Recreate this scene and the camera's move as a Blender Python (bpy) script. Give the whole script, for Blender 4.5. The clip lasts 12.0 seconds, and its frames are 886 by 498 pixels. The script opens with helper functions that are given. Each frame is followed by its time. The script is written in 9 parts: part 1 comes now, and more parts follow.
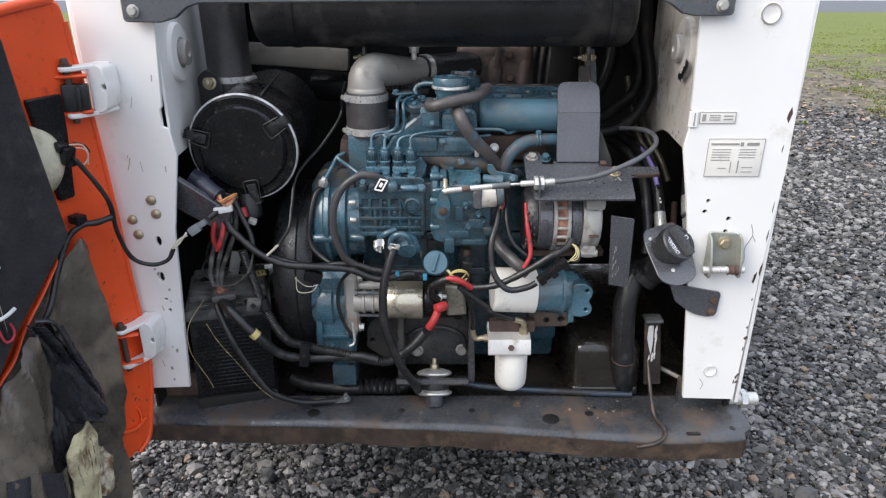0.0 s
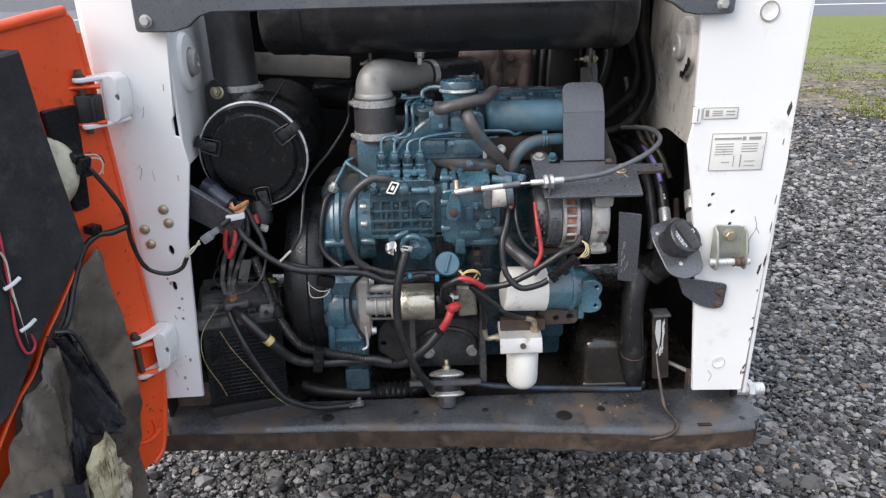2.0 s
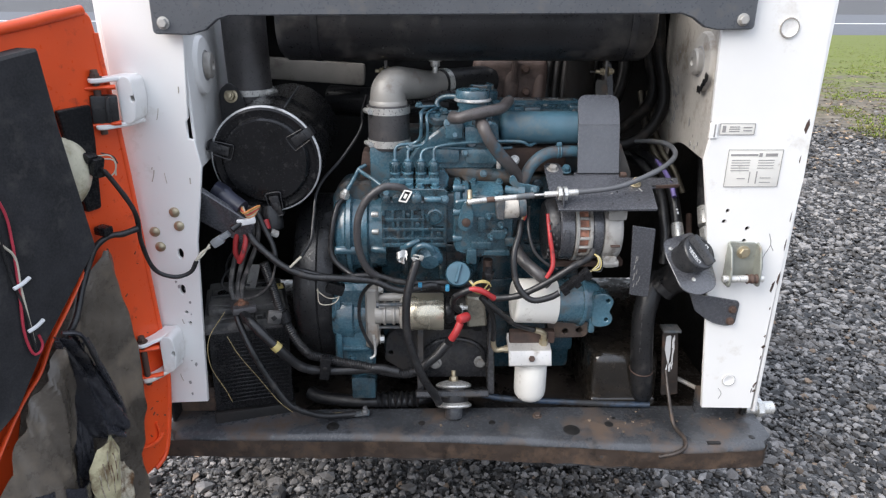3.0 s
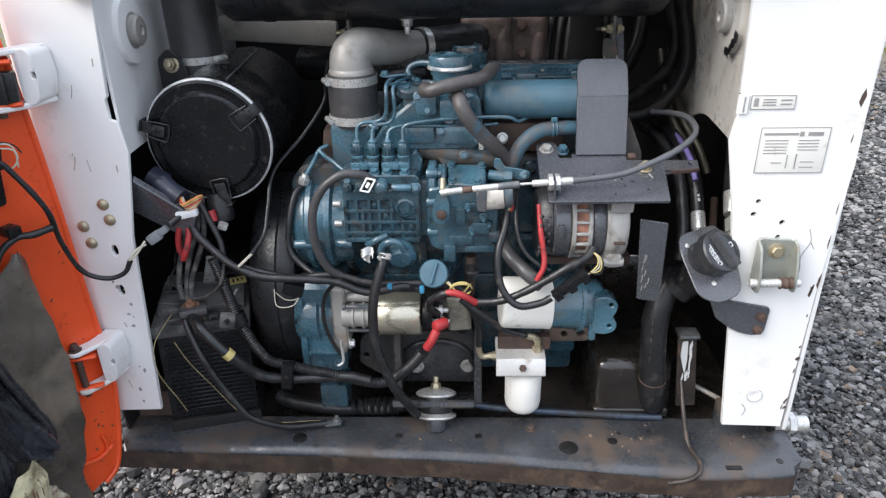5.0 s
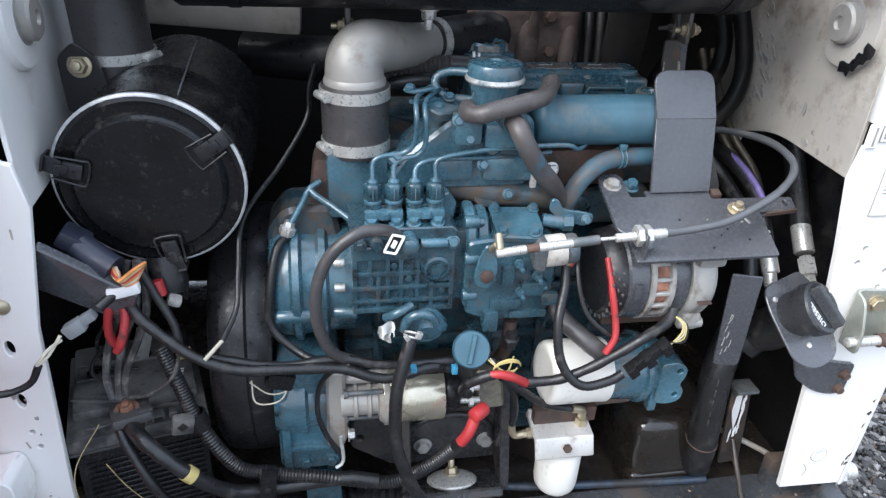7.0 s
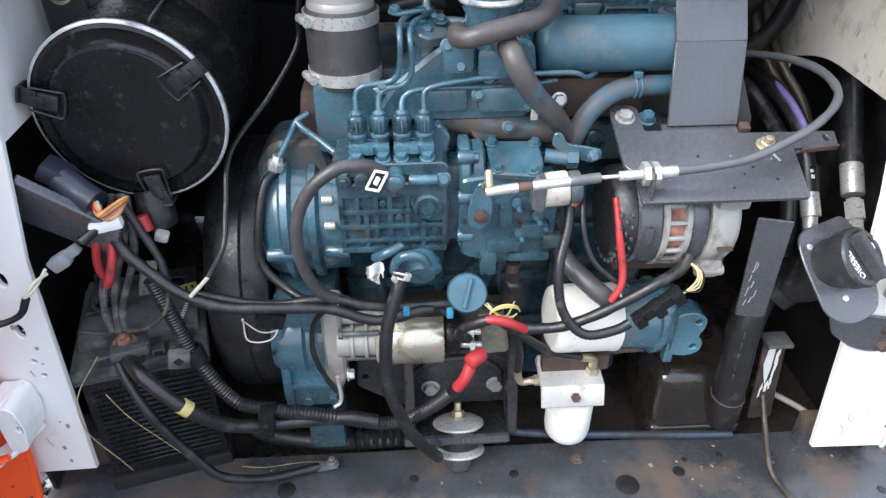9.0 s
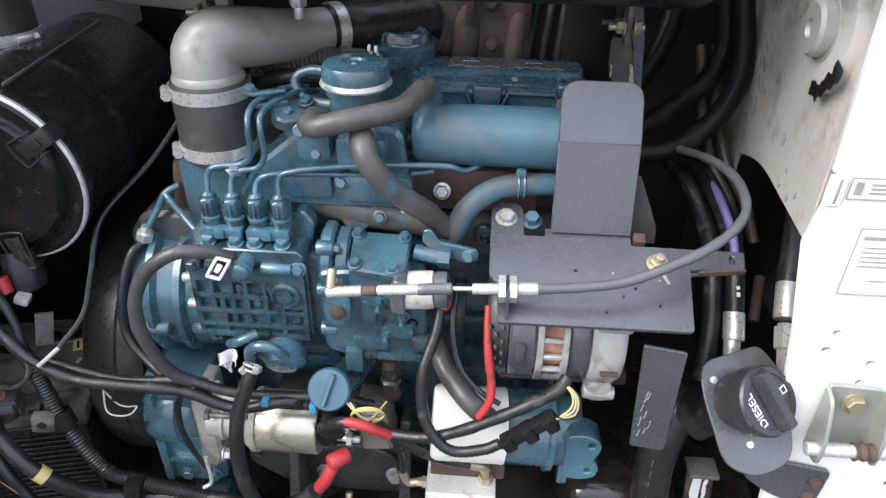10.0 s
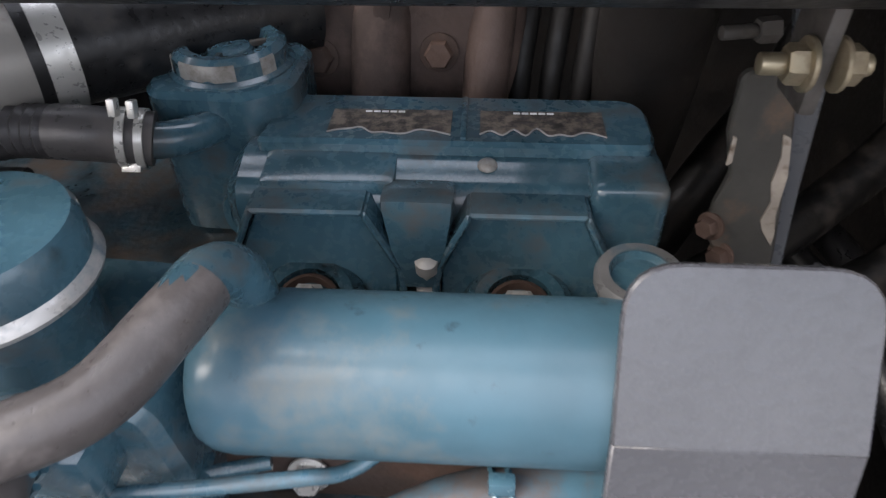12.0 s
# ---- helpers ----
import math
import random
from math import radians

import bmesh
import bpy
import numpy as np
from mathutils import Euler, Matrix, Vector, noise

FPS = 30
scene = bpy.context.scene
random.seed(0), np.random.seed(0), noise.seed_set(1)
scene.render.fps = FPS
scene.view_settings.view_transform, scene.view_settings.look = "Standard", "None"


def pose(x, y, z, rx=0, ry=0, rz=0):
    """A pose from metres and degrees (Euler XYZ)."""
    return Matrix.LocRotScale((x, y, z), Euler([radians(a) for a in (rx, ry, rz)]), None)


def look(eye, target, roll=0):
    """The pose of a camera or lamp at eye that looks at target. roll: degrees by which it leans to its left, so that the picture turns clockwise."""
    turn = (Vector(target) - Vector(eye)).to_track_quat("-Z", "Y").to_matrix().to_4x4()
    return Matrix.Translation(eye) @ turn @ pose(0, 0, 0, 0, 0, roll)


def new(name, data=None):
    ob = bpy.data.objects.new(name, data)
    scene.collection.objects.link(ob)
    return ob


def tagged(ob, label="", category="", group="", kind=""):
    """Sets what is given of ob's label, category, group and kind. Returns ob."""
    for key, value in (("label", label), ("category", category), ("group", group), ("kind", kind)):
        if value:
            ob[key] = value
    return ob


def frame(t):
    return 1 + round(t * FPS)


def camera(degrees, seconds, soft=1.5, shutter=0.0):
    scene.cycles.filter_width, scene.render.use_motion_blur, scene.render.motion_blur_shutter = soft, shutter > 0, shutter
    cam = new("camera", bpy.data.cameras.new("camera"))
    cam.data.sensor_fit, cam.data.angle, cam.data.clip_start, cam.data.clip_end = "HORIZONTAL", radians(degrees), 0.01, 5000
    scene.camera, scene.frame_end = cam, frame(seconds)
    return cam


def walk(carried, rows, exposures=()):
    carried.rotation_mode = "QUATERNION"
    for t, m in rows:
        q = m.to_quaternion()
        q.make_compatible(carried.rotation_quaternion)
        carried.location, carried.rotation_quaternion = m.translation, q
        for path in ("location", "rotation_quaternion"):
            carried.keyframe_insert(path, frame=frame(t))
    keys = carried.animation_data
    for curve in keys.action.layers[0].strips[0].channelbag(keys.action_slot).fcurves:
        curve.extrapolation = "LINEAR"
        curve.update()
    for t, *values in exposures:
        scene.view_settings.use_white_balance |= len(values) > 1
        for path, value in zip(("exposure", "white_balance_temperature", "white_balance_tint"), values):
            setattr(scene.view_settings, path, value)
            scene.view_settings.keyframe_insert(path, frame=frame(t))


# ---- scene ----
cam = camera(66.5, 12.0, soft=1.25, shutter=0.2)
METRES, EYE, TILT, LEAN, TURN = 1.6, 1.2, -23.0, 0.0, 0.0
ROWS = [
    (0.0, 0.0, 0.0, 0.0, -0.0, 0.0, 0.0),
    (0.5, -0.0012, -0.0034, -0.0049, 0.54, 0.32, 0.54),
    (1.0, -0.0077, -0.0071, -0.0097, -0.06, 0.44, 1.31),
    (1.5, -0.0213, -0.0115, -0.0103, -1.19, 1.12, 1.76),
    (2.0, -0.0342, -0.0092, -0.0119, -1.45, 0.95, 1.73),
    (2.5, -0.0442, -0.0057, -0.0113, -1.39, 0.92, 1.15),
    (3.0, -0.0455, -0.0031, -0.0107, -1.36, 1.71, 0.31),
    (5.0, 0.0245, 0.1142, 0.0419, 1.98, -2.79, 0.29),
    (5.5, 0.0161, 0.1536, 0.0719, 3.22, -3.38, -1.3),
    (6.0, -0.0438, 0.2209, 0.1022, -0.27, -5.09, -1.92),
    (6.5, -0.0946, 0.2725, 0.1188, -7.28, -4.76, 0.69),
    (7.0, -0.1103, 0.2939, 0.1182, -9.34, -6.23, 1.34),
    (7.5, -0.1173, 0.3034, 0.1097, -9.15, -8.35, 3.0),
    (9.5, 0.027, 0.3426, 0.1333, -0.61, -10.33, -1.59),
    (10.0, 0.0887, 0.3642, 0.1573, 3.65, -9.59, -2.47),
    (10.5, 0.1113, 0.4444, 0.1845, 6.47, -10.74, -3.75),
    (11.0, 0.1158, 0.5458, 0.208, 7.31, -15.64, -1.52),
    (11.5, 0.1173, 0.6049, 0.2254, 5.56, -16.5, -0.31),
    (12.0, 0.1054, 0.6578, 0.2315, 3.64, -17.22, -0.56),
]
EXPOSURES = [
    (0.0, 0.29, 6620, 10), (3.0, 0.38, 6590, 10), (5.0, 0.49, 6510, 9), (7.0, 0.70, 6200, 8), (9.5, 0.92, 6360, 9),
    (10.0, 0.82, 6430, 10), (10.5, 0.61, 6430, 11), (11.0, 0.68, 6520, 12), (11.5, 0.80, 6760, 13), (12.0, 1.08, 7000, 14),
]
# seconds, eye, the way it looks, roll: between the even steps
BETWEEN = [
    (3.2, (-0.0705, -0.0070, 1.1890), (0.0205, 0.9300, -0.3670), 0.36),
    (4.8, (0.0232, 0.1604, 1.1853), (-0.0208, 0.9108, -0.4133), -0.96),
    (7.7, (-0.1837, 0.5134, 1.1699), (0.1318, 0.8371, -0.5306), 0.93),
    (9.3, (-0.0118, 0.5589, 1.1700), (0.0289, 0.8250, -0.5650), 0.84),
]
STEPS = [(t, pose(0, 0, EYE, TILT, LEAN, TURN) @ pose(METRES * x, METRES * y, METRES * z, 90 + pitch, roll, yaw)) for t, x, y, z, yaw, pitch, roll in ROWS]
STEPS += [(t, look(eye, Vector(eye) + Vector(way), roll)) for t, eye, way, roll in BETWEEN]
walk(cam, sorted(STEPS, key=lambda step: step[0]), EXPOSURES)

# ---- light: a bright overcast sky ----
world = bpy.data.worlds.new("sky")
scene.world = world
world.use_nodes = True
wn, wl = world.node_tree.nodes, world.node_tree.links
sky = wn.new("ShaderNodeTexSky")
sky.sky_type, sky.sun_disc = "NISHITA", False
sky.sun_elevation, sky.sun_rotation = radians(42), radians(238)
sky.air_density, sky.dust_density = 1.0, 4.0
pale = wn.new("ShaderNodeMix")
pale.data_type, pale.blend_type = "RGBA", "MIX"
pale.inputs[0].default_value = 0.55
# the cloud is brightest overhead
wco, wsep, wrise, wcloud = (wn.new(k) for k in ("ShaderNodeTexCoord", "ShaderNodeSeparateXYZ", "ShaderNodeMapRange", "ShaderNodeVectorMath"))
wl.new(wco.outputs["Generated"], wsep.inputs[0])
wl.new(wsep.outputs[2], wrise.inputs[0])
wrise.inputs[3].default_value, wrise.inputs[4].default_value = 0.66, 1.45
wcloud.operation = "SCALE"
wcloud.inputs[0].default_value = (10.2, 11.2, 13.2)
wl.new(wrise.outputs[0], wcloud.inputs["Scale"])
wl.new(wcloud.outputs[0], pale.inputs[7])
wl.new(sky.outputs[0], pale.inputs[6])
wl.new(pale.outputs[2], wn["Background"].inputs[0])
wn["Background"].inputs[1].default_value = 0.14
sun = new("sun", bpy.data.lights.new("sun", "SUN"))
sun.data.energy, sun.data.angle, sun.data.color = 2.25, radians(45), (1.0, 0.985, 0.96)
sun.matrix_world = look((0, 0, 0), (0.630, 0.394, -0.669))

# ---- materials ----
def material(name, base, rough=0.5, metal=0.0, var=0.25, scale=18.0, bump=0.15, fine=220.0,
             dirt=None, dirt_amount=0.0, dirt_scale=9.0, coat=0.0, grime=0.0, grime_scale=55.0, island=0.0, random_object=0.0, spec=0.5):
    """A worn surface: cloudy tone, fine grain, stains of dirt, bump."""
    m = bpy.data.materials.new(name)
    m.use_nodes = True
    n, l = m.node_tree.nodes, m.node_tree.links
    b = n["Principled BSDF"]
    co = n.new("ShaderNodeTexCoord")
    cloud = n.new("ShaderNodeTexNoise")
    cloud.inputs["Scale"].default_value, cloud.inputs["Detail"].default_value = scale, 6
    l.new(co.outputs["Object"], cloud.inputs["Vector"])
    grain = n.new("ShaderNodeTexNoise")
    grain.inputs["Scale"].default_value, grain.inputs["Detail"].default_value = fine, 3
    l.new(co.outputs["Object"], grain.inputs["Vector"])
    tone = n.new("ShaderNodeMapRange")
    tone.inputs[1].default_value, tone.inputs[2].default_value = 0.3, 0.7
    tone.inputs[3].default_value, tone.inputs[4].default_value = 1 - var, 1 + var
    l.new(cloud.outputs[0], tone.inputs[0])
    value = tone.outputs[0]
    if island or random_object:
        if island:
            g = n.new("ShaderNodeNewGeometry")
            src = g.outputs["Random Per Island"]
        else:
            g = n.new("ShaderNodeObjectInfo")
            src = g.outputs["Random"]
        amount = island or random_object
        r = n.new("ShaderNodeMapRange")
        r.inputs[3].default_value, r.inputs[4].default_value = 1 - amount, 1 + amount * (3.0 if island > 0.7 else 1)
        curve = n.new("ShaderNodeMath")
        curve.operation, curve.inputs[1].default_value = "POWER", 2.2 if island > 0.7 else 1.0
        l.new(src, curve.inputs[0]), l.new(curve.outputs[0], r.inputs[0])
        mul = n.new("ShaderNodeMath")
        mul.operation = "MULTIPLY"
        l.new(value, mul.inputs[0]), l.new(r.outputs[0], mul.inputs[1])
        value = mul.outputs[0]
    colour = n.new("ShaderNodeVectorMath")
    colour.operation = "SCALE"
    colour.inputs[0].default_value = base
    l.new(value, colour.inputs["Scale"])
    out = colour.outputs[0]
    ro = n.new("ShaderNodeMapRange")
    ro.inputs[1].default_value, ro.inputs[2].default_value = 0.3, 0.7
    ro.inputs[3].default_value, ro.inputs[4].default_value = max(0.03, rough - 0.12), min(1, rough + 0.12)
    l.new(grain.outputs[0], ro.inputs[0])
    rough_out = ro.outputs[0]
    if dirt:
        stain = n.new("ShaderNodeTexNoise")
        stain.inputs["Scale"].default_value, stain.inputs["Detail"].default_value = dirt_scale, 9
        stain.inputs["Roughness"].default_value = 0.68
        off = n.new("ShaderNodeMapping")
        off.inputs["Location"].default_value = (3.1, 7.7, 1.9)
        l.new(co.outputs["Object"], off.inputs["Vector"]), l.new(off.outputs[0], stain.inputs["Vector"])
        k = n.new("ShaderNodeMapRange")
        k.inputs[1].default_value, k.inputs[2].default_value = 0.62 - 0.3 * dirt_amount, 0.74 - 0.22 * dirt_amount
        l.new(stain.outputs[0], k.inputs[0])
        mix = n.new("ShaderNodeMix")
        mix.data_type = "RGBA"
        mix.inputs[7].default_value = (*dirt, 1)
        l.new(k.outputs[0], mix.inputs[0]), l.new(out, mix.inputs[6])
        out = mix.outputs[2]
        mr = n.new("ShaderNodeMix")
        l.new(k.outputs[0], mr.inputs[0]), l.new(rough_out, mr.inputs[2])
        mr.inputs[3].default_value = 0.85
        rough_out = mr.outputs[0]
        if metal:
            mm = n.new("ShaderNodeMix")
            l.new(k.outputs[0], mm.inputs[0])
            mm.inputs[2].default_value, mm.inputs[3].default_value = metal, 0.0
            l.new(mm.outputs[0], b.inputs["Metallic"])
    if metal and not dirt:
        b.inputs["Metallic"].default_value = metal
    if grime:
        speck = n.new("ShaderNodeTexNoise")
        speck.inputs["Scale"].default_value, speck.inputs["Detail"].default_value = grime_scale, 7
        speck.inputs["Roughness"].default_value = 0.6
        l.new(co.outputs["Object"], speck.inputs["Vector"])
        ks = n.new("ShaderNodeMapRange")
        ks.inputs[1].default_value, ks.inputs[2].default_value = 0.66 - 0.3 * grime, 0.80 - 0.3 * grime
        ks.inputs[4].default_value = 0.85
        l.new(speck.outputs[0], ks.inputs[0])
        mg = n.new("ShaderNodeMix")
        mg.data_type = "RGBA"
        mg.inputs[7].default_value = (0.010, 0.010, 0.010, 1)
        l.new(ks.outputs[0], mg.inputs[0]), l.new(out, mg.inputs[6])
        out = mg.outputs[2]
    l.new(out, b.inputs["Base Color"])
    l.new(rough_out, b.inputs["Roughness"])
    b.inputs["Coat Weight"].default_value = coat
    b.inputs["Coat Roughness"].default_value = 0.11
    b.inputs["Specular IOR Level"].default_value = spec
    if bump:
        add = n.new("ShaderNodeMath")
        add.operation = "MULTIPLY_ADD"
        add.inputs[1].default_value = 2.0
        l.new(cloud.outputs[0], add.inputs[0]), l.new(grain.outputs[0], add.inputs[2])
        bp = n.new("ShaderNodeBump")
        bp.inputs["Strength"].default_value, bp.inputs["Distance"].default_value = bump, 0.0012
        l.new(add.outputs[0], bp.inputs["Height"])
        l.new(bp.outputs[0], b.inputs["Normal"])
    return m


DUST = (0.16, 0.14, 0.12)
RUST = (0.14, 0.06, 0.03)
OILY = (0.012, 0.011, 0.010)
M_BLUE = material("engine_blue_paint", (0.046, 0.110, 0.146), 0.26, 0, 0.45, 18, 0.12, 200, dirt=(0.080, 0.092, 0.094), dirt_amount=0.30, dirt_scale=26, coat=0.85, grime=0.12, grime_scale=38)
M_BLUE_DARK = material("grimy_engine_blue_paint", (0.025, 0.064, 0.085), 0.24, 0, 0.5, 30, 0.25, 300, dirt=(0.062, 0.058, 0.052), dirt_amount=0.30, dirt_scale=36, coat=0.85, grime=0.38, grime_scale=55)
M_BLUE_GRIMY = material("brown_caked_engine_paint", (0.028, 0.058, 0.074), 0.34, 0, 0.5, 24, 0.4, 240, dirt=(0.088, 0.066, 0.050), dirt_amount=0.62, dirt_scale=24, coat=0.3, grime=0.34, grime_scale=50)
M_BLUE_CAP = material("blue_plastic", (0.046, 0.112, 0.152), 0.42, 0, 0.15, 30, 0.1, 300, dirt=DUST, dirt_amount=0.2, dirt_scale=30)
M_WHITE = material("white_paint", (0.80, 0.79, 0.77), 0.4, 0, 0.03, 6, 0.06, 90, dirt=(0.58, 0.54, 0.48), dirt_amount=0.14, dirt_scale=7)
# Dimmer copy of the white: right-side shade put into the colour, with dust.
M_WHITE_DIM = material("dimmed_dusty_white_paint", (0.44, 0.412, 0.372), 0.6, 0, 0.14, 9, 0.1, 120, dirt=(0.26, 0.22, 0.18), dirt_amount=0.36, dirt_scale=15, grime=0.05, grime_scale=60)
M_ORANGE = material("orange_paint", (0.78, 0.085, 0.018), 0.38, 0, 0.10, 8, 0.08, 120, dirt=(0.45, 0.045, 0.012), dirt_amount=0.10, dirt_scale=30)
M_BLACK = material("black_paint", (0.018, 0.018, 0.020), 0.36, 0, 0.3, 12, 0.15, 200, dirt=(0.075, 0.070, 0.065), dirt_amount=0.30, dirt_scale=10)
M_PLASTIC = material("black_plastic", (0.012, 0.012, 0.013), 0.26, 0, 0.25, 20, 0.12, 260, dirt=(0.042, 0.040, 0.038), dirt_amount=0.08, dirt_scale=34, spec=0.24)
M_RUBBER = material("black_rubber", (0.014, 0.014, 0.015), 0.36, 0, 0.25, 25, 0.2, 260, dirt=(0.055, 0.050, 0.046), dirt_amount=0.22, dirt_scale=40)
M_HOSE = material("dark_hydraulic_rubber", (0.0065, 0.0063, 0.0062), 0.40, 0, 0.3, 25, 0.25, 260, dirt=(0.032, 0.026, 0.022), dirt_amount=0.30, dirt_scale=34, spec=0.22)
M_RUBBER_GREY = material("dusty_grey_rubber", (0.058, 0.055, 0.056), 0.36, 0, 0.25, 20, 0.2, 260, dirt=(0.11, 0.10, 0.095), dirt_amount=0.25, dirt_scale=26)
M_GREY = material("dark_grey_paint", (0.063, 0.065, 0.073), 0.26, 0, 0.2, 10, 0.14, 240, dirt=(0.080, 0.077, 0.076), dirt_amount=0.20, dirt_scale=5, spec=0.85)
M_FRAME = material("worn_black_frame_paint", (0.052, 0.055, 0.060), 0.24, 0, 0.4, 9, 0.22, 140, dirt=(0.095, 0.066, 0.048), dirt_amount=0.40, dirt_scale=9, grime=0.22, grime_scale=26)
M_FRAME_EDGE = material("rusty_frame_edge", (0.100, 0.074, 0.060), 0.40, 0, 0.35, 22, 0.5, 120, dirt=(0.20, 0.135, 0.095), dirt_amount=0.46, dirt_scale=30, grime=0.16, grime_scale=60)
M_RUST = material("rusty_steel", (0.075, 0.045, 0.034), 0.75, 0, 0.4, 26, 0.5, 240, dirt=(0.05, 0.035, 0.03), dirt_amount=0.4, dirt_scale=20)
M_ALU = material("cast_aluminium", (0.38, 0.36, 0.33), 0.40, 0.25, 0.14, 12, 0.06, 420, dirt=(0.23, 0.19, 0.155), dirt_amount=0.40, dirt_scale=14)
M_STEEL = material("bright_steel", (0.60, 0.59, 0.56), 0.34, 0.55, 0.15, 40, 0.04, 300)
M_BRASS = material("yellow_zinc_steel", (0.42, 0.36, 0.25), 0.42, 0.7, 0.15, 40, 0.1, 300, dirt=(0.2, 0.15, 0.1), dirt_amount=0.2, dirt_scale=30)
M_STARTER = material("starter_zinc", (0.60, 0.55, 0.43), 0.24, 0.75, 0.10, 14, 0.02, 12)
M_FILTER = material("white_filter_can", (0.74, 0.72, 0.67), 0.4, 0, 0.05, 12, 0.06, 200, dirt=(0.35, 0.31, 0.26), dirt_amount=0.14, dirt_scale=20)
M_RED = material("red_rubber", (0.38, 0.030, 0.032), 0.45, 0, 0.15, 30, 0.1, 260, dirt=(0.12, 0.03, 0.03), dirt_amount=0.1, dirt_scale=40)
M_CABLE = material("grey_cable_sheath", (0.092, 0.095, 0.102), 0.42, 0, 0.15, 30, 0.08, 260, dirt=DUST, dirt_amount=0.1, dirt_scale=30)
M_WIRE_WHITE = material("pale_wire", (0.50, 0.46, 0.37), 0.5, 0, 0.2, 60, 0.05)
M_WIRE_ORANGE = material("orange_wire", (0.62, 0.24, 0.07), 0.5, 0, 0.2, 60, 0.05)
M_WIRE_YELLOW = material("yellow_wire", (0.52, 0.42, 0.16), 0.5, 0, 0.2, 60, 0.05)
M_WIRE_RED = material("red_wire", (0.45, 0.035, 0.06), 0.5, 0, 0.2, 60, 0.05)
M_PURPLE = material("purple_hose_stripe", (0.16, 0.125, 0.32), 0.5, 0, 0.2, 60, 0.1)
M_LAMP = material("yellowed_lamp_lens", (0.58, 0.55, 0.42), 0.35, 0, 0.2, 20, 0.1, 200, dirt=(0.3, 0.26, 0.16), dirt_amount=0.3, dirt_scale=12)
M_FOAM = material("dark_insulation_foam", (0.020, 0.020, 0.022), 0.9, 0, 0.3, 30, 0.6, 300, dirt=(0.05, 0.047, 0.045), dirt_amount=0.3, dirt_scale=18)
M_SHEET = material("dusty_torn_lining", (0.100, 0.085, 0.069), 0.28, 0, 0.5, 9, 0.45, 70, dirt=(0.19, 0.152, 0.112), dirt_amount=0.42, dirt_scale=9, grime=0.12, grime_scale=20)
M_SHEET_BLACK = material("black_torn_lining", (0.030, 0.031, 0.037), 0.27, 0, 0.35, 9, 0.3, 160, dirt=(0.06, 0.055, 0.05), dirt_amount=0.3, dirt_scale=8)
M_PAPER = material("yellowed_fibre", (0.50, 0.45, 0.28), 0.9, 0, 0.3, 40, 0.5, 300, dirt=(0.16, 0.10, 0.05), dirt_amount=0.35, dirt_scale=20)
M_SCRAP = material("stained_fibre", (0.52, 0.47, 0.36), 0.9, 0, 0.3, 40, 0.6, 300, dirt=(0.12, 0.06, 0.025), dirt_amount=0.62, dirt_scale=55)
# Near-black: the deep bay's shade is put into this colour, besides grime.
M_DARK = material("grimy_steel_in_bay_shade", (0.010, 0.0094, 0.0092), 0.55, 0, 0.4, 10, 0.3, 140, dirt=(0.018, 0.014, 0.012), dirt_amount=0.4, dirt_scale=7)
M_ALT = material("dirty_cast_aluminium", (0.36, 0.35, 0.33), 0.42, 0.2, 0.2, 30, 0.12, 420, dirt=(0.13, 0.11, 0.09), dirt_amount=0.35, dirt_scale=34)
# Dust, and the sky's reflection on the lid, both put into the grey.
M_BATT = material("dusty_sky_greyed_battery_plastic", (0.034, 0.034, 0.035), 0.42, 0, 0.4, 20, 0.15, 260, dirt=(0.150, 0.142, 0.133), dirt_amount=0.72, dirt_scale=17, grime=0.20, grime_scale=40)
M_BAR = material("blue_grey_paint", (0.082, 0.088, 0.098), 0.34, 0, 0.15, 8, 0.08, 200, dirt=(0.12, 0.115, 0.11), dirt_amount=0.15, dirt_scale=22)
M_FLOOR = material("oily_bay_floor", (0.034, 0.028, 0.024), 0.20, 0, 0.5, 8, 0.3, 140, dirt=(0.045, 0.033, 0.024), dirt_amount=0.4, dirt_scale=10)
M_INK = material("label_ink", (0.30, 0.29, 0.28), 0.6, 0, 0.1, 40, 0)
M_PRINT = material("white_print", (0.70, 0.70, 0.70), 0.6, 0, 0.1, 40, 0)
M_STONE = material("crushed_stone", (0.083, 0.078, 0.074), 0.50, 0, 0.3, 60, 0.5, 350, dirt=(0.075, 0.066, 0.058), dirt_amount=0.2, dirt_scale=3, island=0.85)
M_STONE_BROWN = material("brown_stone", (0.17, 0.125, 0.09), 0.8, 0, 0.25, 60, 0.4, 350, island=0.5)


# ---- building tools ----
def thing(name, label, category, at=(0, 0, 0), group="", kind=""):
    ob = new(name)
    ob.location = at
    ob.empty_display_size = 0.05
    return tagged(ob, label, category, group, kind)


def mesh_of(bm, name, smooth=40):
    me = bpy.data.meshes.new(name)
    bmesh.ops.recalc_face_normals(bm, faces=bm.faces)
    for f in bm.faces:
        f.smooth = True
    for e in bm.edges:
        if len(e.link_faces) == 2 and e.calc_face_angle(0) > radians(smooth):
            e.smooth = False
    bm.to_mesh(me)
    bm.free()
    return me


def part(name, bm, mat, parent, label=""):
    ob = new(name, mesh_of(bm, name))
    ob.data.materials.append(mat)
    if parent is not None:
        ob.parent = parent
        if parent.type == "EMPTY":
            ob.matrix_parent_inverse = Matrix.Translation(-parent.location)
    return tagged(ob, label) if label else ob


def whole(name, bm, mat, label, category, group="", kind=""):
    return tagged(part(name, bm, mat, None), label, category, group, kind)


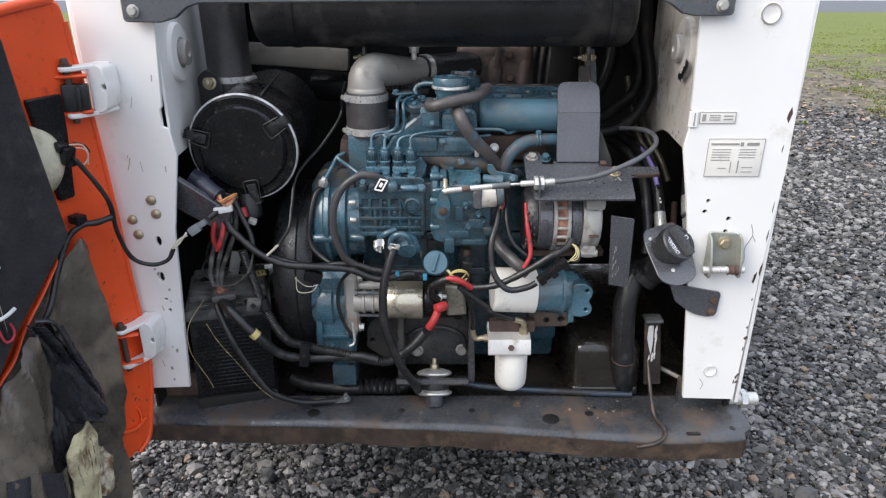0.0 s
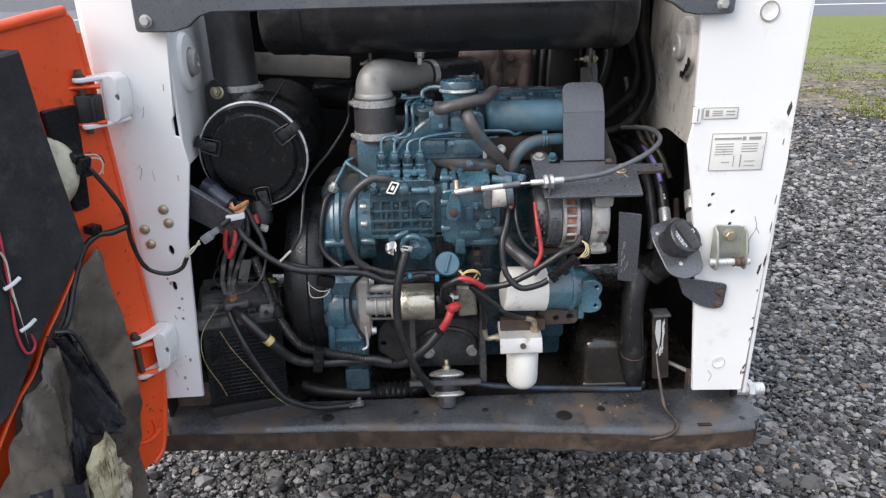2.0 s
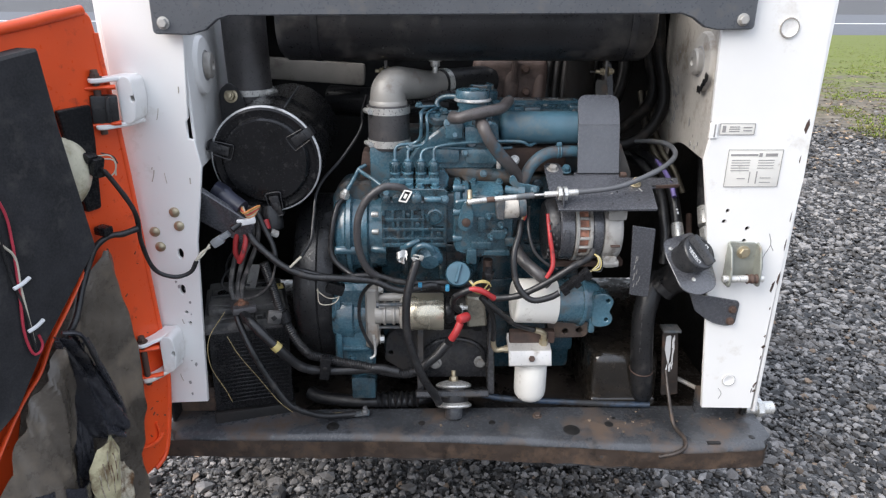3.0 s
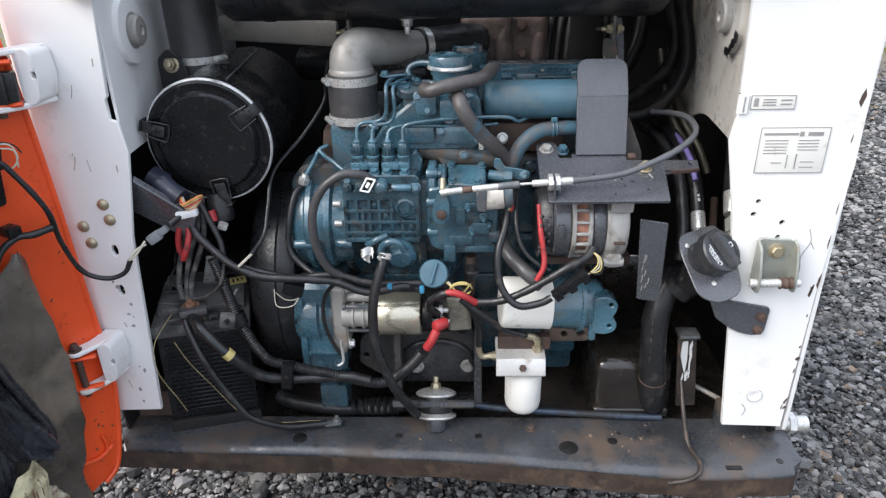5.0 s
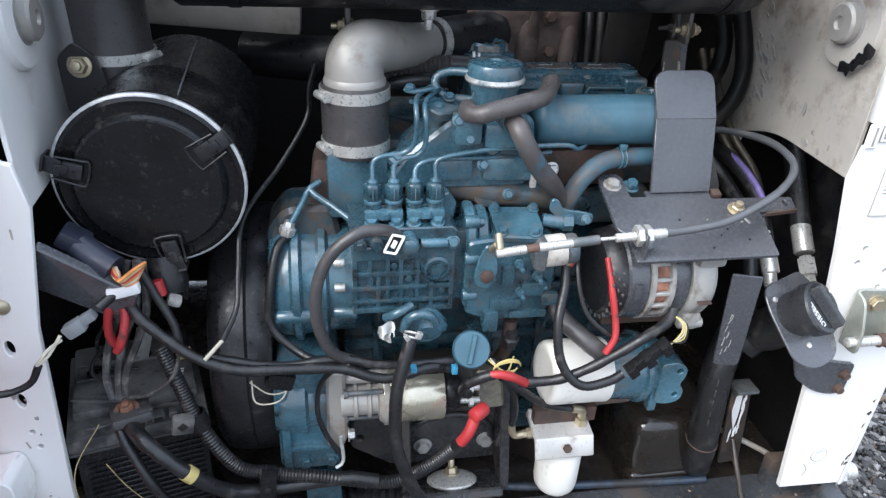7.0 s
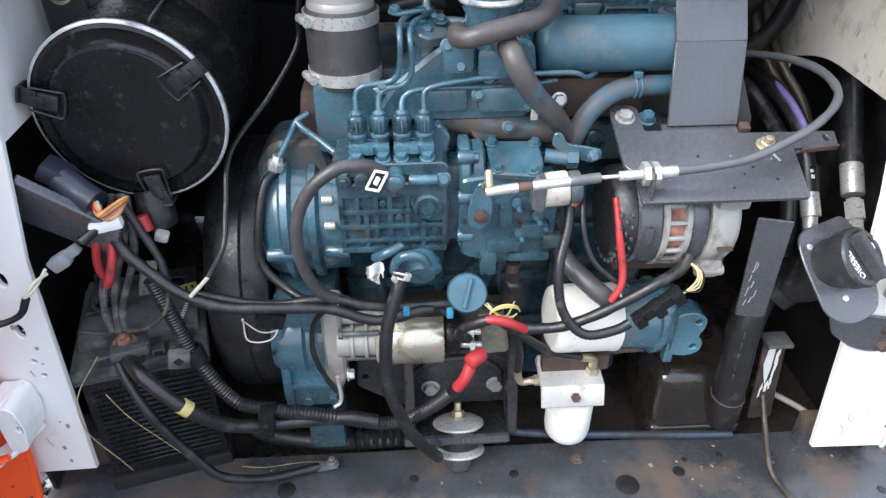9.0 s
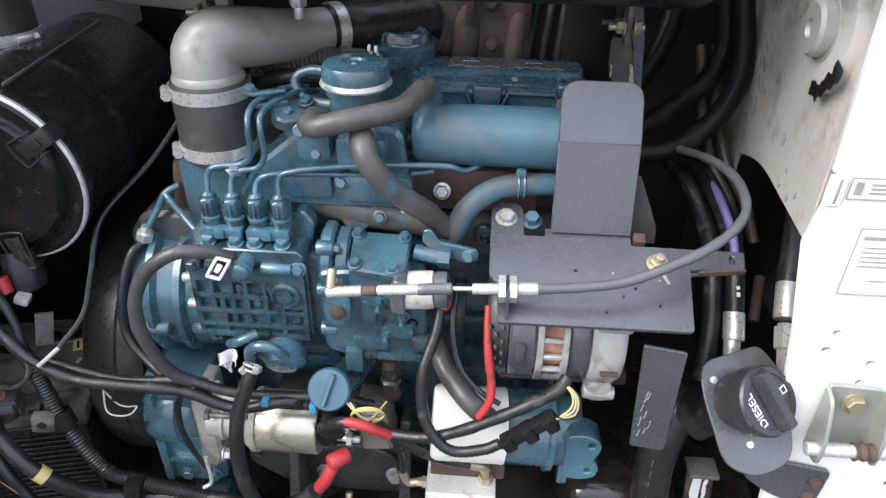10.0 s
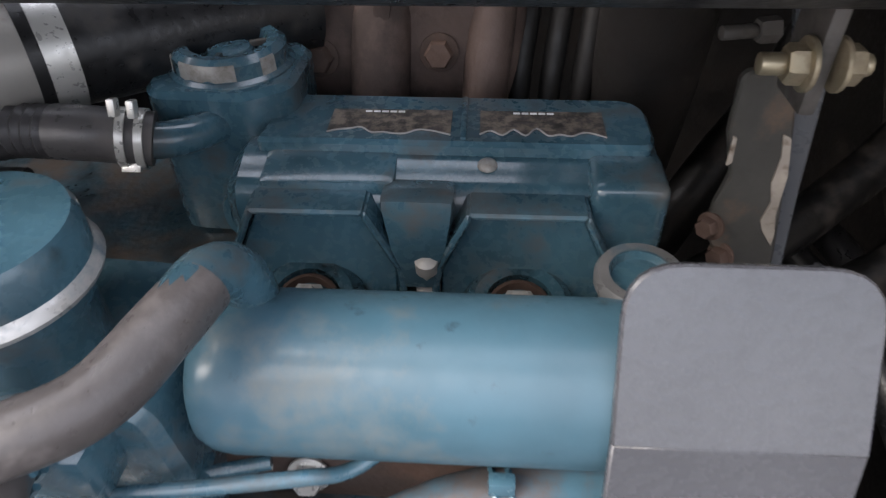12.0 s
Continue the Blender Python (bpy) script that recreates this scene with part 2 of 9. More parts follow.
def bevel_new(bm, verts, width, seg=2, angle=30):
    if width <= 0:
        return
    vs = set(verts)
    es = [e for e in bm.edges if e.verts[0] in vs and e.verts[1] in vs and len(e.link_faces) == 2 and e.calc_face_angle(0) > radians(angle)]
    bmesh.ops.bevel(bm, geom=es, offset=width, segments=seg, affect="EDGES", profile=0.6, clamp_overlap=True)


def box(bm, c, s, bevel=0.003, rot=(0, 0, 0), taper=1.0, seg=2):
    """A bevelled block; taper narrows its top."""
    sub = bmesh.new()
    vs = bmesh.ops.create_cube(sub, size=1)["verts"]
    for v in vs:
        k = taper if v.co.z > 0 else 1
        v.co = Vector((v.co.x * s[0] * k, v.co.y * s[1] * k, v.co.z * s[2]))
    bevel_new(sub, sub.verts[:], min(bevel, min(s) * 0.45), seg)
    sub.transform(pose(*c, *rot))
    join(bm, sub)
    return bm


def join(bm, sub):
    me = bpy.data.meshes.new("tmp")
    sub.to_mesh(me)
    sub.free()
    bm.from_mesh(me)
    bpy.data.meshes.remove(me)


def axis_matrix(p, d):
    return Matrix.Translation(p) @ Vector(d).to_track_quat("Z", "Y").to_matrix().to_4x4()


def lathe(bm, p, d, profile, seg=32):
    """A turned form: profile of (along, radius) about the axis through p along d."""
    m = axis_matrix(p, d)
    rings = []
    for a, r in profile:
        if r < 1e-6:
            rings.append([bm.verts.new(m @ Vector((0, 0, a)))])
        else:
            rings.append([bm.verts.new(m @ Vector((r * math.cos(2 * math.pi * i / seg), r * math.sin(2 * math.pi * i / seg), a))) for i in range(seg)])
    for r0, r1 in zip(rings, rings[1:]):
        for i in range(seg):
            j = (i + 1) % seg
            if len(r0) == 1 and len(r1) == 1:
                continue
            if len(r0) == 1:
                bm.faces.new((r0[0], r1[i], r1[j]))
            elif len(r1) == 1:
                bm.faces.new((r0[i], r1[0], r0[j]))
            else:
                bm.faces.new((r0[i], r1[i], r1[j], r0[j]))
    return bm


def rod(bm, p0, p1, r, r1=None, bevel=0.0015, seg=24):
    """A closed cylinder or cone with softened rims."""
    p0, p1 = Vector(p0), Vector(p1)
    h = (p1 - p0).length
    r1 = r if r1 is None else r1
    b = min(bevel, r * 0.4, r1 * 0.4, h * 0.4)
    return lathe(bm, p0, p1 - p0, [(0, 0), (0, r - b), (b * 0.3, r - b * 0.3), (b, r), (h - b, r1), (h - b * 0.3, r1 - b * 0.3), (h, r1 - b), (h, 0)], seg)


def bolt(bm, p, d, r=0.008, h=0.006, washer=True, stud=0.0):
    """A hexagon head, with its washer, and the stud's end."""
    d = Vector(d).normalized()
    p = Vector(p)
    if washer:
        rod(bm, p, p + d * 0.002, r * 1.35, bevel=0.0006, seg=20)
        p = p + d * 0.002
    lathe(bm, p, d, [(0, 0), (0, r), (h * 0.8, r), (h, r * 0.86), (h, 0)], 6)
    if stud:
        rod(bm, p + d * h, p + d * (h + stud), r * 0.55, bevel=0.0006, seg=12)
    return bm


def smooth_path(pts, step=0.006):
    """Points along a Catmull-Rom curve through pts."""
    P = [Vector(p) for p in pts]
    if len(P) == 2:
        return [P[0].lerp(P[1], i / 4) for i in range(5)]
    P = [2 * P[0] - P[1], *P, 2 * P[-1] - P[-2]]
    out = []
    for a, b, c, d in zip(P, P[1:], P[2:], P[3:]):
        n = max(3, min(40, int((c - b).length / step)))
        for i in range(n):
            t = i / n
            out.append(0.5 * (2 * b + (c - a) * t + (2 * a - 5 * b + 4 * c - d) * t * t + (3 * b - a - 3 * c + d) * t ** 3))
    return out + [P[-2]]


def tube(bm, pts, r, seg=10, step=0.008, ribs=0.0, rib_step=0.004, r_end=None, flat=1.0, lump=0.0):
    """A hose, pipe or cable along a smooth path; ribs make it corrugated."""
    path = smooth_path(pts, rib_step / 2 if ribs else step)
    if ribs:
        path = [path[0]] + path[1:]
    n = len(path)
    ref = Vector((0, 0, 1)) if abs((path[1] - path[0]).normalized().z) < 0.9 else Vector((1, 0, 0))
    rings = []
    side = None
    for i, p in enumerate(path):
        d = (path[min(i + 1, n - 1)] - path[max(i - 1, 0)]).normalized()
        if side is None:
            side = d.cross(ref).normalized()
        side = (side - d * side.dot(d)).normalized()
        up = d.cross(side)
        rr = r if r_end is None else r + (r_end - r) * i / (n - 1)
        if lump:
            rr *= 1 + lump * noise.noise(p * 60)
        if ribs and i % 2:
            rr -= ribs
        rings.append([bm.verts.new(p + side * (rr * math.cos(2 * math.pi * k / seg)) + up * (rr * flat * math.sin(2 * math.pi * k / seg))) for k in range(seg)])
    for a, b in zip(rings, rings[1:]):
        for k in range(seg):
            j = (k + 1) % seg
            bm.faces.new((a[k], b[k], b[j], a[j]))
    bm.faces.new(rings[0])
    bm.faces.new(rings[-1][::-1])
    return bm


def plate(bm, outline, thick, m=None, bevel=0.001, holes=()):
    """A flat plate: the outline in x and y, thick along z, laid by the pose m. holes: (x, y, rx, ry)."""
    sub = bmesh.new()
    loop = [sub.verts.new((x, y, 0)) for x, y in outline]
    edges = [sub.edges.new((loop[i], loop[(i + 1) % len(loop)])) for i in range(len(loop))]
    for hx, hy, hr, hs in holes:
        ring = [sub.verts.new((hx + hr * math.cos(2 * math.pi * k / 14), hy + hs * math.sin(2 * math.pi * k / 14), 0)) for k in range(14)]
        edges += [sub.edges.new((ring[k], ring[(k + 1) % 14])) for k in range(14)]
    if holes:
        bmesh.ops.triangle_fill(sub, use_beauty=True, use_dissolve=True, edges=edges)
    else:
        sub.faces.new(loop)
    top = bmesh.ops.extrude_face_region(sub, geom=sub.faces[:])["geom"]
    bmesh.ops.translate(sub, vec=(0, 0, thick), verts=[g for g in top if isinstance(g, bmesh.types.BMVert)])
    bmesh.ops.recalc_face_normals(sub, faces=sub.faces)
    bevel_new(sub, sub.verts[:], min(bevel, thick * 0.4), 1, 50)
    if m is not None:
        sub.transform(m)
    join(bm, sub)
    return bm


def rounded(outline, r, n=4):
    """The outline with its corners rounded; r is one radius or one for each corner."""
    out = []
    k = len(outline)
    for i in range(k):
        p, a, b = (Vector(outline[j % k]).to_2d() for j in (i, i - 1, i + 1))
        rr = r[i] if isinstance(r, (list, tuple)) else r
        if rr <= 0:
            out.append(tuple(p))
            continue
        u, v = (a - p), (b - p)
        rr = min(rr, u.length * 0.48, v.length * 0.48)
        s, e = p + u.normalized() * rr, p + v.normalized() * rr
        for j in range(n + 1):
            t = j / n
            out.append(tuple((1 - t) ** 2 * s + 2 * t * (1 - t) * p + t * t * e))
    return out


# a plate standing in the xz plane at depth y, thick towards +y
def upright(bm, outline, y, thick, bevel=0.001, holes=()):
    return plate(bm, outline, thick, Matrix.Translation((0, y + thick, 0)) @ pose(0, 0, 0, 90, 0, 0), bevel, holes)


def hose_clamp(name, p, d, r, parent, label="worm-drive steel hose clamp", w=0.012, screw=None):
    """A band round a hose with its screw housing."""
    bm = bmesh.new()
    p, d = Vector(p), Vector(d).normalized()
    lathe(bm, p - d * w / 2, d, [(0, r), (0, r + 0.0016), (w, r + 0.0016), (w, r)], 32)
    if screw is not None:
        s = Vector(screw).normalized()
        q = p + s * (r + 0.004)
        t = d.cross(s).normalized()
        rod(bm, q - t * 0.011, q + t * 0.009, 0.005, seg=12)
        lathe(bm, q + t * 0.009, t, [(0, 0), (0, 0.0055), (0.006, 0.0055), (0.006, 0)], 6)
    return part(name, bm, M_STEEL, parent, label)

# ---- ground, verge and road ----
GROUND = -0.025
bm = bmesh.new()
for i in range(41):
    for j in range(41):
        x, y = (abs(a) ** 2.6 * math.copysign(400, a) for a in (i / 20 - 1, j / 20 - 1))
        bm.verts.new((x + 0.5, y + 1.5, GROUND - 0.012))
bm.verts.ensure_lookup_table()
for i in range(40):
    for j in range(40):
        bm.faces.new([bm.verts[a * 41 + b] for a, b in ((i, j), (i + 1, j), (i + 1, j + 1), (i, j + 1))])
M_GROUND = material("gravel_bed", (0.060, 0.060, 0.061), 0.9, 0, 0.45, 5, 1.0, 45, dirt=(0.035, 0.033, 0.032), dirt_amount=0.5, dirt_scale=30)
gn, gl = M_GROUND.node_tree.nodes, M_GROUND.node_tree.links
gco, cells, pebble, gmul = gn.new("ShaderNodeTexCoord"), gn.new("ShaderNodeTexVoronoi"), gn.new("ShaderNodeMapRange"), gn.new("ShaderNodeVectorMath")
cells.inputs["Scale"].default_value = 62
gl.new(gco.outputs["Object"], cells.inputs["Vector"])
split = gn.new("ShaderNodeSeparateColor")
gl.new(cells.outputs["Color"], split.inputs[0])
pebble.inputs[3].default_value, pebble.inputs[4].default_value = 0.5, 3.2
tone_p = gn.new("ShaderNodeMath")
tone_p.operation, tone_p.inputs[1].default_value = "POWER", 1.8
gl.new(split.outputs[0], tone_p.inputs[0])
gl.new(tone_p.outputs[0], pebble.inputs[0])
gmul.operation = "SCALE"
shader = gn["Principled BSDF"]
gl.new(shader.inputs["Base Color"].links[0].from_socket, gmul.inputs[0])
gl.new(pebble.outputs[0], gmul.inputs["Scale"])
gl.new(gmul.outputs[0], shader.inputs["Base Color"])
whole("ground", bm, M_GROUND, "grey crushed gravel yard", "gravel", kind="structure")

rng = random.Random(4)
M_VERGE = material("patchy_verge", (0.140, 0.118, 0.086), 0.95, 0, 0.6, 9, 1.0, 30, dirt=(0.070, 0.052, 0.034), dirt_amount=0.45, dirt_scale=7)
vn, vl = M_VERGE.node_tree.nodes, M_VERGE.node_tree.links
vco, vsep, vpatch, vrise, vadd, vfac, vmix = (vn.new(k) for k in ("ShaderNodeTexCoord", "ShaderNodeSeparateXYZ", "ShaderNodeTexNoise", "ShaderNodeMapRange", "ShaderNodeMath", "ShaderNodeMapRange", "ShaderNodeMix"))
vpatch.inputs["Scale"].default_value, vpatch.inputs["Detail"].default_value, vpatch.inputs["Roughness"].default_value = 2.4, 10, 0.78
vl.new(vco.outputs["Object"], vsep.inputs[0]), vl.new(vco.outputs["Object"], vpatch.inputs["Vector"])
vl.new(vsep.outputs[1], vrise.inputs[0])
vrise.inputs[1].default_value, vrise.inputs[2].default_value, vrise.inputs[3].default_value, vrise.inputs[4].default_value = 7.0, 12.0, -0.10, 0.17
vl.new(vpatch.outputs[0], vadd.inputs[0]), vl.new(vrise.outputs[0], vadd.inputs[1])
vl.new(vadd.outputs[0], vfac.inputs[0])
vfac.inputs[1].default_value, vfac.inputs[2].default_value = 0.45, 0.58
vmix.data_type = "RGBA"
vmix.inputs[7].default_value = (0.128, 0.150, 0.026, 1)
vshade = vn["Principled BSDF"]
vl.new(vfac.outputs[0], vmix.inputs[0]), vl.new(vshade.inputs["Base Color"].links[0].from_socket, vmix.inputs[6])
vl.new(vmix.outputs[2], vshade.inputs["Base Color"])
bm = bmesh.new()
near = [(-30 + 0.5 * k, 5.75 + 0.22 * math.sin(k * 0.7) + 0.25 * math.sin(k * 1.9 + 1)) for k in range(161)]
lo = [bm.verts.new((x, y, GROUND - 0.004)) for x, y in near]
mi = [bm.verts.new((x, y + 0.6, GROUND + 0.01)) for x, y in near]
hi = [bm.verts.new((x, 18.7, GROUND + 0.03)) for x, y in near]
for a, b in ((lo, mi), (mi, hi)):
    for k in range(160):
        bm.faces.new((a[k], a[k + 1], b[k + 1], b[k]))
whole("verge", bm, M_VERGE, "patchy green and brown grass verge beside the gravel", "verge", kind="structure")
M_ROAD = material("asphalt", (0.115, 0.12, 0.13), 0.8, 0, 0.1, 3, 0.2, 90)
bm = bmesh.new()
box(bm, (10, 25.8, GROUND + 0.01), (240, 14.4, 0.04), 0.004)
whole("road", bm, M_ROAD, "grey asphalt road beyond the verge", "road", kind="structure")
bm = bmesh.new()
box(bm, (10, 24.6, GROUND + 0.034), (240, 0.35, 0.008), 0.001)
whole("road_line", bm, M_PRINT, "white painted road edge line", "road marking", kind="structure")

# ---- the loader's frame round the engine bay ----
frame_thing = thing("loader_frame", "white and black steel rear frame of a skid-steer loader", "loader frame", (0, 1.5, GROUND))
bm = bmesh.new()
out_r = [(0.416, 1.24), (0.416, 1.119), (0.421, 0.969), (0.430, 0.966), (0.430, 0.942), (0.424, 0.940), (0.418, 0.900), (0.438, 0.800), (0.460, 0.660), (0.488, 0.384), (0.590, 0.381), (0.594, 0.667), (0.603, 0.864), (0.597, 1.119), (0.597, 1.24)]
holes_r = [(0.4755, 0.8065, 0.004, 0.004), (0.472, 0.786, 0.0045, 0.004), (0.517, 0.772, 0.0045, 0.0045), (0.515, 0.748, 0.004, 0.004)]
upright(bm, out_r, 1.147, 0.008, 0.002, holes_r)
post_r = part("post", bm, M_WHITE, frame_thing, "white painted upright with chipped edge")
# Added sheet hidden by the upright: stops light so its holes stay dark.
bm = bmesh.new()
upright(bm, [(0.462, 0.730), (0.535, 0.730), (0.535, 0.825), (0.450, 0.825)], 1.159, 0.003, 0.0005)
part("hole_backing", bm, M_DARK, frame_thing, "dark sheet added behind the upright's holes")
bm = bmesh.new()
upright(bm, rounded([(0.419, 0.940), (0.4335, 0.940), (0.4335, 0.968), (0.419, 0.968)], 0.002), 1.1435, 0.0035, 0.0008)
tab = part("edge_tab", bm, M_WHITE, post_r)
# The slot is a strip on the tab; its inner shade is colour.
bm = bmesh.new()
box(bm, (0.4275, 1.1432, 0.954), (0.0022, 0.0010, 0.022), 0.0003)
part("slot", bm, M_INK, tab, "slot drawn as a dark strip")
bm = bmesh.new()
box(bm, (0.600, 1.36, 0.80), (0.008, 0.42, 0.86), 0.003)
part("side_panel", bm, M_WHITE, frame_thing)
bm = bmesh.new()
out_l = [(-0.60, 1.24), (-0.60, 0.402), (-0.514, 0.405), (-0.492, 0.747), (-0.467, 0.890), (-0.474, 0.935), (-0.484, 0.938), (-0.484, 0.968), (-0.480, 0.973), (-0.470, 1.102), (-0.468, 1.24)]
holes_l = [(-0.5255, 0.725, 0.005, 0.010), (-0.5315, 0.652, 0.005, 0.010), (-0.531, 0.605, 0.003, 0.003), (-0.527, 0.582, 0.003, 0.003)]
upright(bm, out_l, 1.155, 0.008, 0.002, holes_l)
post_l = part("post", bm, M_WHITE, frame_thing, "white painted upright with rivets and slots")
bm = bmesh.new()
box(bm, (-0.606, 1.36, 0.80), (0.008, 0.40, 0.86), 0.003)
part("side_panel", bm, M_WHITE, frame_thing)
for x, z in ((-0.526, 0.805), (-0.521, 0.779), (-0.566, 0.768), (-0.560, 0.739)):
    bm = bmesh.new()
    lathe(bm, (x, 1.155, z), (0, -1, 0), [(0, 0.0095), (0.002, 0.0092), (0.005, 0.0065), (0.0062, 0.003), (0.0064, 0)], 20)
    part("rivet", bm, M_BRASS, post_l)
M_STREAK = material("rust_streak", (0.42, 0.37, 0.31), 0.6, 0, 0.2, 60, 0.1)
rl = random.Random(44)
for k in range(9):
    x, z = rl.uniform(-0.555, -0.488), rl.uniform(0.86, 1.10)
    if k > 5:
        x, z = rl.uniform(-0.57, -0.53), rl.uniform(0.46, 0.66)
    ln, tilt = rl.uniform(0.004, 0.022), rl.uniform(-0.4, 0.4)
    bm = bmesh.new()
    tube(bm, [(x, 1.1548, z), (x + tilt * ln * 0.4, 1.1548, z - ln * 0.5), (x + tilt * ln, 1.1548, z - ln)], rl.uniform(0.0005, 0.0011), 6)
    part("scratch", bm, M_STREAK, post_l, "faint rusty streak in the paint")
for k in range(10):
    x, z, w = rl.uniform(-0.56, -0.52), rl.uniform(0.41, 0.70), rl.uniform(0.0012, 0.0035)
    bm = bmesh.new()
    upright(bm, [(x + w * rl.uniform(0.6, 1.3) * math.cos(a), z + 1.3 * w * rl.uniform(0.6, 1.3) * math.sin(a)) for a in [j * 0.9 for j in range(7)]], 1.1544, 0.0012, 0.0002)
    part("paint_chip", bm, M_INK, post_l, "dark chip in the paint")
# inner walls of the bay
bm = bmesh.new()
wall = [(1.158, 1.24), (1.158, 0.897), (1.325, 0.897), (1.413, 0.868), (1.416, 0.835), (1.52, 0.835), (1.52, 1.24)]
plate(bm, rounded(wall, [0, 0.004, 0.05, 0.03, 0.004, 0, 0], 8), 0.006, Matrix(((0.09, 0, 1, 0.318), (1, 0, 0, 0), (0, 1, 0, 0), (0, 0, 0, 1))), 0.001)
wall_r = part("inner_panel", bm, M_WHITE_DIM, frame_thing, "dusty off-white inner side panel, toned for its side's light")
WALL_R = Matrix(((0.09, 0, -1, 0.3176), (1, 0, 0, 0), (0, 1, 0, 0), (0, 0, 0, 1)))
rw = random.Random(71)
for y, z, w, h in ((1.273, 0.945, 0.005, 0.008), (1.251, 0.908, 0.004, 0.006), (1.222, 0.907, 0.003, 0.005), (1.205, 0.918, 0.002, 0.004)):
    blob = [(y + w * rw.uniform(0.7, 1.2) * math.cos(k), z + h * rw.uniform(0.7, 1.2) * math.sin(k)) for k in [j * 0.785 for j in range(8)]]
    bm = bmesh.new()
    plate(bm, blob, 0.0012, WALL_R, 0.0003)
    part("paint_chip", bm, M_INK, wall_r, "dark chip in the paint")
bm = bmesh.new()
for k in range(34):
    y, z = rw.gauss(1.40, 0.018), rw.gauss(0.975, 0.030)
    w, h = rw.uniform(0.002, 0.010), rw.uniform(0.0008, 0.003)
    turn = rw.uniform(0.3, 0.9)
    blob = [(y + w * rw.uniform(0.5, 1.2) * math.cos(a) - turn * h * math.sin(a), z + h * rw.uniform(0.5, 1.2) * math.sin(a) + turn * w * math.cos(a)) for a in [j * 0.9 for j in range(7)]]
    plate(bm, blob, 0.0008, WALL_R, 0)
tagged(part("rub_mark", bm, M_INK, wall_r, "dark rub marks left by the hoses"), kind="stuff")
# Full white makes up by colour for the little light on the left.
bm = bmesh.new()
plate(bm, [(1.165, 1.24), (1.165, 0.88), (1.95, 0.86), (1.95, 1.24)], 0.006, Matrix(((-0.09, 0, 1, -0.375), (1, 0, 0, 0), (0, 1, 0, 0), (0, 0, 0, 1))), 0.001)
wall_l = part("inner_panel", bm, M_WHITE, frame_thing, "dusty off-white inner side panel, toned for its side's light")
for x, y, z, s, parent in ((-0.4855, 1.262, 1.050, 1, wall_l), (0.430, 1.225, 1.062, -1, wall_r)):
    d = (s, 0.05, 0)
    bm = bmesh.new()
    lathe(bm, (x, y, z), d, [(-0.01, 0.052), (0.008, 0.052), (0.012, 0.049), (0.014, 0.036), (0.014, 0)], 36)
    # The boss takes its panel's tone: full white left, dimmed right.
    boss = part("pivot_boss", bm, M_WHITE if s > 0 else M_WHITE_DIM, parent)
    bm = bmesh.new()
    lathe(bm, (x + 0.0135 * s, y, z), d, [(0, 0.0275), (0.0012, 0.027), (0.0012, 0.023), (0, 0.0225)], 32)
    part("dark_ring", bm, M_INK, parent, "dark ring round the pin")
    bm = bmesh.new()
    lathe(bm, (x + 0.014 * s, y, z), d, [(-0.005, 0.023), (0.009, 0.023), (0.012, 0.020), (0.013, 0.008), (0.010, 0.006), (0.010, 0)], 28)
    part("pivot_pin", bm, M_ALU, parent, "worn steel pivot pin")
bm = bmesh.new()
rs = random.Random(5)
smear = []
for k in range(13):
    a = 3.45 + 1.15 * k / 12
    smear.append([bm.verts.new((0.4155 + 0.05 * r * math.cos(a) + 0.0005, 1.225 + r * math.cos(a), 1.062 + r * math.sin(a))) for r in (0.0465 - 0.006 * rs.random(), 0.0495, 0.053 + 0.008 * rs.random())])
for a, b in zip(smear, smear[1:]):
    for j in range(2):
        bm.faces.new((a[j], b[j], b[j + 1], a[j + 1]))
bmesh.ops.solidify(bm, geom=bm.faces[:], thickness=0.0006)
part("tar_smear", bm, M_BLACK, wall_r, "black tar smear on the boss rim")
bm = bmesh.new()
box(bm, (0.0, 1.580, 0.306), (1.19, 0.75, 0.02), 0.003)
part("bay_floor", bm, M_FLOOR, frame_thing, "oily black bay floor")
# Back and sides get their depth of shade from the near-black colour.
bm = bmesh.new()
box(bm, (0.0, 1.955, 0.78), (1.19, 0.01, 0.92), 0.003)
part("bay_bulkhead", bm, M_DARK, frame_thing, "grimy bulkhead, blackened for the bay's shade")
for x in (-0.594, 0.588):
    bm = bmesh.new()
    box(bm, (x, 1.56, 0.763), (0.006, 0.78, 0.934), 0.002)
    part("bay_side", bm, M_DARK, frame_thing, "grimy bay side, blackened for the bay's shade")
# Added plate, out of view: blocks sky light, its cut-out lets some in.
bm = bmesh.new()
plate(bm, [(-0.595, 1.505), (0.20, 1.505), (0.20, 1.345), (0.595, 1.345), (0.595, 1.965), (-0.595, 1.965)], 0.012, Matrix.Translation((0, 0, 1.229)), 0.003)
part("added_roof", bm, M_DARK, frame_thing, "black plate added over the bay to hold back sky light")
# rear cross beam, with a rolled front edge that swings out towards one end
def bow(x):
    return float(np.interp(x, (-0.60, -0.285, -0.042, 0.103, 0.331, 0.426, 0.554, 0.62), (0.021, 0.014, 0.005, -0.007, -0.030, -0.039, -0.036, -0.030)))


bm = bmesh.new()
prof = [(1.207, 0.347), (1.132, 0.347), (1.118, 0.3452), (1.108, 0.3400), (1.1035, 0.332), (1.102, 0.320), (1.102, 0.298), (1.112, 0.288), (1.207, 0.288)]
rows_b = []
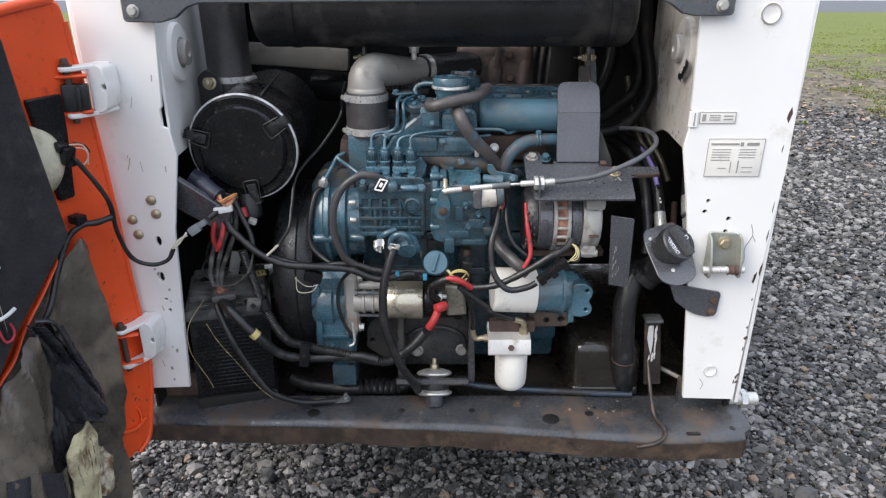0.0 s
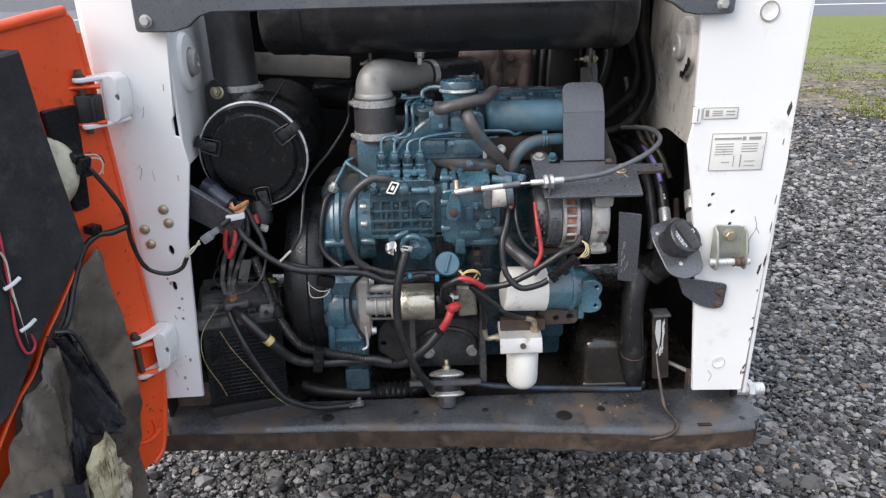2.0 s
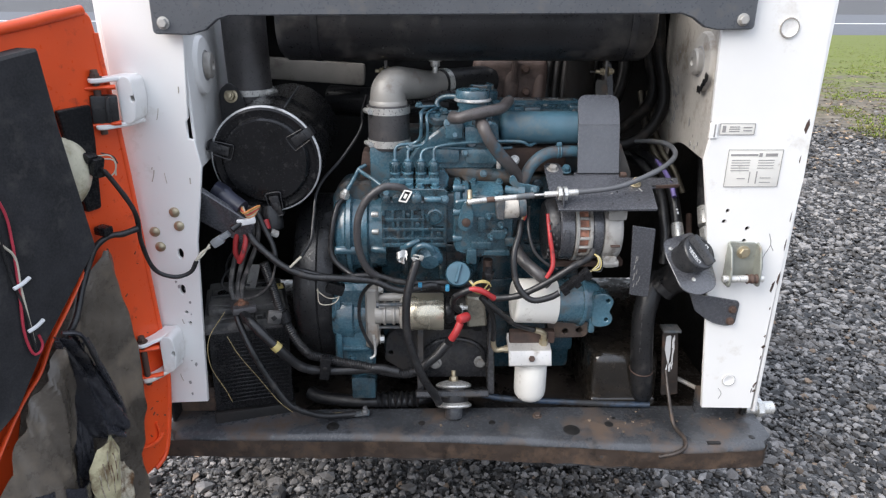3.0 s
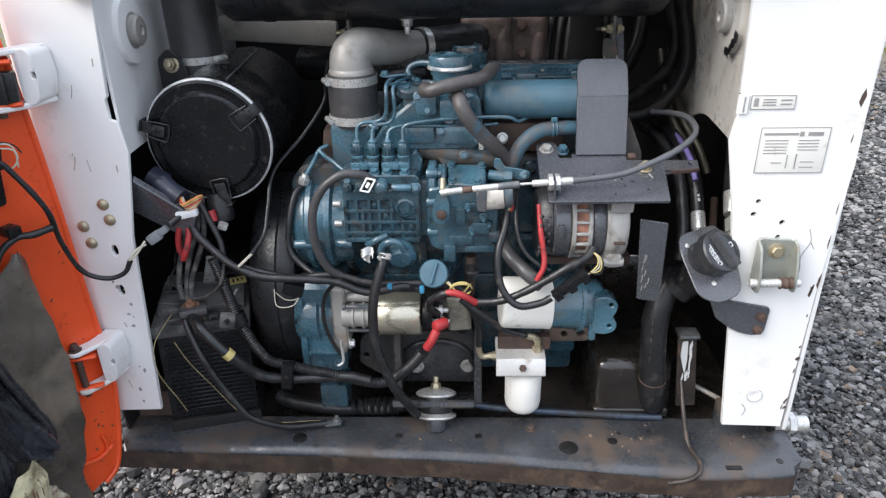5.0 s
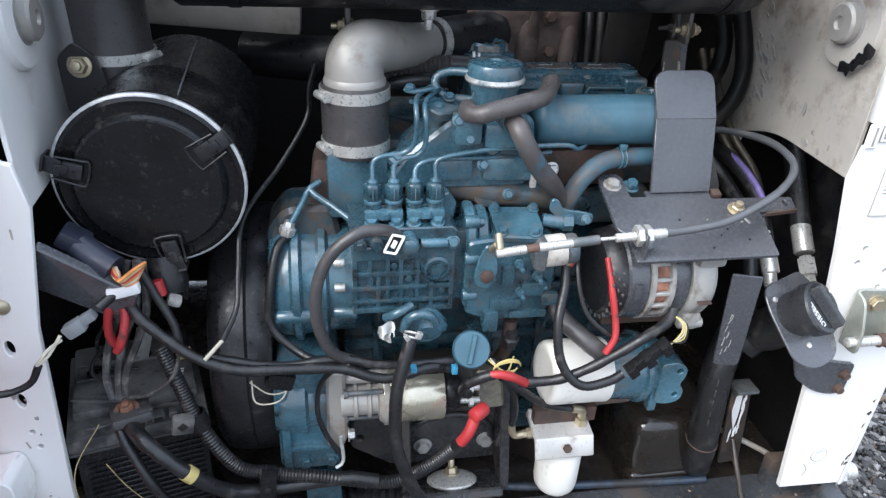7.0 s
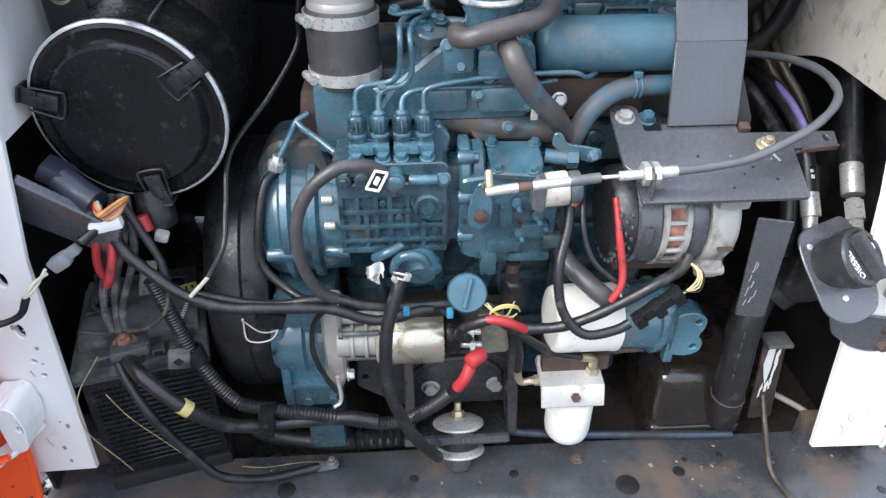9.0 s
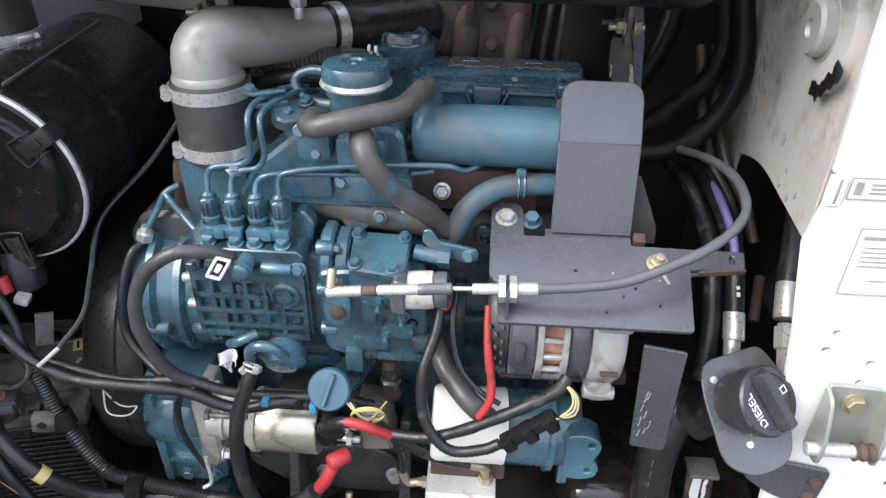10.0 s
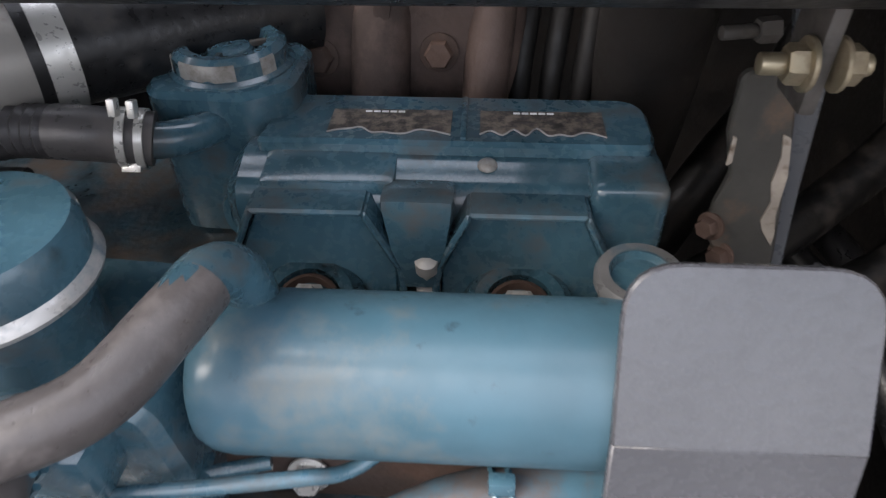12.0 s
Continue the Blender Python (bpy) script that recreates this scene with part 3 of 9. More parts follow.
for k in range(61):
    x = -0.60 + 1.215 * k / 60
    endr = max(0, (x - 0.585) / 0.03)
    endl = max(0, (-0.575 - x) / 0.025)
    cut = 0.03 * max(endr, endl) ** 2
    wob = 0.004 * noise.noise((x * 6, 0, 0)) + 0.003 * noise.noise((x * 23, 4, 0))
    rows_b.append([bm.verts.new((x, max(y, 1.102 + cut) + (bow(x) if 0 < i < 8 else 0) + (wob if 2 < i < 8 else 0), z + (1.6 * wob if i in (6, 7) else 0))) for i, (y, z) in enumerate(prof)])
for a, b in zip(rows_b, rows_b[1:]):
    for i in range(len(prof)):
        j = (i + 1) % len(prof)
        bm.faces.new((a[i], b[i], b[j], a[j]))
bm.faces.new(rows_b[0]), bm.faces.new(rows_b[-1][::-1])
bmf = bmesh.new()
rows_f = []
for k in range(121):
    x = -0.60 + 1.205 * k / 120
    endr = max(0, (x - 0.580) / 0.03)
    cut = 0.03 * endr ** 2
    dent = 0.010 * max(0, noise.noise((x * 5.0, 3.0, 0))) + 0.003 * noise.noise((x * 30, 9, 0))
    rows_f.append([bmf.verts.new((x, 1.0985 + bow(x) + cut + (0.003 * noise.noise((x * 12, z * 20, 5))), z)) for z in (0.338 - dent * 0.2, 0.322, 0.300 - dent)] + [bmf.verts.new((x, 1.110 + bow(x) + cut, 0.294 - dent))])
for a, b in zip(rows_f, rows_f[1:]):
    for i in range(3):
        bmf.faces.new((a[i], b[i], b[i + 1], a[i + 1]))
bmesh.ops.solidify(bmf, geom=bmf.faces[:], thickness=0.004)
part("rusty_lip", bmf, M_FRAME_EDGE, frame_thing, "rust-brown dented front lip of the beam")
beam = part("cross_beam", bm, M_FRAME, frame_thing, "worn black bumper beam with rusty front edge")
for x0, x1, yf, deep in ((-0.514, -0.60, 1.235, 0.05), (0.492, 0.590, 1.190, 0.022)):
    bm = bmesh.new()
    box(bm, ((x0 + x1) / 2, yf, 0.372), (abs(x1 - x0), deep, 0.062), 0.004)
    part("post_foot", bm, M_FRAME_EDGE if x0 < 0 else M_FRAME, frame_thing)
# Holes are dark discs on the beam: the shade inside is colour.
for x, y, r in ((-0.266, 1.148, 0.013), (0.219, 1.127, 0.017), (0.30, 1.145, 0.009), (-0.085, 1.155, 0.007), (0.06, 1.155, 0.007), (0.315, 1.165, 0.004), (0.576, 1.098, 0.006), (0.37, 1.17, 0.005)):
    bm = bmesh.new()
    rod(bm, (x, y, 0.343), (x, y, 0.3475), r, bevel=0.0005, seg=24)
    part("drain_hole", bm, M_DARK, beam, "round hole drawn as a dark disc")
bm = bmesh.new()
bolt(bm, (0.156, 1.175, 0.347), (0, 0, 1), 0.0075, 0.005)
part("beam_bolt", bm, M_FRAME_EDGE, beam, "rusty bolt in the beam's top")
# Likewise a dark strip in place of a cut slot's shade.
bm = bmesh.new()
box(bm, (0.493, 1.082, 0.3462), (0.026, 0.008, 0.003), 0.001)
part("slot", bm, M_DARK, beam, "slotted hole drawn as a dark strip")
bm = bmesh.new()
tube(bm, [(0.60, 1.19, 0.352), (0.66, 1.19, 0.352)], 0.014, 16)
bolt(bm, (0.625, 1.19, 0.352), (1, 0, 0), 0.02, 0.014, False)
part("stub_fitting", bm, M_STEEL, frame_thing, "steel hydraulic stub fitting")
# tail lamp edge on the flank
bm = bmesh.new()
box(bm, (0.607, 1.20, 1.03), (0.012, 0.06, 0.085), 0.005)
part("tail_lamp", bm, material("dark_red_lens", (0.10, 0.02, 0.015), 0.4), frame_thing, "dark red side lamp")

# dark grey bar across the top of the bay
bm = bmesh.new()
bar = [(-0.507, 1.30), (-0.509, 1.112), (-0.450, 1.111), (-0.425, 1.118), (-0.405, 1.134), (-0.385, 1.140), (0.340, 1.146), (0.360, 1.139), (0.380, 1.125), (0.400, 1.121), (0.462, 1.122), (0.460, 1.30)]
upright(bm, rounded(bar, [0, 0.008, 0, 0, 0, 0, 0, 0, 0, 0, 0.008, 0]), 1.131, 0.012, 0.002)
hood_bar = whole("hood_bar", bm, M_BAR, "dark grey steel bar bolted across the bay's top", "bar")
for x, z in ((-0.490, 1.129), (0.441, 1.137)):
    bm = bmesh.new()
    bolt(bm, (x, 1.131, z), (0, -1, 0), 0.0075, 0.006)
    part("bolt", bm, M_ALT, hood_bar)

# ---- muffler ----
M_HANGER = material("grimy_hanger_steel", (0.10, 0.092, 0.085), 0.5, 0.2, 0.3, 20, 0.2, 200, dirt=(0.05, 0.045, 0.04), dirt_amount=0.4, dirt_scale=22)
muffler = thing("muffler", "black cylindrical exhaust muffler hung across the bay", "muffler", (0, 1.33, 1.05))
bm = bmesh.new()
lathe(bm, (-0.345, 1.335, 1.125), (1, 0, 0), [(0, 0), (0, 0.06), (0.006, 0.068), (0.014, 0.073), (0.68, 0.073), (0.69, 0.068), (0.696, 0.06), (0.696, 0)], 48)
part("shell", bm, M_BLACK, muffler)
for x in (-0.28, 0.30):
    bm = bmesh.new()
    lathe(bm, (x, 1.335, 1.125), (1, 0, 0), [(0, 0.0725), (0, 0.0745), (0.012, 0.0745), (0.012, 0.0725)], 48)
    part("seam", bm, M_BLACK, muffler)
for x in (-0.15, 0.276):
    bm = bmesh.new()
    box(bm, (x, 1.335, 1.04), (0.006, 0.024, 0.05), 0.002)
    hanger = part("hanger", bm, M_HANGER, muffler, "grimy steel hanger")
    for s, tip in ((1, 0.003), (-1, 0.008)):
        bm = bmesh.new()
        bolt(bm, (x + 0.004 * s, 1.325, 1.033), (s, 0, 0), 0.0068, 0.006, True, tip)
        part("hanger_bolt", bm, M_BRASS, hanger, "yellow zinc bolt")
bm = bmesh.new()
bolt(bm, (-0.055, 1.33, 1.053), (0, 0, -1), 0.009, 0.01, True, 0.012)
part("hanger_bolt", bm, M_STEEL, muffler)

# ---- diesel engine ----
engine = thing("diesel_engine", "blue-painted four-cylinder diesel engine, dusty and oily", "engine", (0.02, 1.38, 0.345))


def bolts(parent, places, d, r=0.007, h=0.006, mat=None, name="bolt", stud=0.0):
    for p in places:
        bm = bmesh.new()
        bolt(bm, p, d, r, h, True, stud)
        part(name, bm, mat or M_BLUE, parent)


bm = bmesh.new()
box(bm, (0.04, 1.41, 0.62), (0.42, 0.22, 0.38), 0.012)
block = part("block", bm, M_BLUE_DARK, engine, "grimy dark blue engine block")
for k, z in enumerate((0.52, 0.60, 0.68)):
    bm = bmesh.new()
    box(bm, (0.04, 1.297, z), (0.40, 0.014, 0.02), 0.005)
    part("rib", bm, M_BLUE_DARK, block)
for k in range(5):
    bm = bmesh.new()
    box(bm, (-0.12 + 0.08 * k, 1.296, 0.60), (0.016, 0.016, 0.28), 0.005)
    part("rib", bm, M_BLUE_DARK, block)
bm = bmesh.new()
box(bm, (0.05, 1.43, 0.425), (0.40, 0.20, 0.11), 0.014, (0, 0, 0))
part("sump", bm, M_BLUE_DARK, engine, "grimy blue oil pan")
# deck of the block: a long shelf in front of the head
bm = bmesh.new()
box(bm, (0.04, 1.295, 0.815), (0.40, 0.05, 0.05), 0.01)
deck = part("deck", bm, M_BLUE_GRIMY, engine)
for x in (0.145,):
    bm = bmesh.new()
    lathe(bm, (x, 1.270, 0.822), (0, -1, 0), [(0, 0), (0, 0.012), (0.006, 0.012), (0.007, 0.0105), (0.007, 0.006), (0.003, 0.005), (0.003, 0)], 24)
    part("core_plug", bm, M_BLUE_DARK, deck)
bm = bmesh.new()
tube(bm, [(-0.090, 1.268, 0.872), (-0.040, 1.262, 0.862), (0.012, 1.258, 0.851), (0.060, 1.256, 0.846), (0.092, 1.256, 0.842)], 0.0185, 22)
rail = part("deck_rail", bm, M_BLUE_GRIMY, deck, "brown-caked pipe along the block's deck")
bm = bmesh.new()
lathe(bm, (0.011, 1.258, 0.851), (0, -1, 0.12), [(0, 0.021), (0.014, 0.019), (0.0165, 0.017), (0.0165, 0.0085), (0.0125, 0.0075), (0.0125, 0.0035), (0.0145, 0.003), (0.0145, 0)], 28)
part("ring_boss", bm, M_BLUE_GRIMY, deck)
bolts(deck, [(0.098, 1.268, 0.872)], (0, -1, 0.25), 0.007, 0.006, M_STEEL)
bolts(deck, [(0.036, 1.239, 0.853)], (0, -1, 0.35), 0.0055, 0.004)
bm = bmesh.new()
box(bm, (0.06, 1.395, 0.868), (0.40, 0.19, 0.07), 0.008)
head = part("cylinder_head", bm, M_BLUE_GRIMY, engine)
bm = bmesh.new()
box(bm, (0.115, 1.285, 0.872), (0.17, 0.03, 0.05), 0.008)
part("rusty_face", bm, M_RUST, head, "rust-brown bare casting")

# valve cover: stepped top with two labels, two arched recesses in front
bm = bmesh.new()
sec = [(1.356, 0.885), (1.356, 0.950), (1.362, 0.957), (1.372, 0.9595), (1.380, 0.962), (1.422, 0.962), (1.434, 0.950), (1.440, 0.885)]
plate(bm, rounded(sec, [0, 0.004, 0.003, 0.003, 0.004, 0.006, 0.008, 0]), 0.200, Matrix(((0, 0, 1, 0.050), (1, 0, 0, 0), (0, 1, 0, 0), (0, 0, 0, 1))), 0.006)
vc = part("valve_cover", bm, M_BLUE, engine, "blue cast valve cover with two arched recesses")
for x0 in (0.0915, 0.1880):
    arch = [(-0.043, 0.885), (-0.042, 0.922), (-0.026, 0.9555), (0.026, 0.9555), (0.042, 0.922), (0.043, 0.885)]
    inner = [(-0.0395, 0.885), (-0.0385, 0.921), (-0.024, 0.9520), (0.024, 0.9520), (0.0385, 0.921), (0.0395, 0.885)]
    bm = bmesh.new()
    for (a, b), (c, d) in zip(zip(arch, arch[1:]), zip(inner, inner[1:])):
        upright(bm, [(x0 + p[0], p[1]) for p in (a, b, d, c)], 1.342, 0.018, 0.0012)
    part("arch_rim", bm, M_BLUE, vc)
    bm = bmesh.new()
    plate(bm, [(-0.038, -0.065), (-0.038, -0.032), (-0.0235, 0), (0.0235, 0), (0.038, -0.032), (0.038, -0.065)], 0.005, Matrix.Translation((x0, 1.3545, 0.9515)) @ Matrix.Rotation(radians(84), 4, "X"), 0.001)
    part("recess", bm, M_BLUE, vc)
    bm = bmesh.new()
    lathe(bm, (x0 - 0.002, 1.336, 0.898), (0, -0.42, 1), [(0, 0.027), (0.010, 0.027), (0.014, 0.025), (0.018, 0.0215), (0.018, 0.016), (0.013, 0.015), (0.013, 0)], 32)
    part("injector_boss", bm, M_BLUE_DARK, vc)
    bm = bmesh.new()
    lathe(bm, (x0 - 0.002, 1.331, 0.908), (0, -0.42, 1), [(0, 0.0158), (0.005, 0.0150), (0.006, 0.013), (0.002, 0.0115)], 28)
    part("boss_seal", bm, M_RUST, vc, "rusty seal ring")
    bm = bmesh.new()
    lathe(bm, (x0 - 0.002, 1.332, 0.906), (0, -0.42, 1), [(0, 0), (0, 0.0105), (0.008, 0.0105), (0.010, 0.007), (0.016, 0.006), (0.016, 0)], 6)
    part("injector", bm, M_ALT, vc)
bm = bmesh.new()
top = rounded([(0.062, 1.3795), (0.243, 1.3775), (0.246, 1.386), (0.246, 1.414), (0.238, 1.423), (0.066, 1.425)], [0.003, 0.006, 0.004, 0.008, 0.006, 0.003], 5)
plate(bm, top, 0.0085, Matrix.Translation((0, 0, 0.9600)), 0.0028)
part("raised_top", bm, M_BLUE, vc)
bm = bmesh.new()
box(bm, (0.098, 1.3715, 0.9555), (0.062, 0.026, 0.012), 0.0035, (8, 0, 0))
part("cover_ledge", bm, M_BLUE, vc)
bm = bmesh.new()
box(bm, (0.232, 1.3685, 0.940), (0.034, 0.034, 0.048), 0.006, seg=3)
part("cover_ear", bm, M_BLUE, vc)
bm = bmesh.new()
box(bm, (0.140, 1.3515, 0.935), (0.020, 0.014, 0.050), 0.005, (-7, 0, 0), taper=1.7)
part("cover_web", bm, M_BLUE, vc)
bm = bmesh.new()
box(bm, (0.1585, 1.4010, 0.9690), (0.0030, 0.040, 0.0022), 0.001)
part("cover_rib", bm, M_BLUE, vc)
rl = random.Random(12)
M_LABEL = material("worn_black_label", (0.030, 0.026, 0.024), 0.55, 0, 0.4, 60, 0.2, 300, dirt=(0.20, 0.165, 0.135), dirt_amount=0.62, dirt_scale=170)
for x0, w in ((0.1235, 0.058), (0.1950, 0.058)):
    edge = [(x0 - w / 2, 1.4080), (x0 + w / 2, 1.4080), (x0 + w / 2, 1.3850)]
    n = 11
    edge += [(x0 + w / 2 - w * k / n, 1.3855 + 0.0080 * rl.random() ** 2) for k in range(1, n)] + [(x0 - w / 2, 1.3860)]
    bm = bmesh.new()
    plate(bm, [(x, y) for x, y in edge[::-1]], 0.0006, Matrix.Translation((0, 0, 0.9685)), 0)
    lab = part("plate_label", bm, M_LABEL, vc, "worn black label with torn edge")
    bm = bmesh.new()
    tube(bm, [(x, y, 0.9690) for x, y in edge[2:]], 0.00045, 6, step=0.002)
    part("label_edge", bm, M_INK, lab, "pale torn edge")
    for k in range(5):
        bm = bmesh.new()
        box(bm, (x0 - w * 0.20 + 0.0040 * k, 1.4055, 0.9693), (0.0032, 0.0013, 0.0005), 0.0001, seg=1)
        part("print_bar", bm, M_PRINT, lab)
bm = bmesh.new()
lathe(bm, (0.170, 1.3735, 0.9600), (0, -0.2, 1), [(0, 0.0046), (0.001, 0.0044), (0.0022, 0.0030), (0.0026, 0)], 18)
part("screw", bm, M_ALT, vc, "domed bright screw")
bm = bmesh.new()
lathe(bm, (0.1435, 1.352, 0.892), (0, -0.25, 1), [(0, 0.006), (0.018, 0.006), (0.02, 0.004), (0.030, 0.004), (0.031, 0.0055), (0.038, 0.0055), (0.040, 0.002), (0.040, 0)], 12)
part("glow_plug", bm, M_ALT, engine, "glow plug with brass terminal")
bm = bmesh.new()
tube(bm, [(0.05, 1.335, 0.915), (0.075, 1.325, 0.905), (0.11, 1.322, 0.900), (0.145, 1.33, 0.905)], 0.0035, 8)
tube(bm, [(0.05, 1.342, 0.925), (0.065, 1.338, 0.912), (0.085, 1.330, 0.905)], 0.006, 10, ribs=0.0012)
part("plug_lead", bm, M_RUBBER, engine)

# smooth tube in front of the valve cover, with its nozzle
bm = bmesh.new()
lathe(bm, (0.068, 1.272, 0.9345), (1, 0, 0), [(0, 0), (0, 0.022), (0.003, 0.027), (0.008, 0.0297), (0.015, 0.0307), (0.150, 0.0307), (0.152, 0.0312), (0.205, 0.0312), (0.212, 0.030), (0.216, 0.026), (0.216, 0)], 48)
M_BLUE_TUBE = material("chalky_engine_blue_paint", (0.050, 0.118, 0.158), 0.44, 0, 0.22, 14, 0.05, 160, dirt=(0.125, 0.150, 0.155), dirt_amount=0.30, dirt_scale=17, coat=0.12, grime=0.08, grime_scale=70)
tubebody = part("water_tube", bm, M_BLUE_TUBE, engine, "smooth blue cylindrical tube, paint worn")
bm = bmesh.new()
tube(bm, [(0.088, 1.285, 0.950), (0.086, 1.280, 0.975), (0.082, 1.266, 0.987), (0.077, 1.248, 0.986)], 0.0095, 18)
part("nozzle", bm, M_BLUE, tubebody)
bm = bmesh.new()
lathe(bm, (0.2275, 1.303, 0.940), (0, -0.06, 1), [(0, 0.014), (0.012, 0.0145), (0.015, 0.0165), (0.0195, 0.0168), (0.0215, 0.0155), (0.0215, 0.0115), (0.0185, 0.0105), (0.0185, 0)], 32)
endf = part("end_fitting", bm, M_BLUE, tubebody, "blue end fitting with a bare rim")
bm = bmesh.new()
lathe(bm, (0.2275, 1.3021, 0.9556), (0, -0.06, 1), [(0, 0.0169), (0.0038, 0.0172), (0.0062, 0.0160), (0.0064, 0.0120)], 32)
part("bare_rim", bm, material("dull_worn_metal", (0.155, 0.155, 0.155), 0.35, 0.3, 0.3, 40, 0.1, 300, dirt=(0.06, 0.09, 0.11), dirt_amount=0.45, dirt_scale=50), endf, "dull worn rim")

# thermostat housing and cap
M_BAND = material("chipped_bare_band", (0.50, 0.49, 0.47), 0.34, 0.4, 0.2, 40, 0.06, 300, dirt=(0.050, 0.110, 0.145), dirt_amount=0.42, dirt_scale=34)
bm = bmesh.new()
lathe(bm, (0.014, 1.261, 0.930), (0, 0, 1), [(0, 0.027), (0.045, 0.027), (0.050, 0.030), (0.057, 0.031)], 40)
thermo = part("thermostat_housing", bm, M_BLUE, engine)
bm = bmesh.new()
lathe(bm, (0.014, 1.261, 0.986), (0, 0, 1), [(0, 0.030), (0.001, 0.0342), (0.003, 0.0350), (0.0058, 0.0338), (0.0075, 0.0318)], 44)
part("cap_band", bm, M_BAND, thermo, "bright bare rim")
bm = bmesh.new()
lathe(bm, (0.014, 1.261, 0.993), (0, 0, 1), [(0, 0.0325), (0.011, 0.0322), (0.0145, 0.0305), (0.0162, 0.011), (0.0142, 0.009), (0.0138, 0.004), (0.0155, 0.003), (0.0155, 0)], 44)
part("cap", bm, M_BLUE, thermo, "round blue cap")
# sloping intake manifold casting below it
bm = bmesh.new()
man = [(-0.112, 0.872), (-0.090, 0.905), (-0.040, 0.945), (-0.015, 0.955), (0.060, 0.950), (0.066, 0.900), (0.060, 0.862), (-0.020, 0.860), (-0.105, 0.862)]
upright(bm, rounded(man, 0.012), 1.240, 0.075, 0.010)
manifold = part("intake_manifold", bm, M_BLUE, engine, "sloping blue intake casting")
for p, s in (((-0.022, 1.232, 0.940), (0.034, 0.03, 0.034)), ((0.022, 1.236, 0.932), (0.05, 0.03, 0.03)), ((0.035, 1.245, 0.888), (0.07, 0.03, 0.03)), ((-0.035, 1.242, 0.888), (0.05, 0.02, 0.028))):
    bm = bmesh.new()
    box(bm, p, s, 0.008)
    part("boss", bm, M_BLUE, manifold)
bolts(manifold, [(-0.034, 1.222, 0.952), (-0.020, 1.222, 0.930), (0.0, 1.232, 0.895), (0.056, 1.236, 0.880)], (0, -1, 0.3), 0.0055, 0.005)
bm = bmesh.new()
box(bm, (0.063, 1.230, 0.880), (0.008, 0.006, 0.030), 0.002)
part("bare_tab", bm, M_STEEL, manifold, "bright bare tab")
bm = bmesh.new()
lathe(bm, (-0.105, 1.225, 0.905), (0.2, -0.6, 0.6), [(0, 0), (0, 0.009), (0.008, 0.009), (0.01, 0.005), (0.014, 0.005), (0.014, 0)], 6)
part("bleed_screw", bm, M_BLUE, manifold, "worn bleed screw")

bm = bmesh.new()
lathe(bm, (0.012, 1.242, 0.912), (0, -1, 0.2), [(0, 0), (0, 0.011), (0.005, 0.011), (0.006, 0.009), (0.004, 0.008), (0.004, 0)], 24)
part("core_plug", bm, M_BLUE_DARK, manifold)
bm = bmesh.new()
fl = [(0.030 * c if abs(c) < 0.5 else (0.015 * (1 if c > 0 else -1) + 0.0155 * c), 0.0155 * s) for c, s in [(math.cos(k * 0.3142), math.sin(k * 0.3142)) for k in range(20)]]
plate(bm, fl, 0.014, pose(-0.044, 1.262, 0.948, 22, 0, 38), 0.002)
box(bm, (-0.044, 1.268, 0.932), (0.034, 0.026, 0.04), 0.008)
flange = part("hose_flange", bm, M_BLUE, manifold, "blue oval two-bolt flange")
bolts(flange, [(-0.053, 1.250, 0.958), (-0.038, 1.264, 0.965)], (0, -0.36, 0.93), 0.0058, 0.004)
# breather box with round lid
bm = bmesh.new()
plate(bm, rounded([(0.012, 1.392), (0.056, 1.390), (0.076, 1.404), (0.078, 1.446), (0.066, 1.458), (0.016, 1.458), (0.004, 1.446), (0.004, 1.402)], 0.007, 4), 0.082, Matrix.Translation((0, 0, 0.902)), 0.003)
breather = part("breather", bm, M_BLUE, engine, "blue cast breather box with round lid")
bm = bmesh.new()
lathe(bm, (0.041, 1.426, 0.982), (0, 0, 1), [(0, 0.0315), (0.003, 0.0310), (0.0045, 0.0285), (0.0115, 0.0280), (0.0145, 0.0245), (0.0140, 0.0195), (0.0085, 0.0175), (0.0085, 0.012), (0.0105, 0.0105), (0.0115, 0.006), (0.0115, 0)], 40)
part("breather_lid", bm, M_BLUE, breather)
bm = bmesh.new()
for k in range(3):
    a = 2.1 * k + 0.4
    box(bm, (0.041 + 0.0145 * math.cos(a), 1.426 + 0.0145 * math.sin(a), 0.9925), (0.009, 0.003, 0.003), 0.0008, (0, 0, math.degrees(a)))
tagged(part("lid_rib", bm, M_BLUE_GRIMY, breather), kind="stuff")
for a0, a1, z0 in ((4.05, 5.10, 0.9870), (3.55, 3.80, 0.9850), (5.55, 5.85, 0.9845)):
    bm = bmesh.new()
    rimv = []
    for k in range(10):
        a = a0 + (a1 - a0) * k / 9
        ragged = 0.0022 * noise.noise((k * 1.7 + a0, 3.0, 0.0))
        rimv.append([bm.verts.new((0.041 + r * math.cos(a), 1.426 + r * math.sin(a), z + (ragged if j == 0 else 0))) for j, (r, z) in enumerate(((0.0288, z0), (0.0284, 0.9936), (0.0276, 0.9946)))])
    for a, b in zip(rimv, rimv[1:]):
        for j in range(2):
            bm.faces.new((a[j], b[j], b[j + 1], a[j + 1]))
    part("bare_chip", bm, M_ALT, breather, "chip of bare metal in the rim")
bm = bmesh.new()
tube(bm, [(0.045, 1.405, 0.965), (0.034, 1.385, 0.968), (0.020, 1.372, 0.971), (0.0, 1.366, 0.976)], 0.0085, 16)
part("nozzle", bm, M_BLUE, breather)
bm = bmesh.new()
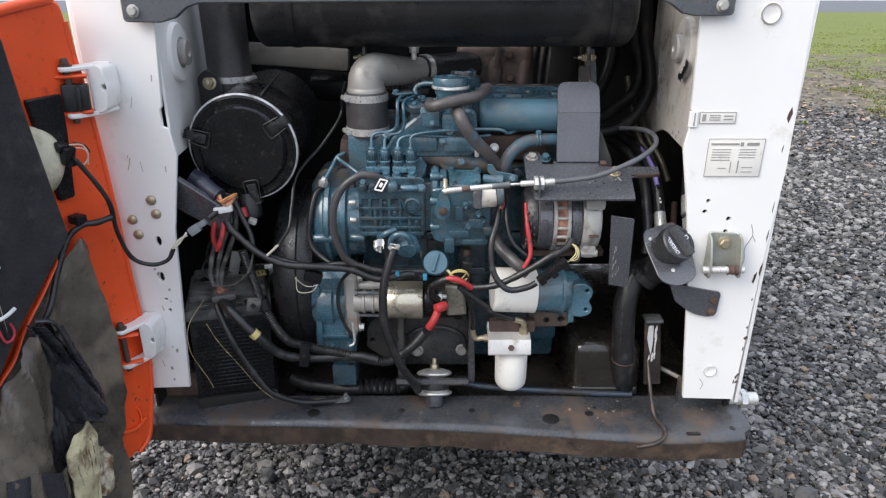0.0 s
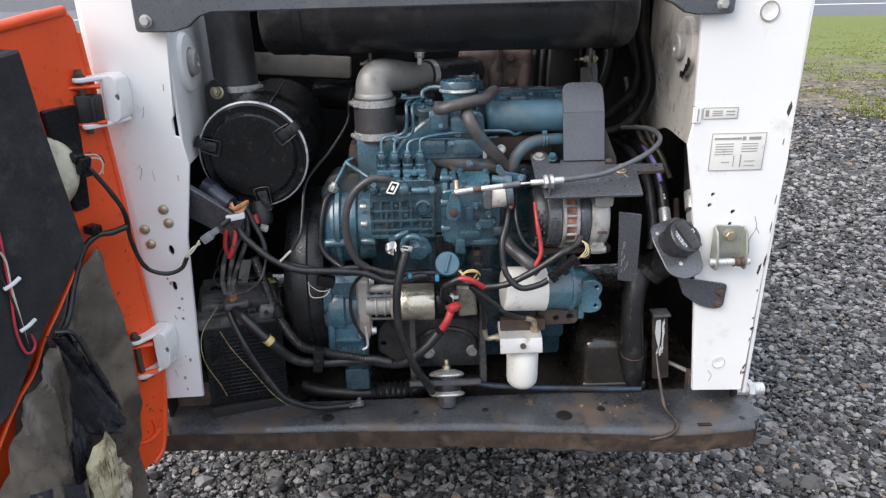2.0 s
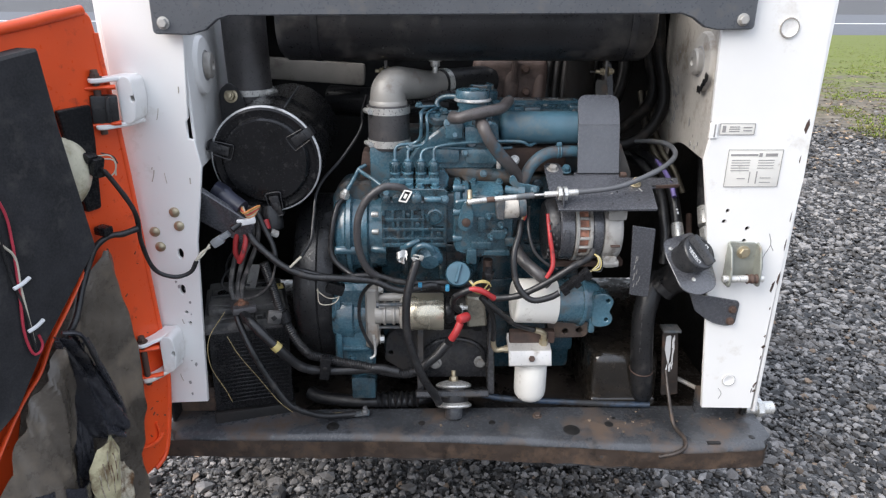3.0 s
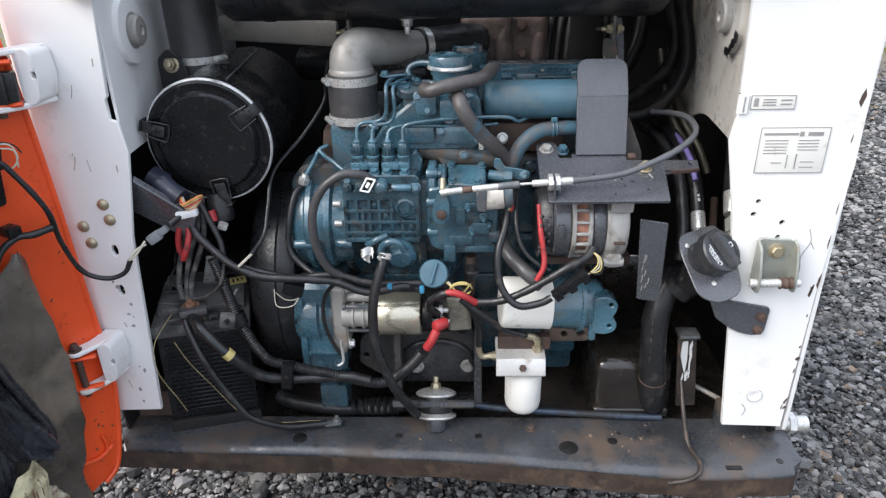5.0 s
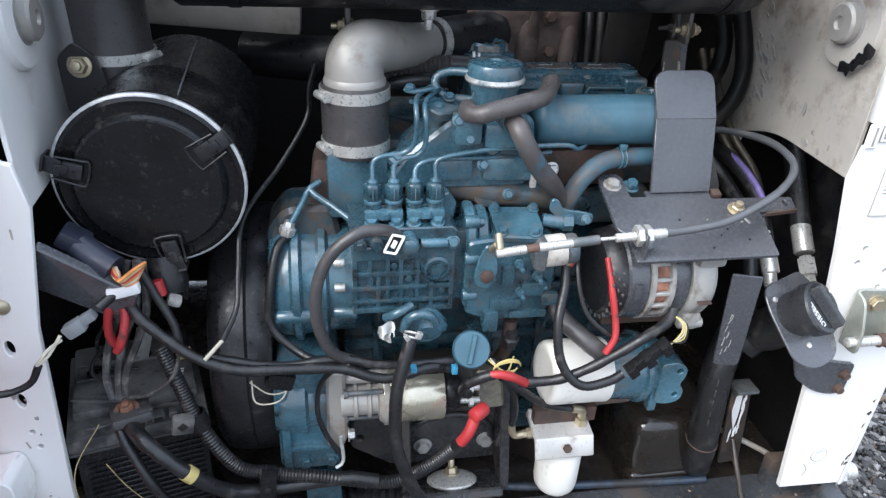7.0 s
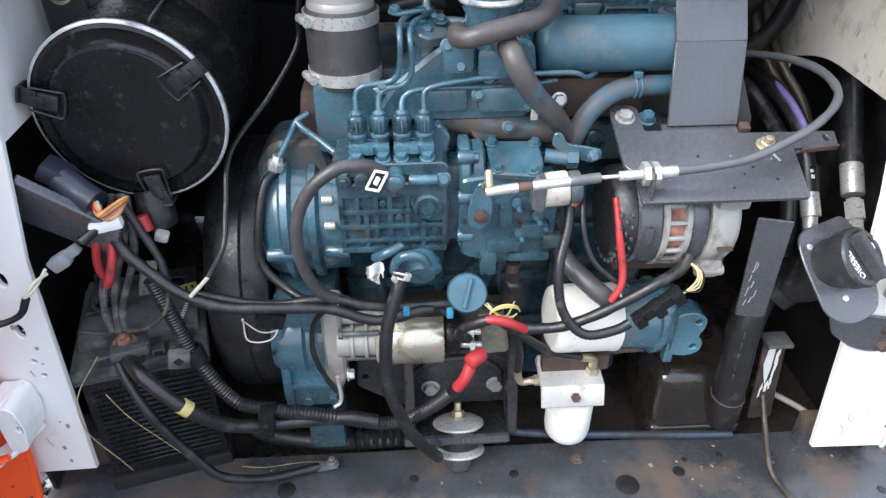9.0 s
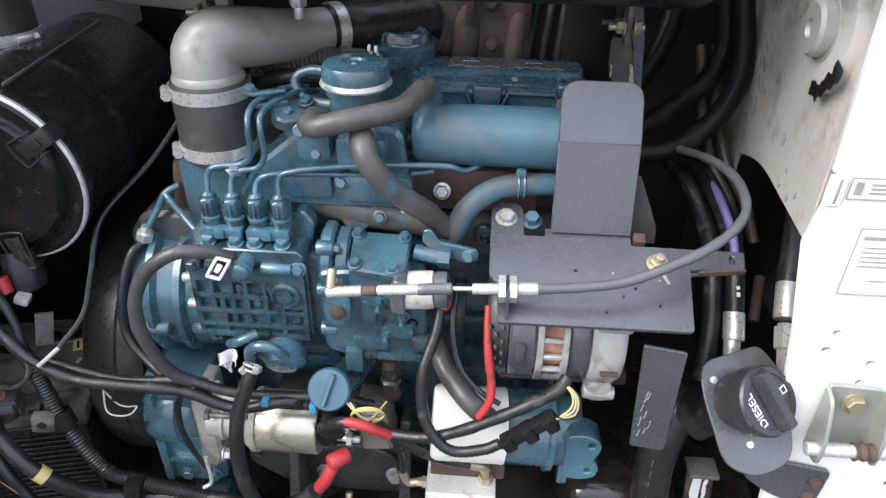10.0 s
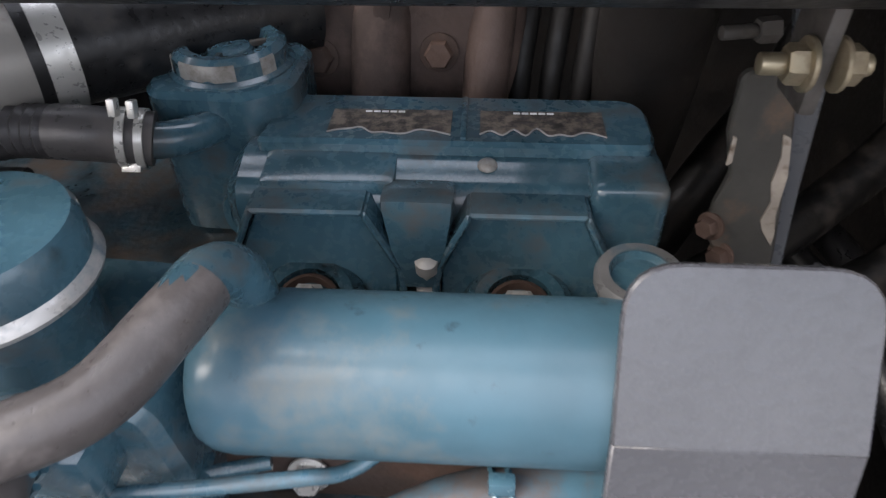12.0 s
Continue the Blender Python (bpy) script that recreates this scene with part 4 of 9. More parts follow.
lathe(bm, (0.060, 1.372, 0.935), (-0.3, -1, 0.2), [(0, 0.014), (0.01, 0.014), (0.012, 0.012), (0.012, 0.008), (0.004, 0.007), (0.004, 0)], 24)
part("socket", bm, M_BLUE, breather)

# inlet neck under the sleeve
bm = bmesh.new()
box(bm, (-0.145, 1.295, 0.858), (0.074, 0.070, 0.085), 0.008)
lathe(bm, (-0.145, 1.293, 0.888), (0, 0, 1), [(0, 0.036), (0.012, 0.036)], 32)
part("inlet_neck", bm, M_BLUE, engine)
bm = bmesh.new()
box(bm, (-0.185, 1.30, 0.845), (0.035, 0.05, 0.085), 0.008, (0, 8, 0))
part("rusty_bracket", bm, M_RUST, engine, "rusty bracket at the inlet neck")

# gear case, lower housing and wheel
M_WHEEL = material("scuffed_black_wheel", (0.014, 0.014, 0.015), 0.34, 0, 0.3, 9, 0.12, 200, dirt=(0.05, 0.047, 0.045), dirt_amount=0.16, dirt_scale=18)
bm = bmesh.new()
lathe(bm, (-0.258, 1.292, 0.722), (1, 0, 0), [(0, 0), (0, 0.060), (0.004, 0.072), (0.014, 0.080), (0.026, 0.082), (0.030, 0.088), (0.038, 0.089), (0.042, 0.080), (0.058, 0.078), (0.062, 0.086), (0.070, 0.086), (0.074, 0.078), (0.105, 0.076), (0.105, 0)], 48)
case = part("gear_case", bm, M_BLUE, engine, "round stepped blue gear case")
bm = bmesh.new()
rod(bm, (-0.250, 1.212, 0.708), (-0.205, 1.212, 0.708), 0.009, bevel=0.003)
part("case_boss", bm, M_BLUE, case)
bm = bmesh.new()
rod(bm, (-0.180, 1.218, 0.708), (-0.150, 1.212, 0.708), 0.008, bevel=0.002)
part("case_boss", bm, M_BLUE, case)
for z in (0.78, 0.745):
    bm = bmesh.new()
    rod(bm, (-0.178, 1.214, z), (-0.165, 1.214, z), 0.0055, bevel=0.001, seg=12)
    part("stud", bm, M_STEEL, case)
bm = bmesh.new()
up = [(-0.258, 0.80), (-0.235, 0.83), (-0.175, 0.832), (-0.165, 0.78), (-0.165, 0.72), (-0.25, 0.72)]
upright(bm, rounded(up, 0.012), 1.262, 0.07, 0.006)
part("case_top", bm, M_BLUE_GRIMY, engine, "dirt-caked top of the gear case")
bm = bmesh.new()
low = [(-0.258, 0.635), (-0.178, 0.635), (-0.174, 0.560), (-0.180, 0.448), (-0.236, 0.446), (-0.262, 0.452)]
upright(bm, rounded(low, 0.012), 1.205, 0.10, 0.010)
lowcase = part("flywheel_housing", bm, M_BLUE, engine)
bm = bmesh.new()
lathe(bm, (-0.262, 1.245, 0.56), (1, 0, 0), [(0, 0), (0, 0.050), (0.012, 0.056), (0.040, 0.056), (0.044, 0.050), (0.07, 0.048), (0.07, 0)], 36)
part("housing_barrel", bm, M_BLUE, lowcase)
bm = bmesh.new()
box(bm, (-0.204, 1.215, 0.412), (0.050, 0.06, 0.05), 0.006)
part("housing_foot", bm, M_BLUE_DARK, lowcase, "grimy dark blue foot")
bm = bmesh.new()
box(bm, (-0.222, 1.203, 0.497), (0.062, 0.010, 0.008), 0.003)
part("housing_ledge", bm, M_BLUE, lowcase)
bm = bmesh.new()
box(bm, (-0.250, 1.202, 0.535), (0.012, 0.012, 0.150), 0.004)
part("housing_rib", bm, M_BLUE, lowcase)
bolts(lowcase, [(-0.226, 1.205, 0.470), (-0.192, 1.205, 0.470)], (0, -1, 0), 0.008, 0.007)
bm = bmesh.new()
lathe(bm, (-0.345, 1.395, 0.575), (1, 0, 0), [(0, 0), (0, 0.06), (0.012, 0.075), (0.012, 0.150), (0.002, 0.162), (0.003, 0.172), (0.010, 0.181), (0.022, 0.186), (0.050, 0.187), (0.052, 0.185), (0.054, 0.187), (0.078, 0.186), (0.084, 0.182), (0.084, 0)], 72)
part("flywheel", bm, M_WHEEL, engine, "large black wheel at the engine's end")

# ---- injection pump ----
bm = bmesh.new()
box(bm, (-0.030, 1.236, 0.776), (0.030, 0.070, 0.096), 0.004)
part("pump_flange", bm, M_BLUE_DARK, engine)
bm = bmesh.new()
box(bm, (-0.095, 1.232, 0.776), (0.124, 0.078, 0.100), 0.004)
pump = part("injection_pump", bm, M_BLUE_DARK, engine, "blue fuel injection pump with ribbed side")
bm = bmesh.new()
upright(bm, rounded([(-0.157, 0.795), (-0.157, 0.814), (-0.036, 0.814), (-0.036, 0.766), (-0.050, 0.762), (-0.072, 0.768), (-0.080, 0.795)], [0.003, 0.004, 0.004, 0.004, 0.01, 0.01, 0.004]), 1.1865, 0.012, 0.002)
part("face_band", bm, M_BLUE_DARK, pump)
for z, x0, x1, h in ((0.778, -0.156, -0.076, 0.007), (0.7585, -0.157, -0.040, 0.007), (0.7400, -0.157, -0.040, 0.006), (0.7275, -0.157, -0.036, 0.008)):
    bm = bmesh.new()
    box(bm, ((x0 + x1) / 2, 1.1915, z), (x1 - x0, 0.011, h), 0.002)
    part("fin", bm, M_BLUE_DARK, pump)
for x, z0, z1 in ((-0.154, 0.727, 0.812), (-0.136, 0.758, 0.797), (-0.1265, 0.730, 0.778), (-0.1155, 0.740, 0.797), (-0.100, 0.727, 0.797), (-0.0805, 0.740, 0.800), (-0.063, 0.727, 0.764), (-0.039, 0.727, 0.812)):
    bm = bmesh.new()
    box(bm, (x, 1.1920, (z0 + z1) / 2), (0.006, 0.011, z1 - z0), 0.002)
    part("rib", bm, M_BLUE_DARK, pump)
for x, z in ((-0.108, 0.786), (-0.090, 0.768), (-0.050, 0.749)):
    bm = bmesh.new()
    rod(bm, (x, 1.198, z), (x, 1.1895, z), 0.0052, bevel=0.002, seg=14)
    part("rib_boss", bm, M_BLUE_DARK, pump)
for x in (-0.148, -0.128):
    bm = bmesh.new()
    rod(bm, (x, 1.190, 0.8195), (x, 1.180, 0.8195), 0.0085, bevel=0.002, seg=18)
    lathe(bm, (x, 1.180, 0.8195), (0, -1, 0), [(0, 0), (0, 0.0060), (0.004, 0.0060), (0.005, 0.005), (0.005, 0)], 6)
    part("deck_plug", bm, M_BLUE_DARK, pump, "grimy blue screw plug")
bm = bmesh.new()
lathe(bm, (-0.0575, 1.1868, 0.784), (0, -1, 0), [(0, 0), (0, 0.0165), (0.003, 0.0158), (0.0045, 0.0125), (0.002, 0.0112), (0.002, 0.0085), (0.0048, 0.0078), (0.0048, 0)], 28)
part("port_plug", bm, M_BLUE_DARK, pump, "round screw plug")
bm = bmesh.new()
top = [(-0.160, 0.822), (-0.160, 0.838), (-0.040, 0.838), (-0.034, 0.832), (-0.034, 0.822)]
upright(bm, rounded(top, 0.002, 2), 1.186, 0.07, 0.002)
part("pump_deck", bm, M_BLUE_DARK, pump)
bm = bmesh.new()
box(bm, (-0.1190, 1.227, 0.846), (0.043, 0.036, 0.022), 0.004)
part("valve_block", bm, M_BLUE_DARK, pump)
bm = bmesh.new()
box(bm, (-0.0710, 1.227, 0.846), (0.043, 0.036, 0.022), 0.004)
part("valve_block", bm, M_BLUE_DARK, pump)
M_EDGE = material("pale_blue_paint", (0.085, 0.150, 0.185), 0.22, 0, 0.3, 60, 0.1, 300, coat=0.9)
for k in range(4):
    x = -0.131 + 0.0240 * k
    bm = bmesh.new()
    lathe(bm, (x, 1.210, 0.850), (0, 0, 1), [(0, 0.0100), (0.010, 0.0100), (0.011, 0.0085), (0.014, 0.0085)], 20)
    lathe(bm, (x, 1.210, 0.864), (0, 0, 1), [(0, 0), (0, 0.0092), (0.0015, 0.0104), (0.0170, 0.0104), (0.0195, 0.0088), (0.0205, 0.0070), (0.0205, 0)], 6)
    dv = part("delivery_valve", bm, M_BLUE_DARK, pump, "blue hexagonal delivery valve")
    bm = bmesh.new()
    rod(bm, (x, 1.210, 0.8605), (x, 1.210, 0.8650), 0.0106, bevel=0.0012, seg=18)
    part("valve_collar", bm, M_BLUE, dv, "grimy blue collar")
    bm = bmesh.new()
    lathe(bm, (x, 1.210, 0.8845), (0, 0, 1), [(0, 0.0066), (0.0022, 0.0066), (0.0036, 0.0048), (0.0050, 0.0034), (0.0050, 0)], 12)
    part("pipe_nut", bm, M_BLUE, dv)
    for k6 in range(0, 6, 2):
        a = radians(60 * k6)
        bm = bmesh.new()
        rod(bm, (x + 0.0103 * math.sin(a), 1.210 - 0.0103 * math.cos(a), 0.8665), (x + 0.0103 * math.sin(a), 1.210 - 0.0103 * math.cos(a), 0.8805), 0.0008, bevel=0.0003, seg=8)
        part("pale_edge", bm, M_EDGE, dv, "paler blue line along the edge")
for x0 in (-0.119, -0.071):
    bm = bmesh.new()
    box(bm, (x0, 1.201, 0.8495), (0.044, 0.012, 0.011), 0.0022)
    box(bm, (x0, 1.196, 0.8500), (0.010, 0.010, 0.009), 0.002)
    part("valve_clamp", bm, M_BLUE, pump)
    bolts(pump, [(x0 - 0.014, 1.196, 0.839), (x0 + 0.014, 1.196, 0.839)], (0, -0.3, 1), 0.0065, 0.006)
bolts(pump, [(-0.147, 1.190, 0.829), (-0.040, 1.186, 0.8185)], (0, -1, 0.3), 0.0062, 0.005)
bm = bmesh.new()
upright(bm, rounded([(-0.058, 0.828), (-0.034, 0.828), (-0.030, 0.850), (-0.040, 0.865), (-0.050, 0.862)], 0.004), 1.222, 0.02, 0.003)
part("lug", bm, M_BLUE, pump)
bm = bmesh.new()
rod(bm, (-0.0925, 1.200, 0.825), (-0.0925, 1.172, 0.825), 0.0095, bevel=0.002)
lathe(bm, (-0.0925, 1.172, 0.825), (0, -1, 0), [(0, 0), (0, 0.0112), (0.005, 0.0112), (0.0055, 0.0095), (0.009, 0.0095), (0.011, 0.007), (0.011, 0)], 12)
part("inlet_union", bm, M_BLUE, pump)
bm = bmesh.new()
rod(bm, (-0.078, 1.184, 0.8185), (-0.046, 1.184, 0.8185), 0.0058, bevel=0.002, seg=18)
part("deck_bar", bm, M_BLUE, pump, "blue cross plug along the deck")
# governor housing
bm = bmesh.new()
gov = [(-0.022, 0.815), (0.010, 0.819), (0.086, 0.817), (0.092, 0.790), (0.088, 0.715), (0.02, 0.700), (-0.020, 0.715)]
upright(bm, rounded(gov, 0.008), 1.186, 0.085, 0.0028)
part("governor", bm, M_BLUE_DARK, pump, "blue governor housing")
YZ = Matrix(((0, 0, 1, 0), (1, 0, 0, 0), (0, 1, 0, 0), (0, 0, 0, 1)))
bm = bmesh.new()
plate(bm, rounded([(1.190, 0.722), (1.187, 0.790), (1.194, 0.828), (1.214, 0.846), (1.246, 0.846), (1.252, 0.722)], [0.006, 0.03, 0.016, 0.016, 0.01, 0.004], 6), 0.014, Matrix.Translation((-0.022, 0, 0)) @ YZ, 0.003)
gfl = part("governor_flange", bm, M_BLUE, pump, "rounded blue joint flange")
bm = bmesh.new()
plate(bm, rounded([(1.196, 0.722), (1.192, 0.790), (1.199, 0.824), (1.217, 0.840), (1.246, 0.840), (1.252, 0.722)], [0.006, 0.03, 0.016, 0.016, 0.01, 0.004], 6), 0.016, Matrix.Translation((-0.008, 0, 0)) @ YZ, 0.004)
part("governor_shoulder", bm, M_BLUE, pump)
for y, z in ((1.198, 0.835), (1.187, 0.792), (1.188, 0.740)):
    bm = bmesh.new()
    rod(bm, (-0.024, y + 0.004, z), (-0.006, y + 0.004, z), 0.0080, bevel=0.002, seg=18)
    lathe(bm, (-0.006, y + 0.004, z), (1, 0, 0), [(0, 0), (0, 0.0055), (0.005, 0.0055), (0.006, 0.0045), (0.006, 0)], 6)
    part("flange_boss", bm, M_BLUE, gfl)
bm = bmesh.new()
box(bm, (0.040, 1.215, 0.803), (0.060, 0.060, 0.040), 0.004)
part("governor_top", bm, M_BLUE, pump)
bm = bmesh.new()
gm = Matrix.Translation((0.040, 1.204, 0.8265)) @ Matrix.Rotation(radians(17), 4, "X")
plate(bm, rounded([(-0.028, -0.024), (0.022, -0.030), (0.030, -0.012), (0.030, 0.026), (-0.030, 0.028)], 0.005), 0.010, gm @ Matrix.Translation((0, 0, -0.002)), 0.002)
part("governor_cover", bm, M_BLUE, pump, "smooth blue cover plate")
bolts(pump, [tuple(gm @ Vector(p)) for p in ((-0.024, 0.022, 0.008), (0.024, 0.020, 0.008), (-0.022, -0.018, 0.008), (0.016, -0.022, 0.008))], gm.to_3x3() @ Vector((0, 0, 1)), 0.0055, 0.005)
bm = bmesh.new()
tube(bm, [(0.075, 1.215, 0.828), (0.095, 1.212, 0.826), (0.112, 1.210, 0.825)], 0.0085, 16)
lathe(bm, (0.100, 1.2115, 0.826), (1, -0.1, 0), [(0, 0.008), (0, 0.0115), (0.012, 0.0115), (0.012, 0.008)], 6)
part("stop_stub", bm, M_BLUE, pump)
bm = bmesh.new()
lever = [(-0.014, 0.766), (0.000, 0.758), (0.012, 0.768), (0.014, 0.790), (0.008, 0.814), (-0.001, 0.820), (-0.008, 0.808), (-0.014, 0.785)]
upright(bm, rounded(lever, 0.006), 1.172, 0.004, 0.001)
part("throttle_lever", bm, M_BLUE, pump)
bm = bmesh.new()
lathe(bm, (0.000, 1.172, 0.778), (0, -1, 0), [(0, 0), (0, 0.008), (0.004, 0.008), (0.006, 0.004), (0.006, 0)], 16)
part("lever_pivot", bm, M_RUST, pump, "rusty lever pivot")
for p, s in (((0.055, 1.195, 0.785), (0.02, 0.03, 0.018)), ((0.030, 1.195, 0.770), (0.016, 0.03, 0.03)), ((0.062, 1.189, 0.750), (0.03, 0.02, 0.02)), ((0.030, 1.191, 0.728), (0.04, 0.02, 0.016)), ((0.012, 1.192, 0.706), (0.02, 0.03, 0.03)), ((0.085, 1.184, 0.735), (0.022, 0.012, 0.018)), ((0.06, 1.192, 0.712), (0.05, 0.02, 0.012))):
    bm = bmesh.new()
    box(bm, p, s, 0.004)
    part("casting_lug", bm, M_BLUE_DARK, pump)
bolts(pump, [(0.042, 1.182, 0.787), (0.066, 1.182, 0.770), (0.048, 1.186, 0.745), (0.075, 1.188, 0.757)], (0, -1, 0), 0.005, 0.008, M_BLUE, "adjuster", 0.008)
# lift pump below, with a ring fitting
bm = bmesh.new()
lathe(bm, (-0.068, 1.205, 0.712), (0, -0.8, -0.35), [(0, 0.020), (0.012, 0.022), (0.020, 0.026), (0.028, 0.026), (0.032, 0.020), (0.036, 0.017), (0.036, 0)], 28)
part("lift_pump", bm, M_BLUE, engine, "round blue fuel lift pump")
bm = bmesh.new()
tube(bm, [(-0.098, 1.165, 0.712), (-0.094, 1.16, 0.730), (-0.080, 1.158, 0.738), (-0.066, 1.160, 0.732), (-0.060, 1.165, 0.718)], 0.006, 12)
tube(bm, [(-0.120, 1.172, 0.726), (-0.105, 1.165, 0.737), (-0.088, 1.172, 0.742)], 0.0055, 12)
part("lift_pump_pipe", bm, M_BLUE, engine)
# oil filler neck and cap
filler_neck = bmesh.new()
tube(filler_neck, [(0.03, 1.26, 0.690), (0.005, 1.215, 0.665), (-0.0137, 1.1695, 0.673)], 0.018, 20)
neck = part("oil_filler_neck", filler_neck, M_BLUE_DARK, engine)
bm = bmesh.new()
FD = Vector((-0.02, -0.80, 0.55)).normalized()
lathe(bm, (-0.0137, 1.1695, 0.673), FD, [(0, 0), (0, 0.0215), (0.004, 0.0238), (0.012, 0.0238), (0.0145, 0.0218), (0.0155, 0)], 32)
oilcap = part("oil_filler_cap", bm, M_BLUE_CAP, engine, "blue plastic oil filler cap with a grip bar")
bm = bmesh.new()
mcap = axis_matrix(Vector((-0.0137, 1.1695, 0.673)) + FD * 0.018, FD)
plate(bm, rounded([(-0.0185, -0.0028), (0.0185, -0.0028), (0.0185, 0.0028), (-0.0185, 0.0028)], 0.002), 0.005, mcap @ pose(0, 0, -0.003, 0, 0, 75), 0.001)
part("grip", bm, M_BLUE_CAP, oilcap)
# dipstick tube and sender
bm = bmesh.new()
tube(bm, [(0.045, 1.24, 0.60), (0.045, 1.21, 0.64), (0.046, 1.205, 0.69)], 0.009, 14)
part("sender_stem", bm, M_RUST, engine)
bm = bmesh.new()
lathe(bm, (0.047, 1.202, 0.648), (0, -0.2, 1), [(0, 0), (0, 0.009), (0.012, 0.009), (0.012, 0.012), (0.018, 0.012), (0.02, 0.008), (0.030, 0.007), (0.030, 0)], 6)
part("oil_sender", bm, M_BLACK, engine, "grimy dark oil pressure sender")
# shut-off solenoid
bm = bmesh.new()
rod(bm, (0.062, 1.185, 0.800), (0.098, 1.185, 0.803), 0.0195, bevel=0.003, seg=32)
sol = part("stop_solenoid", bm, material("yellowed_cream_plastic", (0.60, 0.555, 0.49), 0.42, 0, 0.14, 20, 0.08, 200, dirt=(0.28, 0.23, 0.18), dirt_amount=0.25, dirt_scale=40), engine, "cream cylindrical stop solenoid")
bm = bmesh.new()
rod(bm, (0.098, 1.185, 0.803), (0.112, 1.185, 0.804), 0.0185, bevel=0.003, seg=28)
part("solenoid_end", bm, bpy.data.materials["dull_worn_metal"], sol)
bm = bmesh.new()
upright(bm, rounded([(0.056, 0.786), (0.070, 0.783), (0.071, 0.822), (0.060, 0.826), (0.054, 0.812)], 0.004), 1.164, 0.030, 0.002)
part("solenoid_bracket", bm, bpy.data.materials["dull_worn_metal"], sol, "dull worn mounting ear")
# fuel pipes
PIPES = (
    [(-0.131, 1.210, 0.886), (-0.130, 1.216, 0.905), (-0.121, 1.217, 0.913), (-0.096, 1.219, 0.916), (-0.084, 1.216, 0.928), (-0.082, 1.214, 0.955), (-0.082, 1.222, 0.968), (-0.079, 1.240, 0.973), (-0.070, 1.257, 0.975), (-0.058, 1.276, 0.975), (-0.045, 1.30, 0.968)],
    [(-0.107, 1.210, 0.886), (-0.106, 1.216, 0.902), (-0.097, 1.217, 0.910), (-0.080, 1.219, 0.913), (-0.071, 1.218, 0.926), (-0.071, 1.217, 0.952), (-0.072, 1.224, 0.964), (-0.068, 1.242, 0.969), (-0.060, 1.257, 0.971), (-0.048, 1.276, 0.971), (-0.035, 1.30, 0.964)],
    [(-0.083, 1.210, 0.886), (-0.081, 1.216, 0.899), (-0.068, 1.217, 0.907), (-0.034, 1.225, 0.906), (0.015, 1.236, 0.902), (0.052, 1.246, 0.899), (0.09, 1.255, 0.900)],
    [(-0.059, 1.210, 0.886), (-0.058, 1.216, 0.905), (-0.043, 1.217, 0.912), (0.001, 1.224, 0.916), (0.052, 1.230, 0.917), (0.104, 1.240, 0.914), (0.122, 1.25, 0.905), (0.138, 1.262, 0.908)],
)
for pts in PIPES:
    bm = bmesh.new()
    tube(bm, pts, 0.0031, 10, step=0.004)
    part("injector_pipe", bm, M_BLUE, engine, "thin blue steel injector pipe")
bm = bmesh.new()
box(bm, (-0.072, 1.253, 0.978), (0.034, 0.013, 0.004), 0.0015, (-8, 0, 28))
box(bm, (-0.070, 1.254, 0.966), (0.032, 0.012, 0.005), 0.0015, (-8, 0, 28))
bolt(bm, (-0.086, 1.247, 0.979), (0, -0.2, 1), 0.0055, 0.005)
part("pipe_clip", bm, M_BLUE, engine)
bm = bmesh.new()
tube(bm, [(-0.229, 1.250, 0.813), (-0.212, 1.258, 0.840), (-0.203, 1.262, 0.856), (-0.190, 1.27, 0.862)], 0.004, 10)
tube(bm, [(-0.203, 1.262, 0.856), (-0.195, 1.255, 0.850), (-0.176, 1.238, 0.843), (-0.155, 1.222, 0.832)], 0.004, 10)
part("leak_off_pipe", bm, M_BLUE, engine)
bm = bmesh.new()
lathe(bm, (-0.234, 1.250, 0.800), (0.35, 0.1, 1), [(0, 0.007), (0.004, 0.010), (0.012, 0.010), (0.014, 0.007), (0.02, 0.006), (0.02, 0)], 6)
part("banjo_union", bm, M_STEEL, engine, "worn steel union")
bm = bmesh.new()
tube(bm, [(-0.012, 1.268, 0.962), (-0.038, 1.275, 0.963), (-0.051, 1.281, 0.972), (-0.050, 1.285, 0.984), (-0.034, 1.284, 0.991), (-0.012, 1.275, 0.992)], 0.0055, 12)
part("bypass_pipe", bm, M_BLUE, engine)

# ---- starter ----
starter = thing("starter_motor", "zinc-yellow starter motor with black solenoid end", "starter motor", (-0.06, 1.19, 0.53))
bm = bmesh.new()
lathe(bm, (-0.122, 1.205, 0.578), (1, 0, 0), [(0, 0), (0, 0.036), (0.002, 0.0375), (0.080, 0.0375), (0.082, 0.036), (0.082, 0)], 44)
part("barrel", bm, M_STARTER, starter)
bm = bmesh.new()
lathe(bm, (-0.176, 1.200, 0.578), (1, 0, 0), [(0, 0), (0, 0.021), (0.048, 0.021), (0.050, 0.030), (0.056, 0.034), (0.056, 0)], 32)
rod(bm, (-0.172, 1.208, 0.609), (-0.118, 1.208, 0.609), 0.0085, bevel=0.002)
for x in (-0.160, -0.142, -0.128):
    lathe(bm, (x, 1.200, 0.578), (1, 0, 0), [(0, 0.021), (0.001, 0.0245), (0.005, 0.0245), (0.006, 0.021)], 32)
nose = part("nose", bm, M_ALU, starter, "bright cast nose")
